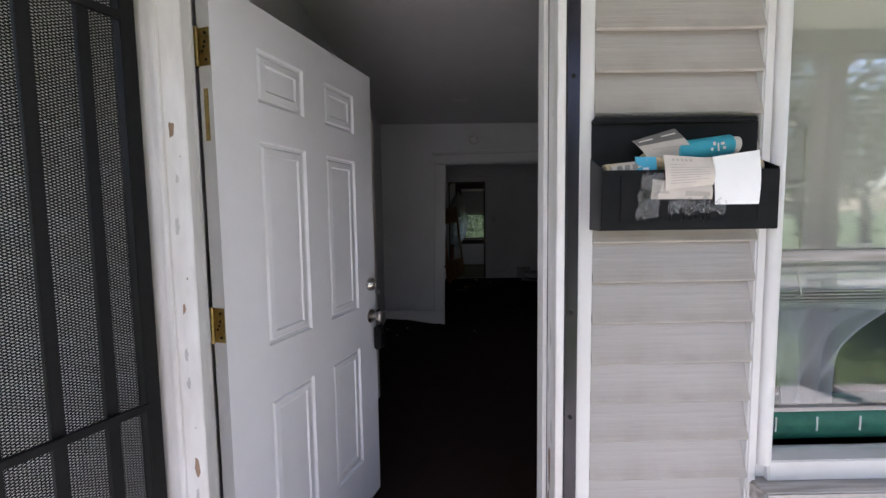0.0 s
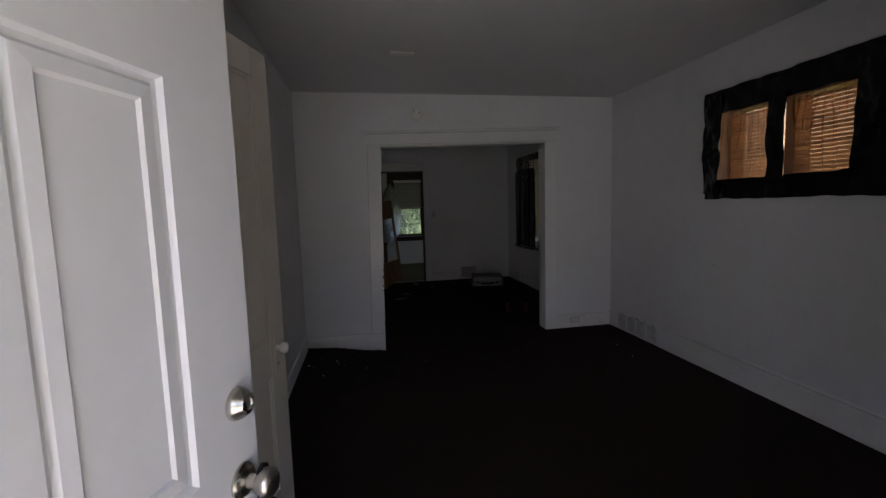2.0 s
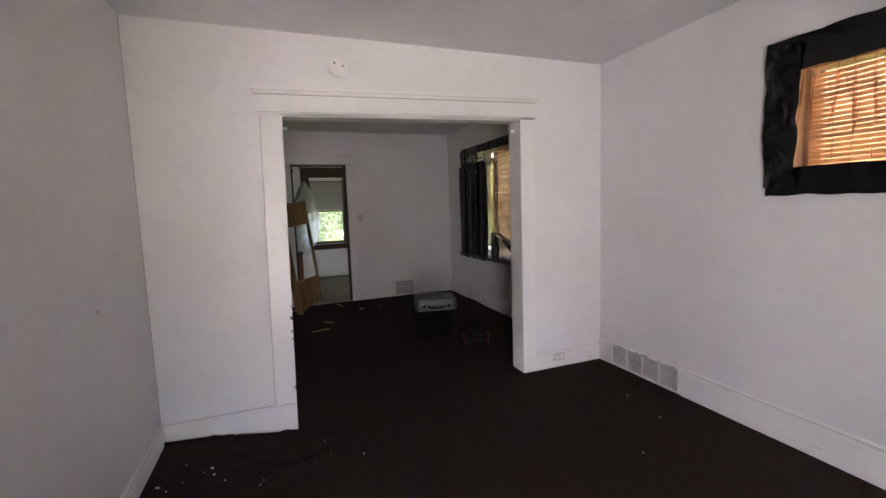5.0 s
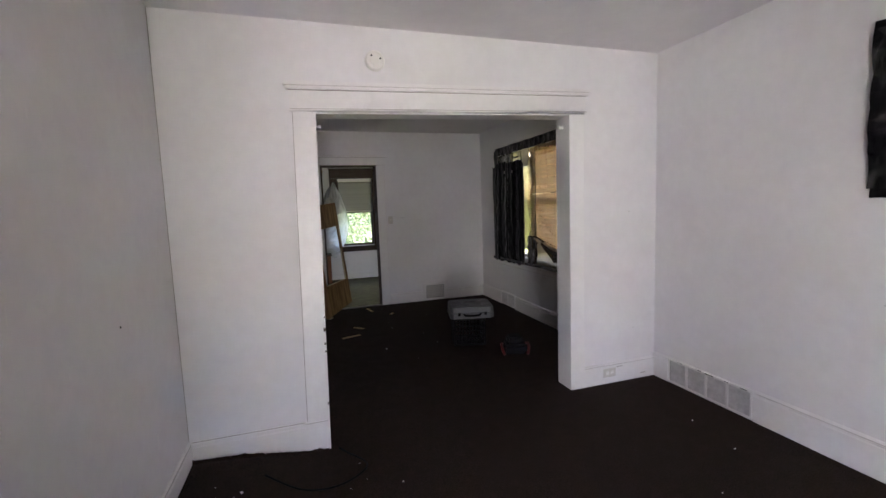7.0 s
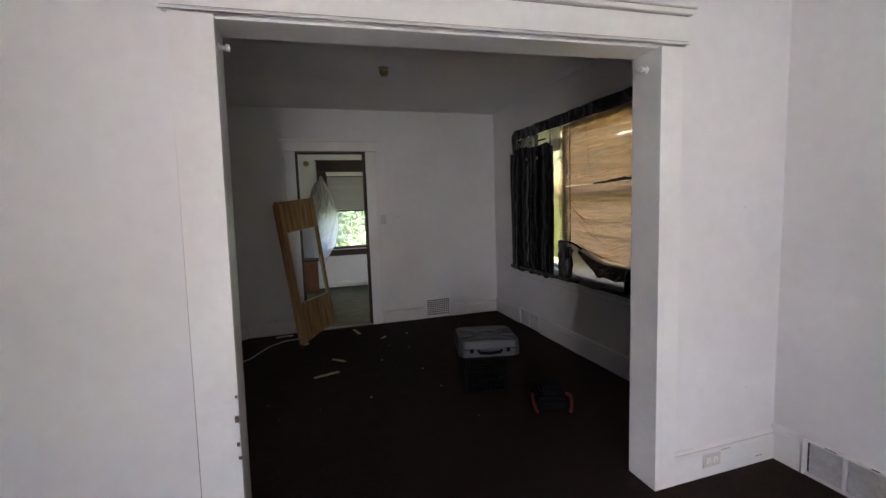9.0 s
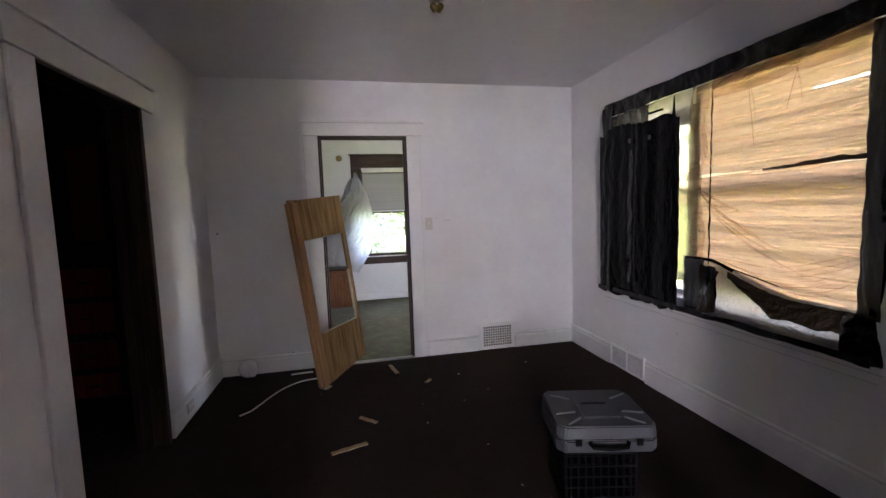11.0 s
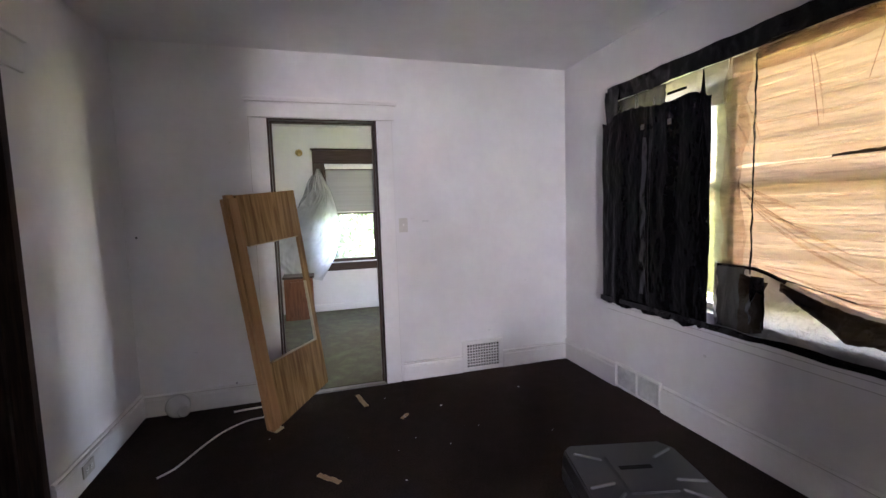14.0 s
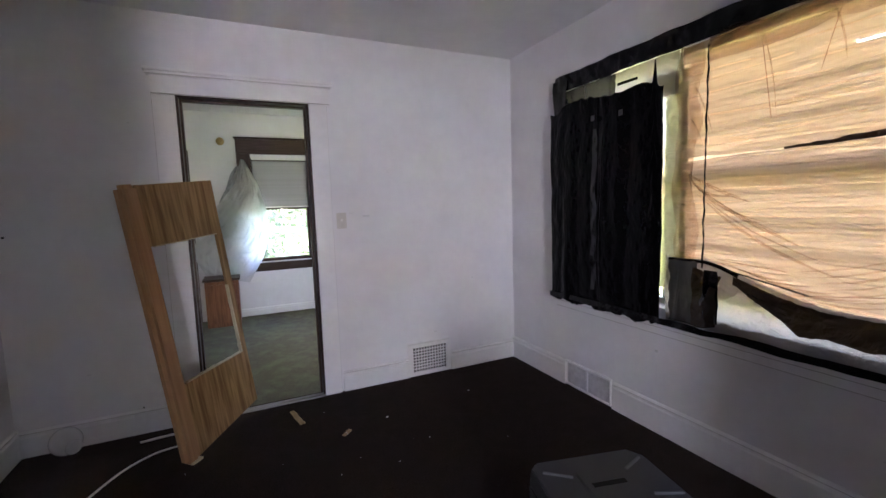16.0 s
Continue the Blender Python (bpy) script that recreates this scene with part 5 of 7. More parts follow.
def sash_window(name, hole, xg, label, mullions=(), rails=()):
    y0, y1, z0, z1 = hole
    t = tagged(new(name), label, "window", kind="structure")
    part("window_frame", boxes((xg - 0.05, xg + 0.05, y0, y0 + 0.035, z0, z1), (xg - 0.05, xg + 0.05, y1 - 0.035, y1, z0, z1), (xg - 0.05, xg + 0.05, y0 + 0.035, y1 - 0.035, z1 - 0.035, z1), (xg - 0.05, xg + 0.05, y0 + 0.035, y1 - 0.035, z0, z0 + 0.035)), PEEL, t)
    for m_ in mullions:
        part("mullion", boxes((xg - 0.045, xg + 0.045, m_ - 0.05, m_ + 0.05, z0 + 0.035, z1 - 0.035)), PEEL, t)
    for r in rails:
        part("meeting_rail", boxes((xg - 0.03, xg + 0.03, y0 + 0.035, y1 - 0.035, r - 0.02, r + 0.02)), PEEL, t)
    edges = [y0 + 0.035, *sorted(v for m_ in mullions for v in (m_ - 0.05, m_ + 0.05)), y1 - 0.035]
    for a, b in zip(edges[::2], edges[1::2]):
        part("pane", boxes((xg - 0.002, xg + 0.002, a, b, z0 + 0.035, z1 - 0.035)), WARMGLASS, t).visible_shadow = False
    return t


sash_window("window_2", WIN1, XR + 0.15, "small high double window covered with plastic", mullions=(4.11,))
blind("window_blind", 3.66, 4.06, 1.54, 2.09, XR + 0.06, 0.026, 1.18, SMALLSLAT, "tan slatted blind glowing with daylight behind brown plastic", over=1.05)
blind("window_blind", 4.16, 4.56, 1.53, 2.09, XR + 0.06, 0.026, 1.18, SMALLSLAT, "tan slatted blind glowing with daylight behind brown plastic", over=1.05)


def strip_sheet(name, y0, y1, z0, z1, x, material, label, ragged=0.02, seed=0.0, nu=40, nv=10, depth=1.0, parent=None):
    """A crumpled piece of plastic hung flat on the wall at x, with ragged rims."""
    bm = bmesh.new()

    def at(u, v):
        y, z = y0 + u * (y1 - y0), z0 + v * (z1 - z0)
        z += ragged * noise.noise((y * 7 + seed, v * 2, seed)) * (1 if v in (0.0, 1.0) else 0.3)
        y += ragged * noise.noise((z * 7, u * 2 + seed, 3 + seed)) * (1 if u in (0.0, 1.0) else 0.3)
        return (x - 0.012 + depth * (ridges(y, z, seed) - 0.008 * noise.noise((y * 9, z * 9, seed))), y, z)
    sheet(bm, nu, nv, at, 0.0012 if material is CRINKLE else 0.0)
    if parent:
        return part(name, bm, material, parent, smooth=True)
    return whole(name, bm, material, label, "plastic sheet", smooth=True)


cov = thing("window_plastic", pose(0, 0, 0), "brown see-through plastic framed with black plastic over the small window", "plastic sheet")
strip_sheet("clear_panel", 3.63, 4.60, 1.5, 2.1, XR + 0.012, BROWNFILM, "", 0.0, 1.0, 50, 24, 0.8, cov)
strip_sheet("top_strip", 3.42, 4.73, 2.055, 2.235, XR - 0.012, CRINKLE, "", 0.012, 2.0, 60, 8, 1.0, cov)
strip_sheet("bottom_strip", 3.42, 4.72, 1.405, 1.555, XR - 0.012, CRINKLE, "", 0.012, 3.0, 60, 8, 1.0, cov)
strip_sheet("far_strip", 4.555, 4.725, 1.45, 2.2, XR - 0.024, CRINKLE, "", 0.010, 4.0, 16, 54, 1.5, cov)
strip_sheet("near_strip", 3.42, 3.64, 1.45, 2.2, XR - 0.024, CRINKLE, "", 0.010, 5.0, 16, 54, 1.5, cov)
strip_sheet("middle_strip", 4.040, 4.165, 1.5, 2.1, XR - 0.026, CRINKLE, "", 0.018, 6.0, 8, 30, 0.8, cov)


def crease(y0, z0, y1, z1, w, bow, material, parent, x=XR - 0.013):
    """A drawn pleat in a film: its dark line put in as a narrow strip that tapers to its ends."""
    bm = bmesh.new()
    n = Vector((z1 - z0, y0 - y1)).normalized()

    def at(u, v):
        k = bow * math.sin(u * math.pi) + w * (v - 0.5) * math.sin(u * math.pi) ** 0.6
        return (x - 0.004 * v, y0 + (y1 - y0) * u + n.x * k, z0 + (z1 - z0) * u + n.y * k + 0.004 * noise.noise((u * 6, y0 * 9, z1 * 9)))
    sheet(bm, 18, 2, at)
    part("pleat", bm, material, parent)


rnd = random.Random(17)
for k in range(26):     # gathers that hang from the top of the brown film
    y = 3.65 + 0.036 * k + rnd.uniform(-0.01, 0.01)
    if 4.02 < y < 4.18:
        continue
    crease(y, 2.06, y + rnd.uniform(-0.05, 0.05), 2.06 - rnd.uniform(0.12, 0.50), rnd.uniform(0.006, 0.022), rnd.uniform(-0.015, 0.015), BROWNFILM, cov, XR + 0.002 - 0.0006 * k)


def smoke_alarm(at):
    t = thing("smoke_alarm", at, "round white plastic smoke alarm base on the wall", "smoke alarm")
    bm = bmesh.new()
    lathe(bm, [(0.062, 0.0), (0.062, 0.012), (0.057, 0.022), (0.050, 0.026), (0.048, 0.020), (0.030, 0.020), (0.028, 0.024), (0.004, 0.024)], 32)
    part("body", bm, WHITEPLASTIC, t, smooth=True)
    for a in (0.4, 2.2):
        bm = bmesh.new()
        cyl(bm, (0.036 * math.cos(a), 0.036 * math.sin(a), 0.018), (0.036 * math.cos(a), 0.036 * math.sin(a), 0.022), 0.006, n=10)
        part("slot", bm, VENTDARK, t)


smoke_alarm(pose(0.520, YP, 2.352, 90, 0, 0))


def ceiling_plate(at):
    t = thing("ceiling_cover_plate", at, "small white blank cover plate on the ceiling", "cover plate")
    part("plate", boxes((-0.09, 0.09, -0.035, 0.035, -0.008, 0), bevel=0.003), WHITEPLASTIC, t)


ceiling_plate(pose(0.29, 4.95, H))


def wall_register(at, w, h, cells, label):
    """Baseboard air register: local x runs along the wall, y out of it."""
    t = thing("air_register", at, label, "air vent")
    part("frame", boxes((0, w, 0.0, 0.024, 0.0, 0.014), (0, w, 0.0, 0.024, h - 0.014, h), (0, 0.014, 0.0, 0.024, 0.014, h - 0.014), (w - 0.014, w, 0.0, 0.03, 0.0, h), bevel=0.002), TRIM, t)
    # dark plate in place of the shade behind the grilles
    part("duct", boxes((0.01, w - 0.01, 0.0005, 0.004, 0.01, h - 0.01)), VENTDARK, t)
    step = (w - 0.028) / cells
    for k in range(cells):
        a = 0.014 + k * step
        if k:
            part("divider", boxes((a - 0.007, a + 0.007, 0.0, 0.022, 0.014, h - 0.014)), TRIM, t)
        n = int((step - 0.014) / 0.0075)
        bm = bmesh.new()
        for j in range(n):
            x = a + 0.008 + j * 0.0075
            bx(bm, x, x + 0.0045, 0.006, 0.016, 0.014, h - 0.014)
        for j in range(1, 4):
            bx(bm, a + 0.007, a + step - 0.007, 0.005, 0.012, j * h / 4 - 0.002, j * h / 4 + 0.002)
        part("grille", bm, VENTGREY, t)
    return t


wall_register(pose(XR - 0.001, 5.245, 0.004, 0, 0, 90), 0.675, 0.19, 4, "long white painted baseboard air register with four grilles")
wall_register(pose(XR - 0.001, 8.515, 0.012, 0, 0, 90), 0.44, 0.18, 2, "white painted baseboard air register with two grilles")


def grid_register(at):
    t = thing("air_grille", at, "white stamped metal cold air grille with square holes", "air vent")
    w, h = 0.37, 0.262
    part("backing", boxes((0.01, w - 0.01, -0.004, -0.001, 0.01, h - 0.01)), VENTDARK, t)
    bm = bmesh.new()
    bx(bm, 0, w, -0.018, -0.0005, 0, 0.032, 0.003)
    bx(bm, 0, w, -0.018, -0.0005, h - 0.032, h, 0.003)
    bx(bm, 0, 0.04, -0.018, -0.0005, 0.032, h - 0.032)
    bx(bm, w - 0.04, w, -0.018, -0.0005, 0.032, h - 0.032)
    part("frame", bm, TRIM, t)
    nx, nz = 12, 8
    for k in range(1, nx):
        x = 0.04 + k * (w - 0.08) / nx
        part("upright_bar", boxes((x - 0.0031, x + 0.0031, -0.016, -0.006, 0.032, h - 0.032)), TRIM, t)
    for k in range(1, nz):
        z = 0.032 + k * (h - 0.064) / nz
        part("cross_bar", boxes((0.04, w - 0.04, -0.0155, -0.0065, z - 0.0038, z + 0.0038)), TRIM, t)


grid_register(pose(1.702, YB - 0.001, 0.002))


def outlet(at, label="white duplex wall outlet painted over"):
    t = thing("wall_outlet", at, label, "outlet")
    part("cover_plate", boxes((-0.057, 0.057, -0.006, 0, -0.035, 0.035), bevel=0.002), AGED, t)
    for x in (-0.022, 0.022):
        part("socket", boxes((x - 0.014, x + 0.014, -0.0085, -0.006, -0.014, 0.014), bevel=0.001), WHITEPLASTIC, t)
        for dz in (-0.006, 0.006):
            part("slot", boxes((x - 0.004, x + 0.004, -0.0092, -0.0086, dz - 0.001, dz + 0.001)), VENTDARK, t)


outlet(pose(2.255, YP - 0.021, 0.088))
outlet(pose(XS + 0.021, 8.87, 0.09, 0, 0, 90), "grimy duplex outlet in the baseboard")


def light_switch(at):
    t = thing("light_switch", at, "white toggle light switch on the wall", "switch")
    part("cover_plate", boxes((-0.035, 0.035, -0.006, 0, -0.057, 0.057), bevel=0.002), AGED, t)
    part("toggle", boxes((-0.005, 0.005, -0.016, -0.006, -0.004, 0.012), bevel=0.001), WHITEPLASTIC, t)
    for z in (-0.03, 0.03):
        bm = bmesh.new()
        cyl(bm, (0, -0.0072, z), (0, -0.006, z), 0.003, n=8)
        part("screw", bm, VENTGREY, t)


light_switch(pose(1.237, YB, 1.270))


def crumb(name, x, y, size, seed, material, label, flat=0.4):
    bm = bmesh.new()
    bmesh.ops.create_icosphere(bm, subdivisions=2, radius=size)
    rnd = random.Random(seed)
    for v_ in bm.verts:
        v_.co *= 0.62 + 0.9 * noise.noise(v_.co / size * 1.3 + Vector((seed * 3.7, 0, 0)))
        v_.co.x *= 1.25
        v_.co.y *= 0.65
        v_.co.z *= flat
    return whole(name, bm, material, label, "debris", "debris on the carpet", at=pose(x, y, sag(x, y) + size * flat * 0.6 + 0.003, 0, 0, rnd.uniform(0, 360)))


def splinter(x0, y0, x1, y1, w, label="torn wood splinter on the carpet"):
    ln = math.hypot(x1 - x0, y1 - y0)
    bm = bmesh.new()
    n = 9
    for k in range(n):
        a = -ln / 2 + ln * k / n
        bx(bm, a, a + ln / n * 1.02, -w * (0.5 + 0.2 * noise.noise((k * 1.7, x0, 0))), w * (0.5 + 0.3 * noise.noise((k * 2.1, y0, 5))), 0, 0.007 + 0.003 * noise.noise((k, 0, x0)))
    return whole("splinter", bm, SPLINTER, label, "debris", "debris on the carpet", at=pose((x0 + x1) / 2, (y0 + y1) / 2, 0.004, 0, 0, math.degrees(math.atan2(y1 - y0, x1 - x0))))


for k, (x, y, s) in enumerate(((-0.36, 5.67, 0.012), (-0.34, 5.60, 0.008), (-0.60, 5.57, 0.012), (-0.55, 5.52, 0.008), (-0.28, 5.52, 0.007), (0.456, 5.456, 0.009), (2.35, 5.38, 0.008), (2.30, 5.05, 0.007),
                               (-0.1, 5.4, 0.006), (-0.45, 5.3, 0.009), (1.9, 4.8, 0.006))):
    crumb("plaster_crumb", x, y, s, k, DRYWALLBIT, "small chip of white plaster on the carpet")
for k, (x, y, s) in enumerate(((1.35, 9.1, 0.010), (0.95, 8.35, 0.008), (1.5, 8.75, 0.007), (1.25, 8.0, 0.006), (0.75, 7.6, 0.008), (1.07, 9.02, 0.016), (1.3, 7.6, 0.006), (2.0, 9.2, 0.008))):
    crumb("plaster_crumb", x, y, s, k + 40, DRYWALLBIT, "small chip of white plaster on the carpet")
splinter(0.346, 8.137, 0.552, 8.204, 0.03)
splinter(0.515, 8.542, 0.623, 8.44, 0.026)
splinter(0.80, 9.475, 0.845, 9.267, 0.03)
splinter(1.05, 9.0, 1.10, 9.05, 0.022)


def cable(name, pts, r, material, label):
    cu = [Vector(p) for p in pts]
    fine = []
    for i in range(len(cu) - 1):
        p0, p1, p2, p3 = cu[max(i - 1, 0)], cu[i], cu[i + 1], cu[min(i + 2, len(cu) - 1)]
        for k in range(8):
            s = k / 8
            fine.append(0.5 * ((2 * p1) + (p2 - p0) * s + (2 * p0 - 5 * p1 + 4 * p2 - p3) * s * s + (3 * p1 - p0 - 3 * p2 + p3) * s ** 3))
    fine.append(cu[-1])
    bm = bmesh.new()
    tube(bm, fine, r, 8)
    return whole(name, bm, material, label, "cable", smooth=True)


cable("white_cord", [(0.20, 9.35, 0.012), (0.165, 9.341, 0.010), (0.053, 9.314, 0.010), (-0.061, 9.215, 0.010), (-0.14, 9.081, 0.010), (-0.204, 8.932, 0.010), (-0.245, 8.848, 0.010), (-0.305, 8.791, 0.010)], 0.0055, WIRE, "frayed white cord lying on the carpet")
cable("white_cord", [(0.127, 9.511, 0.010), (0.04, 9.505, 0.010), (-0.054, 9.494, 0.010)], 0.007, WIRE, "short white cord end on the carpet")
cable("extension_cord", [(-0.25, 5.75, 0.01), (-0.05, 5.6, sag(-0.05, 5.6) + 0.014), (0.15, 5.58, sag(0.15, 5.58) + 0.014), (0.30, 5.72, sag(0.3, 5.72) + 0.014), (0.20, 5.95, sag(0.2, 5.95) + 0.014), (0.16, 6.02, sag(0.16, 6.02) + 0.014)], 0.005, BLACKWIRE, "thin black cord looped on the carpet")

# ---- second room ----
sash_window("window_3", WIN2, XR + 0.15, "wide old side window covered with plastic sheeting", mullions=(8.20,), rails=(1.47,))
blind("window_blind", 7.12, 8.09, 0.86, 2.12, XR + 0.07, 0.0215, 1.40, SLAT, "wide cream slatted blind glowing with daylight", gapped=49)
whole("window_sill", boxes((XR - 0.045, XR - 0.001, 7.00, 9.06, 0.640, 0.668), (XR - 0.02, XR - 0.001, 7.03, 9.04, 0.59, 0.640), bevel=0.004), TRIM, "white painted window stool and apron", "sill", kind="structure")

fm = thing("window_plastic", pose(0, 0, 0), "smoky torn plastic film stretched over the wide window", "plastic sheet")
Y0, Y1 = 7.09, 8.08


def torn(y):
    """Height of the long tear across the film."""
    return 1.553 + 0.012 * noise.noise((y * 6, 0, 1)) + 0.02 * max(0.0, 7.6 - y)


def scallop(y):
    """Ragged lower rim of the film."""
    return 0.880 + 0.150 * max(0, min(1, (y - 7.40) / 0.5)) ** 1.3 + 0.010 * noise.noise((y * 8, 2, 0)) + 0.004 * noise.noise((y * 41, 2, 0))


def brown_foot(y):
    """Lower rim of the brown fold."""
    return 0.772 + 0.60 * max(0.0, y - 7.48) + 0.016 * noise.noise((y * 9, 4, 1)) + 0.006 * noise.noise((y * 37, 4, 1))


def gape(y):
    """How wide the tear stands open."""
    return 0.004 + 0.014 * math.exp(-((y - 7.98) / 0.10) ** 2) + 0.016 * math.exp(-((y - 7.22) / 0.12) ** 2) + 0.006 * abs(noise.noise((y * 9, 8, 2)))


FX = XR + 0.010
for nm, lo, hi, sd in (("upper_film", lambda y: torn(y) + gape(y) * 0.5, lambda y: 2.12, 1.0), ("lower_film", scallop, lambda y: torn(y) - gape(y) * 0.5, 2.0)):
    bm = bmesh.new()
    sheet(bm, 90, 40, lambda u, v: (lambda y: (FX + 0.5 * ridges(y, lo(y) + v * (hi(y) - lo(y)), sd) - 0.010 * abs(noise.noise((y * 2.5 + v * 4, v * 9 - y * 3, sd))), y, lo(y) + v * (hi(y) - lo(y))))(Y0 + u * (Y1 - Y0)))
    part(nm, bm, TANFILM, fm, smooth=True)
# dark lines of the film's folds, put in as thin tubes
for pts, r in (([(7.935 + 0.010 * noise.noise((k * 0.9, 0, 0)), 1.00 + k * 0.0575) for k in range(20)], 0.0050),
               ([(7.70 - 0.05 * k / 8, 2.05 - 0.045 * k) for k in range(9)], 0.0022), ([(7.42 + 0.06 * k / 6, 2.08 - 0.04 * k) for k in range(7)], 0.0020),
               ([(7.90 - 0.06 * k, 1.02 - 0.012 * k) for k in range(8)], 0.0035),
               ([(7.86 - 0.05 * k, 1.05 - 0.004 * k) for k in range(7)], 0.0022),
               ([(7.18 + 0.04 * k, 0.98 - 0.006 * k) for k in range(9)], 0.0022), ([(8.12 - 0.04 * k, scallop(8.12 - 0.04 * k) + 0.003 * math.sin(k)) for k in range(10)], 0.010)):
    bm = bmesh.new()
    tube(bm, [(XR - 0.014, y, z) for y, z in pts], r * (0.6 if r < 0.003 else 1), 5)
    part("fold_line", bm, BROWNFILM if r < 0.003 else BLACKFILM, fm)
bm = bmesh.new()
sheet(bm, 140, 36, lambda u, v: (XR - 0.004 - 0.014 * abs(noise.noise((u * 8, v * 3, 7))) - 0.008 * math.sin(v * 3.1) - 0.007 * abs(noise.noise((u * 25 + v * 6, v * 9, 2))) - 0.004 * noise.noise((u * 60, v * 20, 2)), 7.06 + u * 1.08, 0.68 + v * (scallop(7.06 + u * 1.08) + 0.012 - 0.68)))
part("crumpled_hem", bm, HAZEFILM, fm, "crumpled clear plastic along the sill", True)
bm = bmesh.new()
sheet(bm, 110, 26, lambda u, v: (lambda y: (XR - 0.052 - 0.008 * noise.noise((u * 12 + v * 3, v * 3, 9)) - 0.006 * abs(noise.noise((u * 33, v * 7 + u * 9, 5))), y, brown_foot(y) + v * (scallop(y) + 0.006 - brown_foot(y))))(7.04 + u * 0.72))
part("brown_fold", bm, SMOKEFILM, fm, "dark brown fold of torn film", True)
strip_sheet("dark_tatter", 7.825, 7.945, 0.715, 0.995, XR - 0.050, SMOKEFILM, "", 0.035, 3.7, 14, 30, 1.4, fm)
strip_sheet("dark_tatter", 7.815, 7.885, 0.74, 1.0, XR - 0.062, CRINKLE, "", 0.016, 5.1, 8, 24, 1.2, fm)
bm = bmesh.new()
sheet(bm, 14, 14, lambda u, v: (XR - 0.040 - 0.008 * noise.noise((u * 6, v * 6, 4)), 7.94 + 0.015 * noise.noise((v * 5, 2, 8)) + u * 0.16, 0.70 + v * (scallop(7.94 + u * 0.16) - 0.70)))
part("grey_tatter", bm, STRIPFILM, fm, "crumpled smoky grey film", True)
bm = bmesh.new()
sheet(bm, 60, 4, lambda u, v: (lambda y: (XR - 0.016 - 0.006 * noise.noise((y * 9, v, 1)), y, torn(y) - 0.006 + v * (0.010 + 0.026 * max(0.0, math.sin(u * math.pi)) ** 0.7 * (1 - u) + 0.006 * noise.noise((y * 20, v, 6)))))(7.075 + 0.52 * u))
part("tear_fold", bm, SMOKEFILM, fm, "dark doubled edge of the tear", True)
cov2 = thing("black_plastic", pose(0, 0, 0), "black plastic sheeting taped round the wide window", "plastic sheet")
strip_sheet("top_strip", 6.99, 9.06, 2.118, 2.228, XR - 0.012, CRINKLE, "", 0.005, 2.5, 160, 14, 1.0, cov2)
strip_sheet("bottom_strip", 7.03, 9.05, 0.670, 0.706, XR - 0.060, CRINKLE, "", 0.007, 3.5, 90, 3, 0.6, cov2)
bm = bmesh.new()
# the near strip is cut away slantwise towards its foot
sheet(bm, 12, 80, lambda u, v: (lambda y, z: (XR - 0.026 + 1.2 * ridges(y, z, 4.5) - 0.008 * noise.noise((y * 9, z * 9, 4.5)), y + 0.008 * noise.noise((z * 9, u * 2, 7)), z))((6.990 + 0.07 * max(0.0, 1 - v / 0.25)) * (1 - u) + (7.045 + 0.055 * max(0.0, 1 - v / 0.3)) * u, 0.84 + v * 1.34), 0.0012)
part("near_strip", bm, CRINKLE, cov2, smooth=True)
strip_sheet("near_smoky_strip", 7.030, 7.118, 0.86, 2.12, XR - 0.010, STRIPFILM, "", 0.006, 8.5, 10, 70, 1.0, cov2)
strip_sheet("near_tatter", 7.015, 7.15, 0.665, 0.885, XR - 0.050, CRINKLE, "", 0.022, 6.5, 26, 40, 2.0, cov2)
# sheet added over the gap to give it the tone of daylight
strip_sheet("sunlit_gap", 8.045, 8.30, 0.86, 2.02, XR + 0.016, CREAMFILM, "", 0.004, 9.5, 10, 60, 0.6, fm)
# the film's darkening towards its rims, put in as tinted sheets
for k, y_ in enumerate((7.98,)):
    strip_sheet("doubled_edge", y_, 8.085, 1.02, 2.10, XR - 0.009 - 0.003 * k, TINTFILM, "", 0.05, 10.5 + 3.3 * k, 16, 60, 0.6, fm)
strip_sheet("doubled_top", 7.10, 7.93, 2.00, 2.125, XR - 0.009, TINTFILM, "", 0.03, 14.5, 60, 8, 0.8, fm)
strip_sheet("doubled_top", 7.10, 7.93, 2.06, 2.125, XR - 0.011, TINTFILM, "", 0.012, 11.5, 60, 8, 0.8, fm)


rnd = random.Random(71)
for k in range(7):      # pleats that fan down from the torn corner
    crease(8.04 - 0.01 * k, 1.50 - 0.02 * k, 7.78 - 0.07 * k, 1.36 - 0.055 * k + rnd.uniform(-0.02, 0.02), rnd.uniform(0.008, 0.022), rnd.uniform(-0.05, -0.01), TINTFILM, fm)
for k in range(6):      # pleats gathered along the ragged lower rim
    crease(7.93 - 0.09 * k, 1.075 - 0.03 * k, 7.62 - 0.08 * k, 1.00 - 0.012 * k, rnd.uniform(0.004, 0.010), -0.02, TINTFILM, fm)
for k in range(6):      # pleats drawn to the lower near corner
    crease(7.13, 1.02 + 0.025 * k, 7.34 + 0.04 * k, 0.93 + 0.02 * k, rnd.uniform(0.004, 0.012), 0.015, TINTFILM, fm)
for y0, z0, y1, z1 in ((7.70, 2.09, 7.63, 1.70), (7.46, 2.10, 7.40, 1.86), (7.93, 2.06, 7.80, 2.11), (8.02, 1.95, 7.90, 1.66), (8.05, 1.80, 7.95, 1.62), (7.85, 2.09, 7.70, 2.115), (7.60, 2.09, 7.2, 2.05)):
    crease(y0, z0, y1, z1, 0.010, 0.01, TINTFILM, fm)
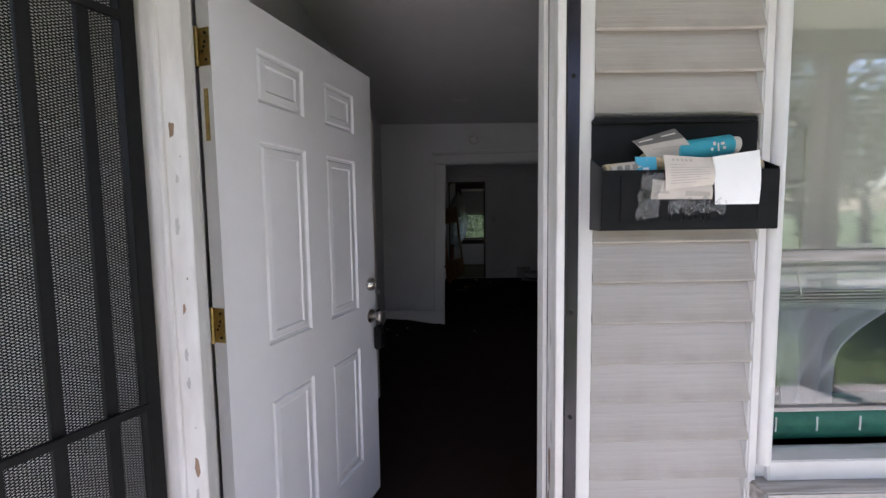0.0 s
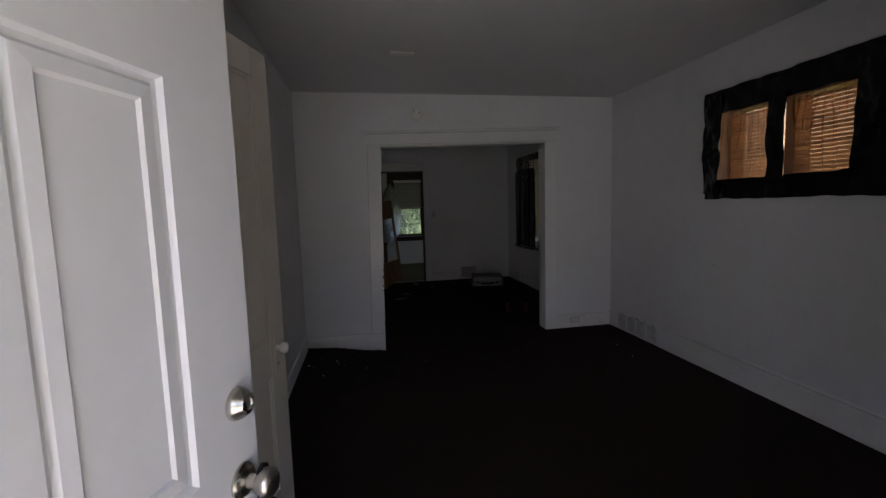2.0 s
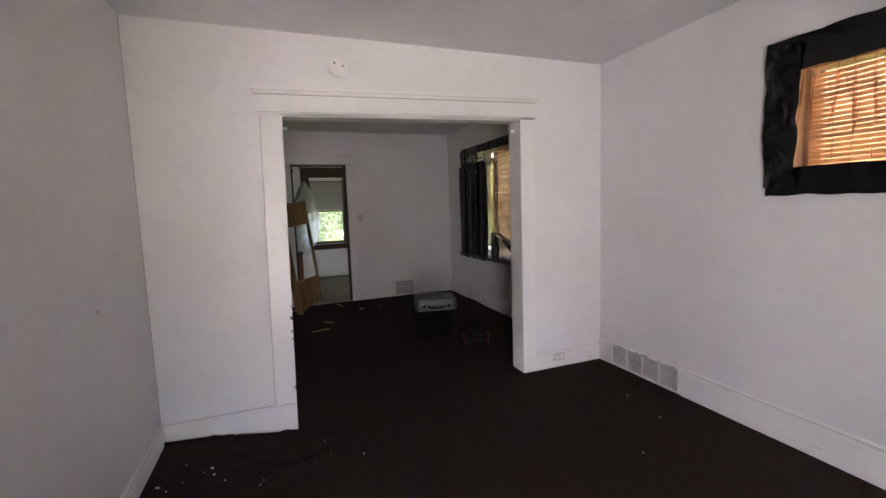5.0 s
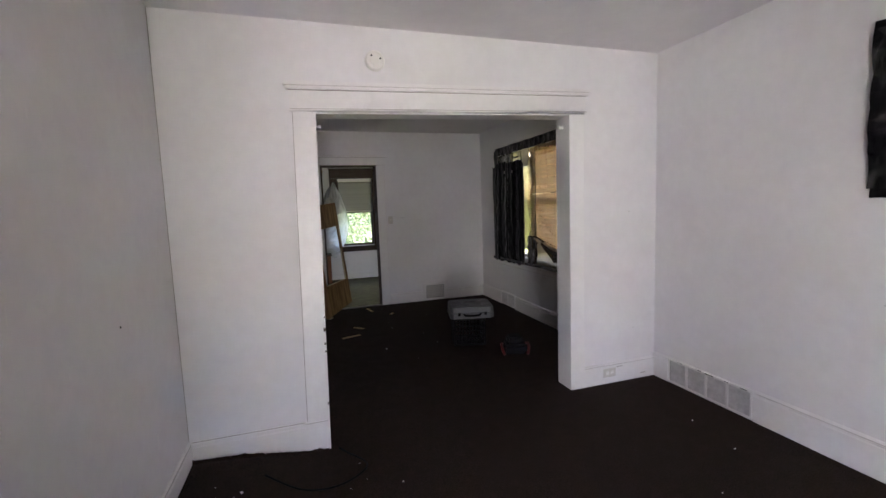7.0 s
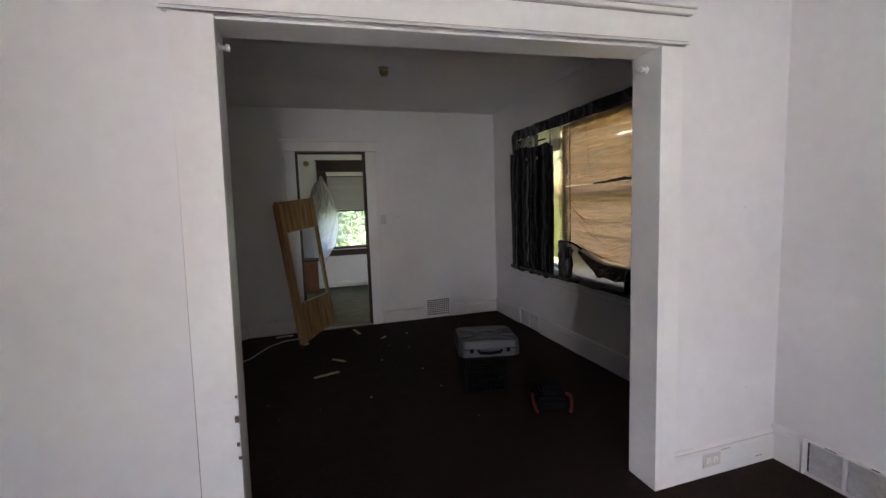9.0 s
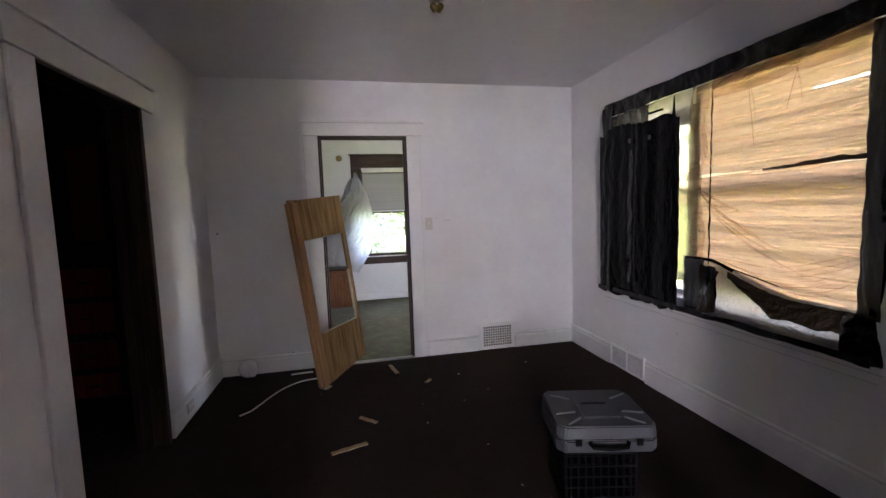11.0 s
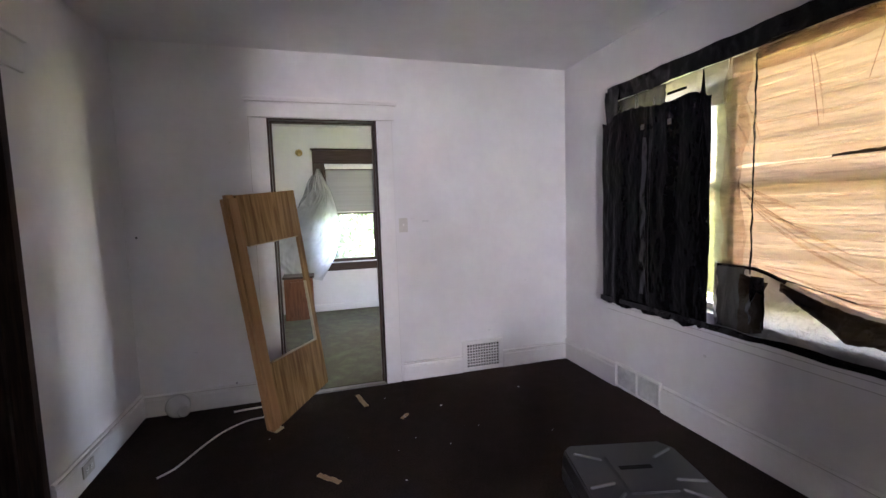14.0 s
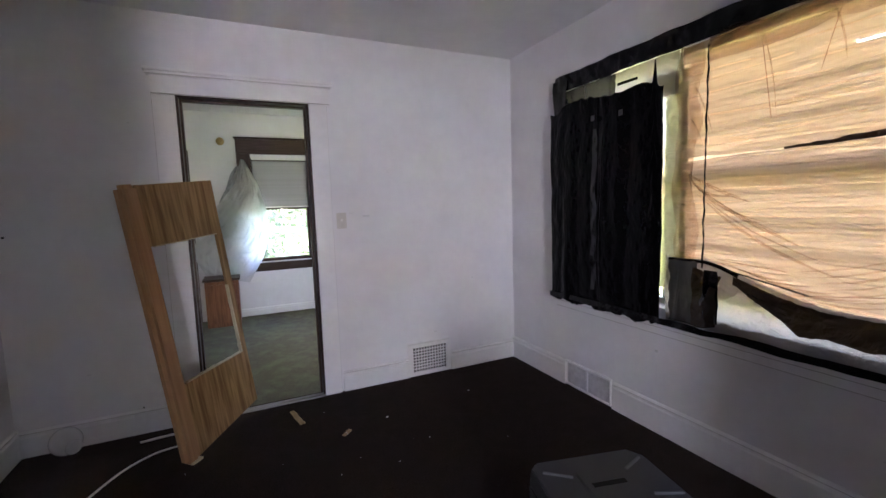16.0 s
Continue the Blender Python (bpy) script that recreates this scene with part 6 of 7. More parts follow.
strip_sheet("far_strip", 8.93, 9.055, 1.88, 2.2, XR - 0.020, CRINKLE, "", 0.014, 5.5, 8, 14, 1.0, cov2)

cur = thing("black_curtain", pose(0, 0, 0), "black plastic sheet hung like a curtain over half the window", "curtain")
bm = bmesh.new()


def hang(u, v):
    y = 8.14 + u * 0.915
    top = 2.00 + 0.018 * math.cos(u * 9) - 0.03 * math.exp(-((u - 0.93) / 0.06) ** 2) - 0.07 * math.exp(-(u / 0.10) ** 2) + 0.14 * math.exp(-((u - 0.06) / 0.012) ** 2) + 0.012 * noise.noise((u * 22, 0, 8))
    bot = 0.652 - 0.022 * noise.noise((u * 9, 0, 4)) - 0.012 * noise.noise((u * 31, 0, 9)) + 0.03 * max(0, 0.25 - u)
    z = bot + v * (top - bot)
    amp = 0.55 + 0.45 * (1 - v)
    fold = 0.026 * noise.noise((u * 5.5 + 0.3 * v, v * 0.6, 6)) + 0.010 * noise.noise((u * 14, v * 1.2, 2)) + 0.004 * math.sin(u * 41 + 1.6 * v + 2 * noise.noise((u * 3, v * 2, 5))) - 0.026 * math.exp(-((u - 0.50 - 0.02 * math.sin(v * 5)) / 0.03) ** 2)
    return (XR - 0.064 - 0.6 * amp * fold - 0.004 * noise.noise((u * 16, v * 14, 1)) - 0.002 * noise.noise((u * 45, v * 40, 7)), y + 0.008 * noise.noise((v * 6, u, 2)), z)


sheet(bm, 220, 110, hang, 0.0015)
part("sheet", bm, BLACKFILM, cur, smooth=True)
for yy, zz in ((8.40, 1.86), (8.62, 1.87)):
    part("tape_patch", boxes((XR - 0.088, XR - 0.086, yy - 0.014, yy + 0.014, zz - 0.016, zz + 0.016)), DARKINK, cur)
strip_sheet("grey_backing", 8.52, 9.0, 1.90, 2.12, XR + 0.004, STRIPFILM, "", 0.0, 7.5, 40, 8, 0.8, cur)
strip_sheet("white_backing", 8.10, 8.53, 1.90, 2.12, XR + 0.006, HAZEFILM, "", 0.0, 7.0, 30, 8, 0.8, cur)
# shinier strip added where the curtain's glint falls
strip_sheet("glossy_fold", 8.585, 8.620, 0.78, 1.80, XR - 0.088, GLOSSBLACK, "", 0.02, 21.5, 12, 90, 0.9, cur)
part("loose_strip", boxes((XR - 0.03, XR - 0.022, 8.34, 8.48, 2.035, 2.050)), BLACKFILM, cur)


def bifold_panel():
    """Broken folding-door leaf leaning in the doorway."""
    a = Vector((0.105, 9.135, 1.509))   # upper corner beside the edge post
    f = Vector((0.273, 9.178, 0.010))   # its foot
    t = thing("folding_door_panel", pose(0, 0, 0), "oak-print folding door panel with a cut-out, leaning broken against the doorway", "door panel")
    up = (a - f).normalized()
    side = Vector((0.320, 0.341, 0.034))
    side = (side - up * side.dot(up)).normalized()
    out = side.cross(up).normalized()
    m = Matrix((side, out, up)).transposed().to_4x4()
    m.translation = f
    t.matrix_world = m
    L, W, T = (a - f).length, 0.470, 0.030
    holes = (0.012, W - 0.035, 0.421, 1.188)
    part("edge_stile", boxes((-0.096, 0.0, -T / 2 - 0.008, T / 2 + 0.034, 0, L), bevel=0.022), OAKEDGE, t, "rounded oak-print edge post")
    bm = bmesh.new()
    for v_ in bx(bm, 0.0005, W, -T / 2, T / 2, 0.0, holes[2]):
        if v_.co.z < 0.1 and v_.co.x > 0.1:
            v_.co.z += 0.075
    part("lower_panel", bm, OAKPRINT, t, "oak-print panel with a snapped lower corner")
    part("upper_panel", boxes((0.0005, W, -T / 2, T / 2, holes[3], L - 0.005), bevel=0.002), OAKPRINT, t)
    part("side_rail", boxes((0.0005, 0.012, -T / 2, T / 2, holes[2], holes[3])), OAKPRINT, t)
    bm = bmesh.new()
    vs = bx(bm, W - 0.032, W, -T / 2, T / 2, holes[2], holes[3])
    part("side_rail", bm, OAKPRINT, t)
    bm = bmesh.new()
    for k in range(15):
        z = holes[2] + (holes[3] - holes[2]) * k / 26
        d = 0.006 + 0.006 * noise.noise((k * 1.3, 2, 0))
        bx(bm, W - 0.032 - d, W - 0.0322, -T / 2 + 0.004, T / 2 - 0.004, z, z + 0.03)
        bx(bm, 0.0122, 0.012 + d * 0.7, -T / 2 + 0.004, T / 2 - 0.004, z, z + 0.03)
    for k in range(14):
        x = 0.04 + (W - 0.08) * k / 14
        d = 0.006 + 0.007 * noise.noise((k * 1.7, 9, 0))
        bx(bm, x, x + 0.03, -T / 2 + 0.004, T / 2 - 0.004, holes[2] + 0.0002, holes[2] + d)
        bx(bm, x, x + 0.03, -T / 2 + 0.004, T / 2 - 0.004, holes[3] - d, holes[3] - 0.0002)
    part("torn_edge", bm, RAWBOARD, t, "torn chipboard edge of the cut-out")
    part("foot_block", boxes((-0.07, -0.004, -T / 2 - 0.004, T / 2 + 0.03, -0.010, 0.0)), RAWBOARD, t)


bifold_panel()


def globe_lamp():
    t = thing("glass_globe", pose(-0.415, 9.565, 0.002), "round frosted glass lamp globe lying on the carpet", "lamp shade")
    bm = bmesh.new()
    bmesh.ops.create_uvsphere(bm, u_segments=32, v_segments=20, radius=0.078, matrix=Matrix.Translation((0, 0, 0.078)))
    part("globe", bm, GLOBE, t, smooth=True)
    bm = bmesh.new()
    lathe(bm, [(0.036, 0.0), (0.040, 0.004), (0.040, 0.012), (0.036, 0.016)], 24, pose(0.045, -0.050, 0.06, 90, 0, 40))
    part("neck_ring", bm, GLOBE, t, smooth=True)


globe_lamp()


def crate():
    t = thing("milk_crate", pose(1.615, 7.505, 0.004, 0, 0, -13), "black plastic milk crate standing on the carpet", "crate")
    w, d, h, k = 0.165, 0.165, 0.285, 0.012
    for sx in (-1, 1):
        for sy in (-1, 1):
            bm = boxes((sx * w - (k if sx > 0 else 0), sx * w + (0 if sx > 0 else k), sy * d - (k if sy > 0 else 0), sy * d + (0 if sy > 0 else k), 0, h), bevel=0.003)
            part("corner_post", bm, CRATEBLACK, t)
    part("base", boxes((-w + k, w - k, -d + k, d - k, 0, 0.01)), CRATEBLACK, t)
    for side in range(4):
        bm = bmesh.new()
        rows = [0.0, 0.055, 0.105, 0.155, 0.205, 0.265]
        for z in rows:
            bx(bm, -w + k, w - k, -d, -d + 0.007, z, z + (0.02 if z in (0.0, 0.265) else 0.009))
        for x in range(-4, 5):
            xx = x * 0.034
            bx(bm, xx - 0.004, xx + 0.004, -d + 0.001, -d + 0.006, 0.02, h - 0.02)
        bmesh.ops.rotate(bm, verts=bm.verts, cent=(0, 0, 0), matrix=Matrix.Rotation(side * math.pi / 2, 3, "Z"))
        part("lattice_side", bm, CRATEBLACK, t)


crate()


def tool_case():
    t = thing("tool_case", pose(1.640, 7.490, 0.291, 0, 0, -13.5), "grey plastic tool case with black handle, on top of the crate", "tool case")
    w, d = 0.228, 0.180

    def shell(z0, z1, inset):
        bm = bmesh.new()
        c = 0.035
        r = d + 0.042
        prof = [(-w + c, -d), (w - c, -d), (w, -d + c), (w - 0.004, r - 0.055), (w - 0.045, r), (-w + c, r), (-w + 0.002, r - c), (-w, -d + c)]
        lo = [bm.verts.new((x, y, z0)) for x, y in prof]
        hi = [bm.verts.new((x * (1 - inset), y * (1 - inset), z1)) for x, y in prof]
        for k in range(8):
            bm.faces.new((lo[k], lo[(k + 1) % 8], hi[(k + 1) % 8], hi[k]))
        bm.faces.new(list(reversed(lo))), bm.faces.new(hi)
        bmesh.ops.bevel(bm, geom=list(bm.edges), offset=0.006, segments=2, affect="EDGES")
        return bm
    part("lower_shell", shell(0.0, 0.058, 0.0), CASEGREY, t, smooth=True)
    lid = part("lid", shell(0.0605, 0.120, 0.03), CASEGREY, t, smooth=True)
    z = 0.1205
    part("lid_plateau", boxes((-0.085, 0.085, -0.10, 0.12, z - 0.002, z + 0.006), bevel=0.005), CASEGREY, lid)
    for (xa, ya), (xb, yb) in (((-0.205, -0.055), (-0.11, -0.035)), ((0.205, -0.055), (0.11, -0.035)), ((-0.17, -0.155), (-0.10, -0.09)), ((0.17, -0.155), (0.10, -0.09)), ((-0.19, 0.15), (-0.10, 0.10)), ((0.19, 0.15), (0.10, 0.10))):
        bm = bmesh.new()
        ln = math.hypot(xb - xa, yb - ya)
        bx(bm, 0, ln, -0.006, 0.006, -0.002, 0.007, 0.003)
        bmesh.ops.transform(bm, matrix=pose(xa, ya, z, 0, 0, math.degrees(math.atan2(yb - ya, xb - xa))), verts=bm.verts)
        part("moulded_rib", bm, CASERIB, lid, "moulded rib, its highlight put into a paler grey")
    bm = bmesh.new()
    tube(bm, [(-0.085, -d - 0.002, 0.050), (-0.075, -d - 0.022, 0.040), (0, -d - 0.030, 0.036), (0.075, -d - 0.022, 0.040), (0.085, -d - 0.002, 0.050)], 0.010, 10)
    part("handle", bm, CRATEBLACK, t, "black plastic carry handle", True)
    for x in (-0.135, 0.135):
        part("latch", boxes((x - 0.014, x + 0.014, -d - 0.007, -d - 0.0002, 0.035, 0.066), bevel=0.002), CRATEBLACK, t)
    part("badge", boxes((-0.06, 0.06, 0.03, 0.05, z + 0.0062, z + 0.008)), BLACKMETAL, lid)


tool_case()


def red_handled_tool(at):
    t = thing("power_tool", at, "black power tool with two red grips lying on the carpet", "power tool")
    for s in (-1, 1):
        bm = bmesh.new()
        tube(bm, [(s * 0.115, 0.05, 0.085), (s * 0.128, 0.015, 0.095), (s * 0.130, -0.025, 0.075), (s * 0.120, -0.055, 0.040), (s * 0.108, -0.07, 0.012)], 0.012, 8)
        part("grip", bm, REDPLASTIC, t, "red plastic grip", True)
    bm = bmesh.new()
    bx(bm, -0.112, 0.112, -0.05, 0.16, 0.0, 0.10, 0.025)
    bx(bm, -0.075, 0.075, -0.02, 0.13, 0.10, 0.165, 0.02)
    bx(bm, -0.05, 0.05, 0.16, 0.26, 0.0, 0.06, 0.02)
    part("body", bm, CRATEBLACK, t, smooth=True)


red_handled_tool(pose(1.885, 6.95, 0.006, 0, 0, -18))


def ceiling_socket(at):
    t = thing("ceiling_lamp_holder", at, "bare brass ceiling lamp holder with no bulb", "lamp holder")
    bm = bmesh.new()
    lathe(bm, [(0.046, 0.0), (0.044, 0.008), (0.034, 0.016), (0.016, 0.020)], 28, pose(0, 0, 0, 180, 0, 0))
    part("canopy", bm, NICKEL, t, smooth=True)
    for s in (-1, 1):
        bm = bmesh.new()
        lathe(bm, [(0.010, 0.0), (0.018, 0.008), (0.019, 0.045), (0.016, 0.047)], 16, pose(s * 0.03, 0, -0.024, 180, s * 35, 0))
        part("socket", bm, BRASS, t, smooth=True)


ceiling_socket(pose(1.05, 8.11, H))


def mark(name, at, w, h, label, material=VENTGREY):
    bm = bmesh.new()
    n = 10
    lo = [bm.verts.new((-w / 2 + w * k / n, -0.0012, -h / 2 * (0.4 + 0.6 * abs(noise.noise((k * 1.9, w, 0)))))) for k in range(n + 1)]
    hi = [bm.verts.new((-w / 2 + w * k / n, -0.0012, h / 2 * (0.4 + 0.6 * abs(noise.noise((k * 2.3, h, 4)))))) for k in range(n + 1)]
    for k in range(n):
        bm.faces.new((lo[k], lo[k + 1], hi[k + 1], hi[k]))
    return whole(name, bm, material, label, "wall mark", "scuffs on the walls", at=at)


mark("wall_scuff", pose(1.42, YB, 1.297), 0.055, 0.02, "grey scuff where a fitting was torn off")
mark("wall_scuff", pose(1.31, YB, 1.322), 0.03, 0.008, "short dark scratch on the wall")
mark("wall_scuff", pose(-0.60, YB, 1.255), 0.012, 0.022, "small dark nail hole in the wall", VENTDARK)
mark("wall_scuff", pose(-0.05, YB, 0.16), 0.008, 0.02, "small dark nail hole in the wall", VENTDARK)
mark("wall_scuff", pose(XR, 4.62, 0.88, 0, 0, -90), 0.04, 0.012, "grey scuff on the side wall")
mark("wall_scuff", pose(XL, 5.1, 0.62, 0, 0, 90), 0.015, 0.14, "pale vertical scratch on the wall", TRIM)
mark("wall_scuff", pose(XL, 5.35, 1.0, 0, 0, 90), 0.012, 0.018, "small dark nail hole in the wall", VENTDARK)
mark("wall_scuff", pose(XL, 4.9, 1.75, 0, 0, 90), 0.008, 0.07, "pale vertical scratch on the wall", TRIM)

for y, z, w, h in ((5.30, 0.192, 0.05, 0.010), (5.42, 0.195, 0.03, 0.008), (5.55, 0.193, 0.07, 0.012), (5.63, 0.196, 0.03, 0.010), (5.80, 0.193, 0.05, 0.008)):
    mark("paint_chip", pose(XR - 0.0255, y, z - 0.004, 0, 0, -90), w, h, "dark chip in the painted rim of the air register", VENTDARK)
for y, z, w, h in ((4.95, 0.178, 0.16, 0.006), (4.55, 0.178, 0.20, 0.006), (4.15, 0.180, 0.10, 0.006), (4.40, 0.06, 0.05, 0.014), (3.7, 0.178, 0.14, 0.006)):
    mark("paint_chip", pose(XR - 0.0195, y, z, 0, 0, -90), w, h, "dark chip along the moulded edge of the baseboard", VENTGREY)
for x, z, w, h in ((0.118, 0.70, 0.014, 0.05), (0.116, 0.61, 0.010, 0.03), (0.119, 0.56, 0.012, 0.025), (0.121, 0.78, 0.008, 0.02), (0.112, 0.22, 0.008, 0.04)):
    mark("paint_chip", pose(x, YP - 0.0245, z), w, h, "bare dark wood where paint flaked off the casing edge", BARK)
for x, y, z, w, h in ((2.35, YP - 0.0205, 0.125, 0.06, 0.008), (2.58, YP - 0.0205, 0.04, 0.05, 0.010), (2.5, YP, 0.42, 0.02, 0.012), (2.45, YP, 1.35, 0.014, 0.02)):
    mark("wall_scuff", pose(x, y, z), w, h, "faint grey scuff on the painted partition", GRIME if w > 0.04 else VENTGREY)
for y, z, w, h in ((5.22, 0.58, 0.010, 0.16), (5.20, 0.40, 0.012, 0.22), (5.62, 0.36, 0.02, 0.16), (4.70, 1.2, 0.006, 0.10), (4.3, 0.55, 0.010, 0.12)):
    mark("wall_scuff", pose(XL, y, z, 0, 0, 90), w, h, "pale vertical scratch on the wall", TRIM)
for y, z, w, h in ((6.6, 0.5, 0.03, 0.02), (7.2, 0.35, 0.05, 0.008), (8.2, 0.48, 0.02, 0.03), (9.2, 0.9, 0.012, 0.016), (6.9, 1.5, 0.016, 0.016)):
    mark("wall_scuff", pose(XR, y, z, 0, 0, -90), w, h, "small grey scuff on the side wall", VENTGREY)
for x, z, w, h in ((1.95, 0.34, 0.03, 0.010), (2.3, 0.75, 0.012, 0.014), (-0.3, 0.42, 0.02, 0.012), (1.6, 1.62, 0.01, 0.012), (0.02, 1.9, 0.012, 0.012)):
    mark("wall_scuff", pose(x, YB, z), w, h, "small grey scuff on the back wall", VENTGREY)

# ---- side hall, unlit ----
cab = thing("built_in_cabinet", pose(-1.50, 9.42, 0), "dark red wooden built-in cabinet with drawers in the unlit hall", "cabinet")
part("body", boxes((-0.22, 0.22, 0.0, 0.08, -0.02, 2.1)), DARKWOOD, cab)
for z0, z1 in ((0.03, 0.21), (0.26, 0.47), (0.54, 0.77), (0.82, 1.04)):
    dr = part("drawer", boxes((-0.17, 0.19, -0.018, -0.0005, z0, z1), bevel=0.004), REDWOOD, cab)
    part("pull", boxes((-0.03, 0.05, -0.03, -0.018, (z0 + z1) / 2 - 0.008, (z0 + z1) / 2 + 0.008), bevel=0.003), BLACKMETAL, dr)
part("cupboard_door", boxes((-0.02, 0.19, -0.018, -0.0005, 1.25, 1.96), bevel=0.004), REDWOOD, cab)

def toilet(at):
    t = thing("toilet", at, "white porcelain toilet with raised lid in the unlit hall", "toilet")
    bm = bmesh.new()
    lathe(bm, [(0.13, 0.0), (0.125, 0.03), (0.10, 0.10), (0.105, 0.18), (0.16, 0.30), (0.185, 0.37), (0.185, 0.395), (0.15, 0.395), (0.13, 0.33), (0.06, 0.26)], 28)
    bmesh.ops.scale(bm, vec=(1.0, 1.28, 1.0), verts=bm.verts)
    part("bowl", bm, PORCELAIN, t, smooth=True)
    part("cistern", boxes((-0.22, 0.22, 0.20, 0.37, 0.38, 0.74), bevel=0.02), PORCELAIN, t)
    part("cistern_lid", boxes((-0.235, 0.235, 0.185, 0.38, 0.741, 0.775), bevel=0.01), PORCELAIN, t)
    bm = bmesh.new()
    lathe(bm, [(0.185, 0.0), (0.190, 0.008), (0.185, 0.018), (0.10, 0.022)], 30)
    bmesh.ops.scale(bm, vec=(1.0, 1.15, 1.0), verts=bm.verts)
    bmesh.ops.transform(bm, matrix=pose(0, 0.165, 0.62, 80, 0, 0), verts=bm.verts)
    part("lid", bm, PORCELAIN, t, smooth=True)
    bm = bmesh.new()
    tube(bm, [(0.17, 0.195, 0.69), (0.17, 0.175, 0.69), (0.14, 0.172, 0.688), (0.10, 0.172, 0.682)], 0.007, 8)
    part("flush_lever", bm, NICKEL, t, smooth=True)


toilet(pose(-2.18, 9.10, -0.004, 0, 0, 0))

# ---- back room ----
def back_window():
    x0, x1, z0, z1 = BWIN
    t = tagged(new("window_4"), "dark-framed sash window with a half-lowered white blind", "window", kind="structure")
    y = YE
    part("casing", boxes((x0 - 0.17, x0 - 0.001, y - 0.025, y - 0.0005, z0 - 0.06, z1 + 0.04), bevel=0.003), DARKTRIM, t)
    part("casing", boxes((x1 + 0.001, x1 + 0.14, y - 0.025, y - 0.0005, z0 - 0.06, z1 + 0.04), bevel=0.003), DARKTRIM, t)
    part("head_casing", boxes((x0 - 0.17, x1 + 0.14, y - 0.03, y - 0.0005, z1 + 0.042, z1 + 0.26), (x0 - 0.19, x1 + 0.16, y - 0.05, y - 0.0005, z1 + 0.24, z1 + 0.262), bevel=0.003), DARKTRIMLONG, t)
    part("window_sill", boxes((x0 - 0.19, x1 + 0.17, y - 0.06, y + 0.05, z0 - 0.045, z0 - 0.012), (x0 - 0.17, x1 + 0.15, y - 0.02, y - 0.0005, z0 - 0.13, z0 - 0.045), bevel=0.004), DARKTRIMLONG, t)
    part("sash", boxes((x0, x0 + 0.04, y + 0.03, y + 0.09, z0 - 0.01, z1), (x1 - 0.04, x1, y + 0.03, y + 0.09, z0 - 0.01, z1), (x0 + 0.04, x1 - 0.04, y + 0.03, y + 0.09, z1 - 0.04, z1), (x0 + 0.04, x1 - 0.04, y + 0.03, y + 0.09, z0 - 0.01, z0 + 0.045), (x0 + 0.04, x1 - 0.04, y + 0.03, y + 0.09, 1.375, 1.405)), DARKTRIM, t)
    part("pane", boxes((x0 + 0.04, x1 - 0.04, y + 0.06, y + 0.064, z0 + 0.045, 1.375)), HAZEPANE, t).visible_shadow = False
    part("pane", boxes((x0 + 0.04, x1 - 0.04, y + 0.075, y + 0.079, 1.405, z1 - 0.04)), DIMGLASS, t).visible_shadow = False
    b = thing("window_blind", pose(0, 0, 0), "white mini blind lowered to the middle of the window", "blind")
    part("head_rail", boxes((x0 + 0.01, x1 - 0.01, y + 0.002, y + 0.028, z1 - 0.03, z1), bevel=0.002), WHITEPLASTIC, b)
    bm = bmesh.new()
    sheet(bm, 2, 2, lambda u, v: (x0 + 0.012 + u * (x1 - x0 - 0.024), y + 0.011 + 0.008 * v, 0.024 * (v - 0.5)))
    me = mesh_of("slat", bm, ROOMSLAT)
    for k in range(32):
        ob = new("slat", me)
        ob.location.z = 1.42 + k * 0.0195
        ob.parent = b
    part("bottom_rail", boxes((x0 + 0.012, x1 - 0.012, y + 0.003, y + 0.027, 1.40, 1.415), bevel=0.002), WHITEPLASTIC, b)


back_window()
# never in view: added as a source for the back room's light
sash_window("added_side_window", (10.55, 11.65, 0.75, 2.15), 3.475, "unseen sash window added to light the back room", rails=(1.45,))
pl = thing("plastic_drape", pose(0.60, YE - 0.12, 0.42), "loose white plastic sheet hanging beside the back window", "plastic sheet")
bm = bmesh.new()


def drape_back(u, v):
    lo = (0.10, -0.04, 0.05, 0.28, 0.52, 0.60)
    hi = (0.60, 0.80, 0.89, 0.87, 0.79, 0.64)
    k = min(int(v * 5), 4)
    s = v * 5 - k
    left, right = lo[k] + (lo[k + 1] - lo[k]) * s, hi[k] + (hi[k + 1] - hi[k]) * s
    x = left + u * (right - left)
    return (x - 0.60, 0.025 * math.sin(u * 5 + v * 3) + 0.018 * math.sin(u * 3 - v * 11) + 0.045 * abs(noise.noise((u * 4 + v * 3, v * 6, 3))) + 0.03 * abs(noise.noise((u * 11 - v * 7, v * 9, 8))) - 0.06 * u * (1 - v), 0.10 * (1 - u) * (1 - v) + v * 1.62)


sheet(bm, 60, 90, drape_back)
part("sheet", bm, WHITEFILM, pl, smooth=True)
bm = bmesh.new()
sheet(bm, 24, 40, lambda u, v: (-0.42 + 0.36 * v ** 1.6 + 0.03 * noise.noise((v * 5, 0, 3)) + u * 0.36 * (1 - 0.88 * v ** 1.8), 0.075 + 0.03 * noise.noise((u * 4, v * 5, 2)) + 0.016 * abs(noise.noise((u * 9, v * 8, 6))), 0.52 + v * 1.02 - 0.08 * u * (1 - v)))
part("back_fold", bm, CLEARFILM, pl, "thin translucent fold of the sheet", True)
rod = thing("curtain_rod_bracket", pose(0.375, YE, 2.28), "brass curtain rod bracket on the wall", "bracket")
bm = bmesh.new()
lathe(bm, [(0.05, 0.0), (0.05, 0.012), (0.03, 0.02), (0.02, 0.05), (0.035, 0.06), (0.03, 0.075), (0.01, 0.08)], 20, pose(0, 0, 0, 90, 0, 0))
part("rosette", bm, BRASS, rod, smooth=True)
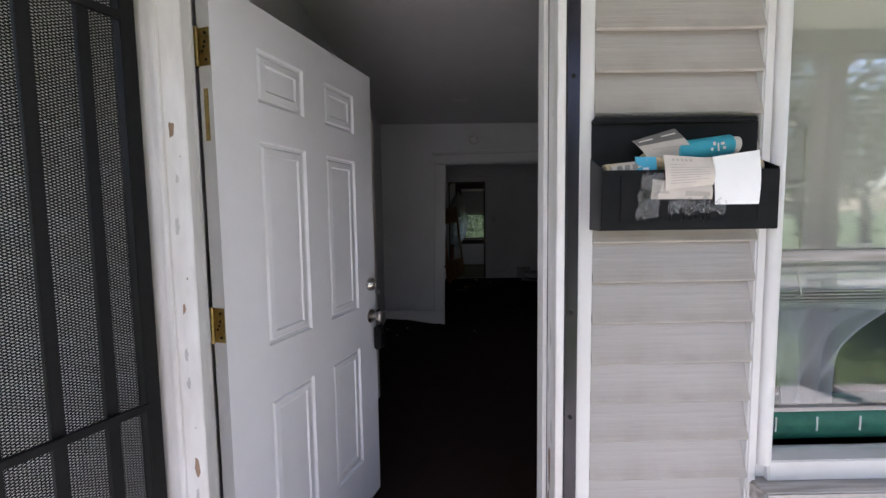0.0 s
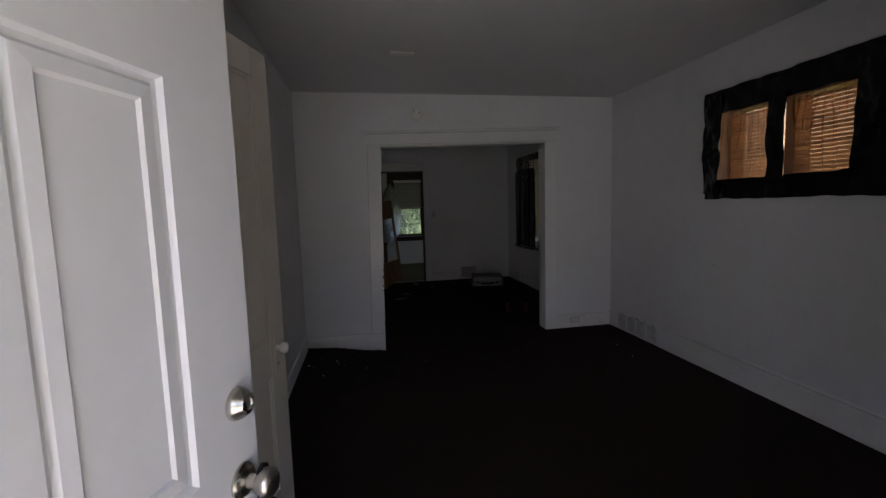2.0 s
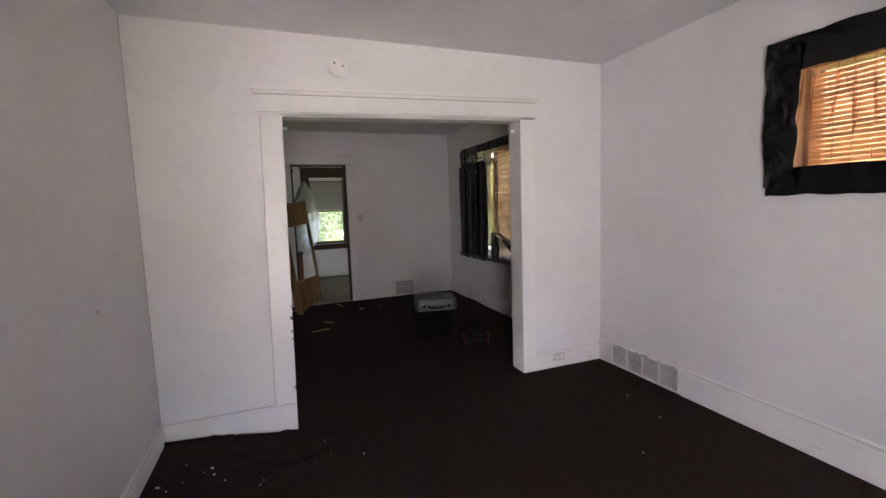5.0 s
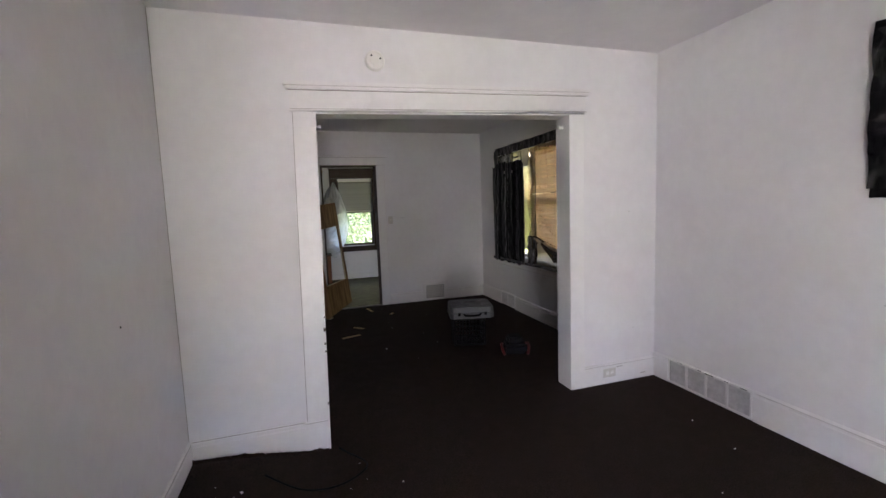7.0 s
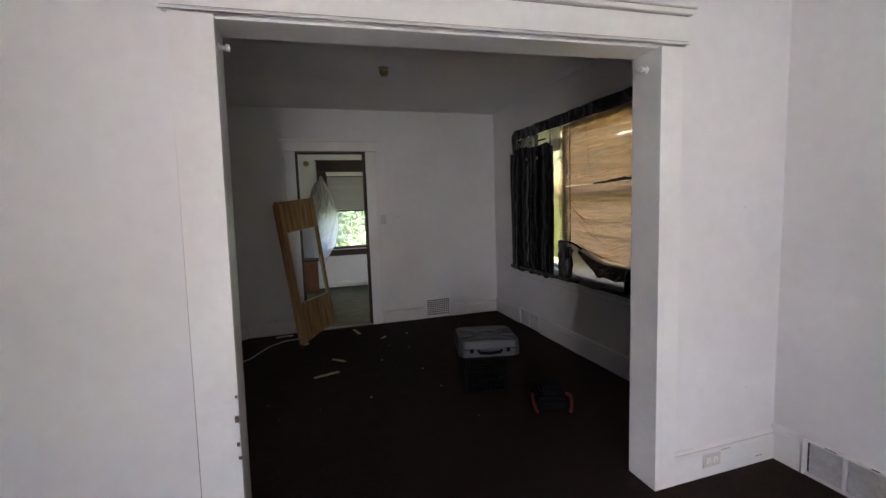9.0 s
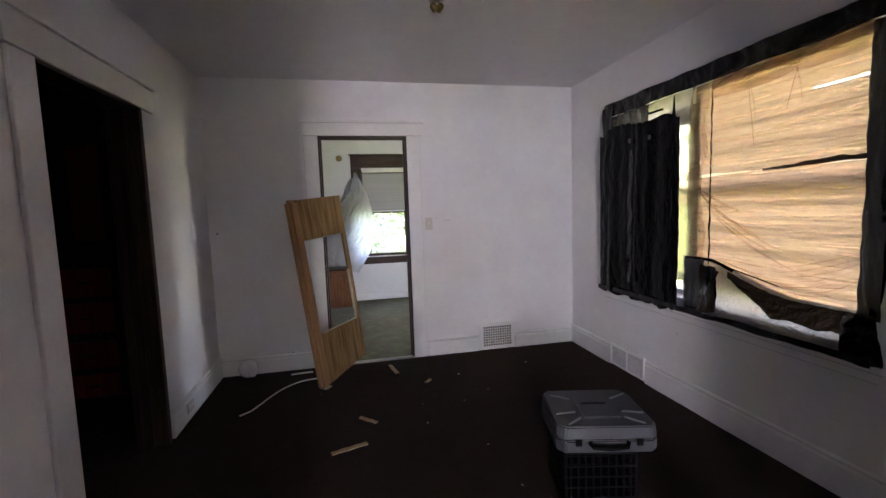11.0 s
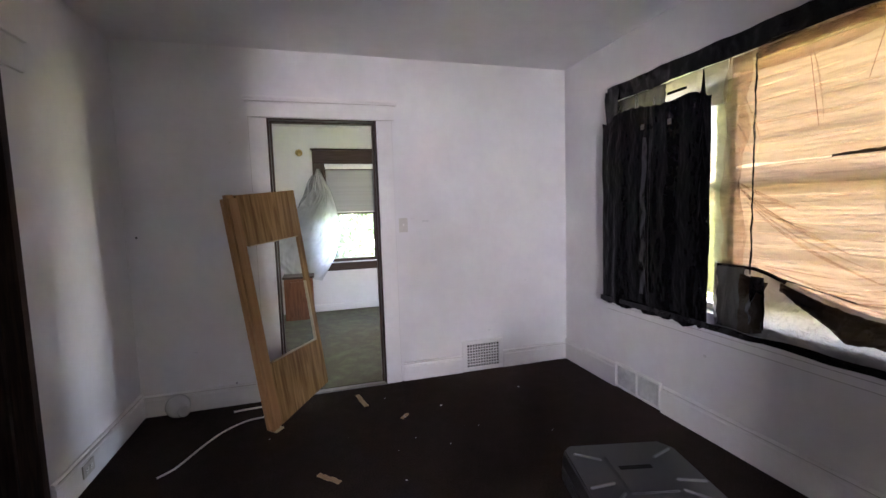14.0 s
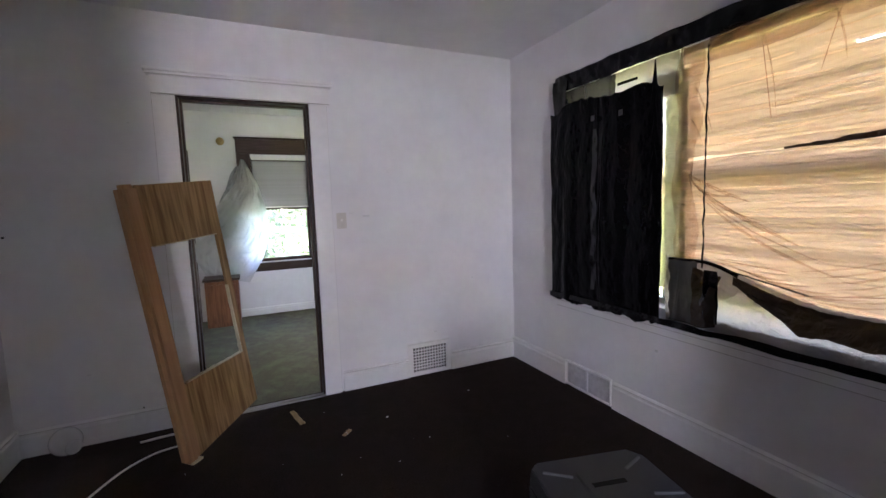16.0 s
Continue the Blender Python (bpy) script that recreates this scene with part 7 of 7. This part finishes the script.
bxx = thing("wooden_cabinet", pose(0.27, YE - 0.25, -0.075), "small reddish brown wooden cabinet under the plastic sheet", "cabinet")
part("carcass", boxes((-0.18, 0.20, -0.2, 0.2, 0, 0.58), bevel=0.006), VENEER, bxx)
part("top", boxes((-0.2, 0.22, -0.22, 0.2, 0.581, 0.61), bevel=0.006), DARKTRIM, bxx)
part("door", boxes((-0.13, 0.17, -0.215, -0.2005, 0.05, 0.54), bevel=0.004), VENEER, bxx)
whole("trim", boxes((-0.16, 0.0, YE - 0.025, YE - 0.0005, -0.1, 2.15)), DARKTRIM, "dark brown door casing in the back room", "casing", kind="structure")


# ---- seams, chips and frayed edges ----
def seam(*rows):
    whole("trim", boxes(*rows), GRIME, "grimy joint lines and dark edge lines of the painted trim", "trim", kind="structure")


# dark lines along the sill's edges make it stand out from the wall
seam((XR - 0.0462, XR - 0.0452, 7.0, 9.06, 0.6385, 0.6405), (XR - 0.0212, XR - 0.0202, 7.03, 9.04, 0.5885, 0.5905), (XR - 0.0462, XR - 0.0452, 7.0, 9.06, 0.6675, 0.669))
seam((XL + 0.022, -0.035, YP - 0.0215, YP - 0.0205, 0.1145, 0.1175))
seam((1.173, 1.1755, YB - 0.004, YB - 0.0004, 0.0, 2.075), (0.1465, 0.149, YB - 0.004, YB - 0.0004, 0.15, 2.075), (0.149, 1.191, YB - 0.0262, YB - 0.0252, 2.0755, 2.0785), (0.13, 1.205, YB - 0.0458, YB - 0.0452, 2.184, 2.1865))
seam((1.19, 1.70, YB - 0.0182, YB - 0.0172, 0.1375, 0.1395), (2.08, XR - 0.02, YB - 0.0182, YB - 0.0172, 0.1375, 0.1395))
seam((XR - 0.0182, XR - 0.0172, YI + 0.2, 5.22, 0.186, 0.188), (XR - 0.0182, XR - 0.0172, YQ + 0.05, 8.49, 0.166, 0.168))
seam((2.03, XR - 0.02, YP - 0.0182, YP - 0.0172, 0.1435, 0.1452), (2.0255, 2.0275, YP - 0.004, YP - 0.0004, 0.16, 2.06))
seam((XL + 0.0172, XL + 0.0182, 3.68, YP - 0.03, 0.1065, 0.1082), (XL + 0.0005, XL + 0.0025, YP - 0.0035, YP - 0.0005, 0.12, H))
seam((XS + 0.0172, XS + 0.0182, 8.62, YB - 0.02, 0.1565, 0.1582), (XL + 0.05, 0.14, YB - 0.0182, YB - 0.0172, 0.1365, 0.1385))
seam((-0.036, 0.104, YP - 0.0372, YP - 0.0362, 0.112, 0.1145))
bm = bmesh.new()
vs = bx(bm, -0.0245, -0.0215, YP - 0.004, YP - 0.0004, 0.11, 2.03)
for v_ in vs:
    if v_.co.z > 1:
        v_.co.x += 0.038
whole("trim", bm, GRIME, "grimy joint lines and dark edge lines of the painted trim", "trim", kind="structure")
bm = bmesh.new()
bx(bm, -1.02, 1.02, -0.0334, -0.0324, 0.0125, 0.0145)
bx(bm, -1.036, 1.036, -0.0512, -0.0502, 0.1435, 0.1462)
bx(bm, -1.021, 1.021, -0.0272, -0.0262, 0.121, 0.1248)
whole("trim", bm, GRIME, "grimy joint lines and dark edge lines of the painted trim", "trim", kind="structure", at=pose(1.022, YP, 2.052, 0, -1.25, 0))
bm = bmesh.new()
n = 90
rows = []
for k in range(n + 1):
    x = XL + 0.02 + k * (0.10 - XL - 0.02) / n
    up = 0.018 + 0.022 * max(0.0, noise.noise((x * 14, 0, 3))) + 0.008 * noise.noise((x * 60, 1, 0))
    rows.append((bm.verts.new((x, YP - 0.050, sag(x, 6.03) - 0.004)), bm.verts.new((x, YP - 0.041, sag(x, 6.04) + up))))
for (a, b), (c, d) in zip(rows, rows[1:]):
    bm.faces.new((a, c, d, b))
whole("carpet_fringe", bm, CARPET, "frayed dark carpet edge against the baseboard", "carpet edge", kind="structure")


def chips(parent, spots, face):
    """Flaked-off paint: small ragged islands on a painted face."""
    for k, (a, z, w, h) in enumerate(spots):
        bm = bmesh.new()
        ring = []
        for j in range(12):
            t = 2 * math.pi * j / 12
            r = 0.55 + 0.9 * abs(noise.noise((k * 3.1 + math.cos(t) * 2, math.sin(t) * 4, k)))
            ring.append(bm.verts.new(face(a + w / 2 * r * math.cos(t), z + h / 2 * r * math.sin(t))))
        bm.faces.new(ring)
        part("paint_chip", bm, GREYCHIP if k % 3 else BROWNCHIP, parent)


GREYCHIP = mat("bared_grey_primer", (0.42, 0.40, 0.38), 0.8, var=0.15, bump=0.2)
BROWNCHIP = mat("bared_wood", (0.23, 0.15, 0.10), 0.8, var=0.3, bump=0.3)
chips(frame_l, [(-0.578, 1.58, 0.020, 0.05), (-0.572, 1.47, 0.012, 0.03), (-0.578, 1.36, 0.014, 0.055), (-0.574, 1.17, 0.010, 0.03), (-0.576, 1.06, 0.012, 0.04), (-0.574, 0.99, 0.012, 0.035), (-0.566, 0.78, 0.018, 0.06), (-0.57, 0.70, 0.012, 0.08), (-0.562, 1.52, 0.006, 0.008), (-0.563, 1.24, 0.006, 0.008), (-0.565, 0.88, 0.007, 0.009), (-0.60, 1.66, 0.006, 0.01)],
      lambda a, z: (a + 0.022, YO - 0.0305, z))
frame_r = bpy.data.objects["door_frame.001"]
chips(frame_r, [(1.535, 0.72, 0.03, 0.16), (1.55, 0.95, 0.02, 0.10), (1.52, 0.82, 0.018, 0.09), (1.575, 1.18, 0.008, 0.04), (1.56, 1.40, 0.012, 0.03), (1.53, 1.07, 0.012, 0.07), (1.545, 0.60, 0.03, 0.12), (1.62, 1.28, 0.012, 0.03), (1.63, 1.0, 0.014, 0.06), (1.63, 0.75, 0.016, 0.1), (1.52, 1.62, 0.008, 0.03), (1.64, 1.45, 0.012, 0.05)],
      lambda a, z: (0.3245, a, z))
for k in range(9):
    rnd = random.Random(100 + k)
    crumb("plaster_crumb", rnd.uniform(-0.62, 0.3), rnd.uniform(5.35, 5.85), rnd.uniform(0.002, 0.005), 70 + k, DRYWALLBIT, "small chip of white plaster on the carpet", 0.3)
for k in range(14):
    rnd = random.Random(200 + k)
    crumb("plaster_crumb", rnd.uniform(0.0, 2.5), rnd.uniform(7.0, 9.4), rnd.uniform(0.002, 0.005), 170 + k, DRYWALLBIT, "small chip of white plaster on the carpet", 0.3)
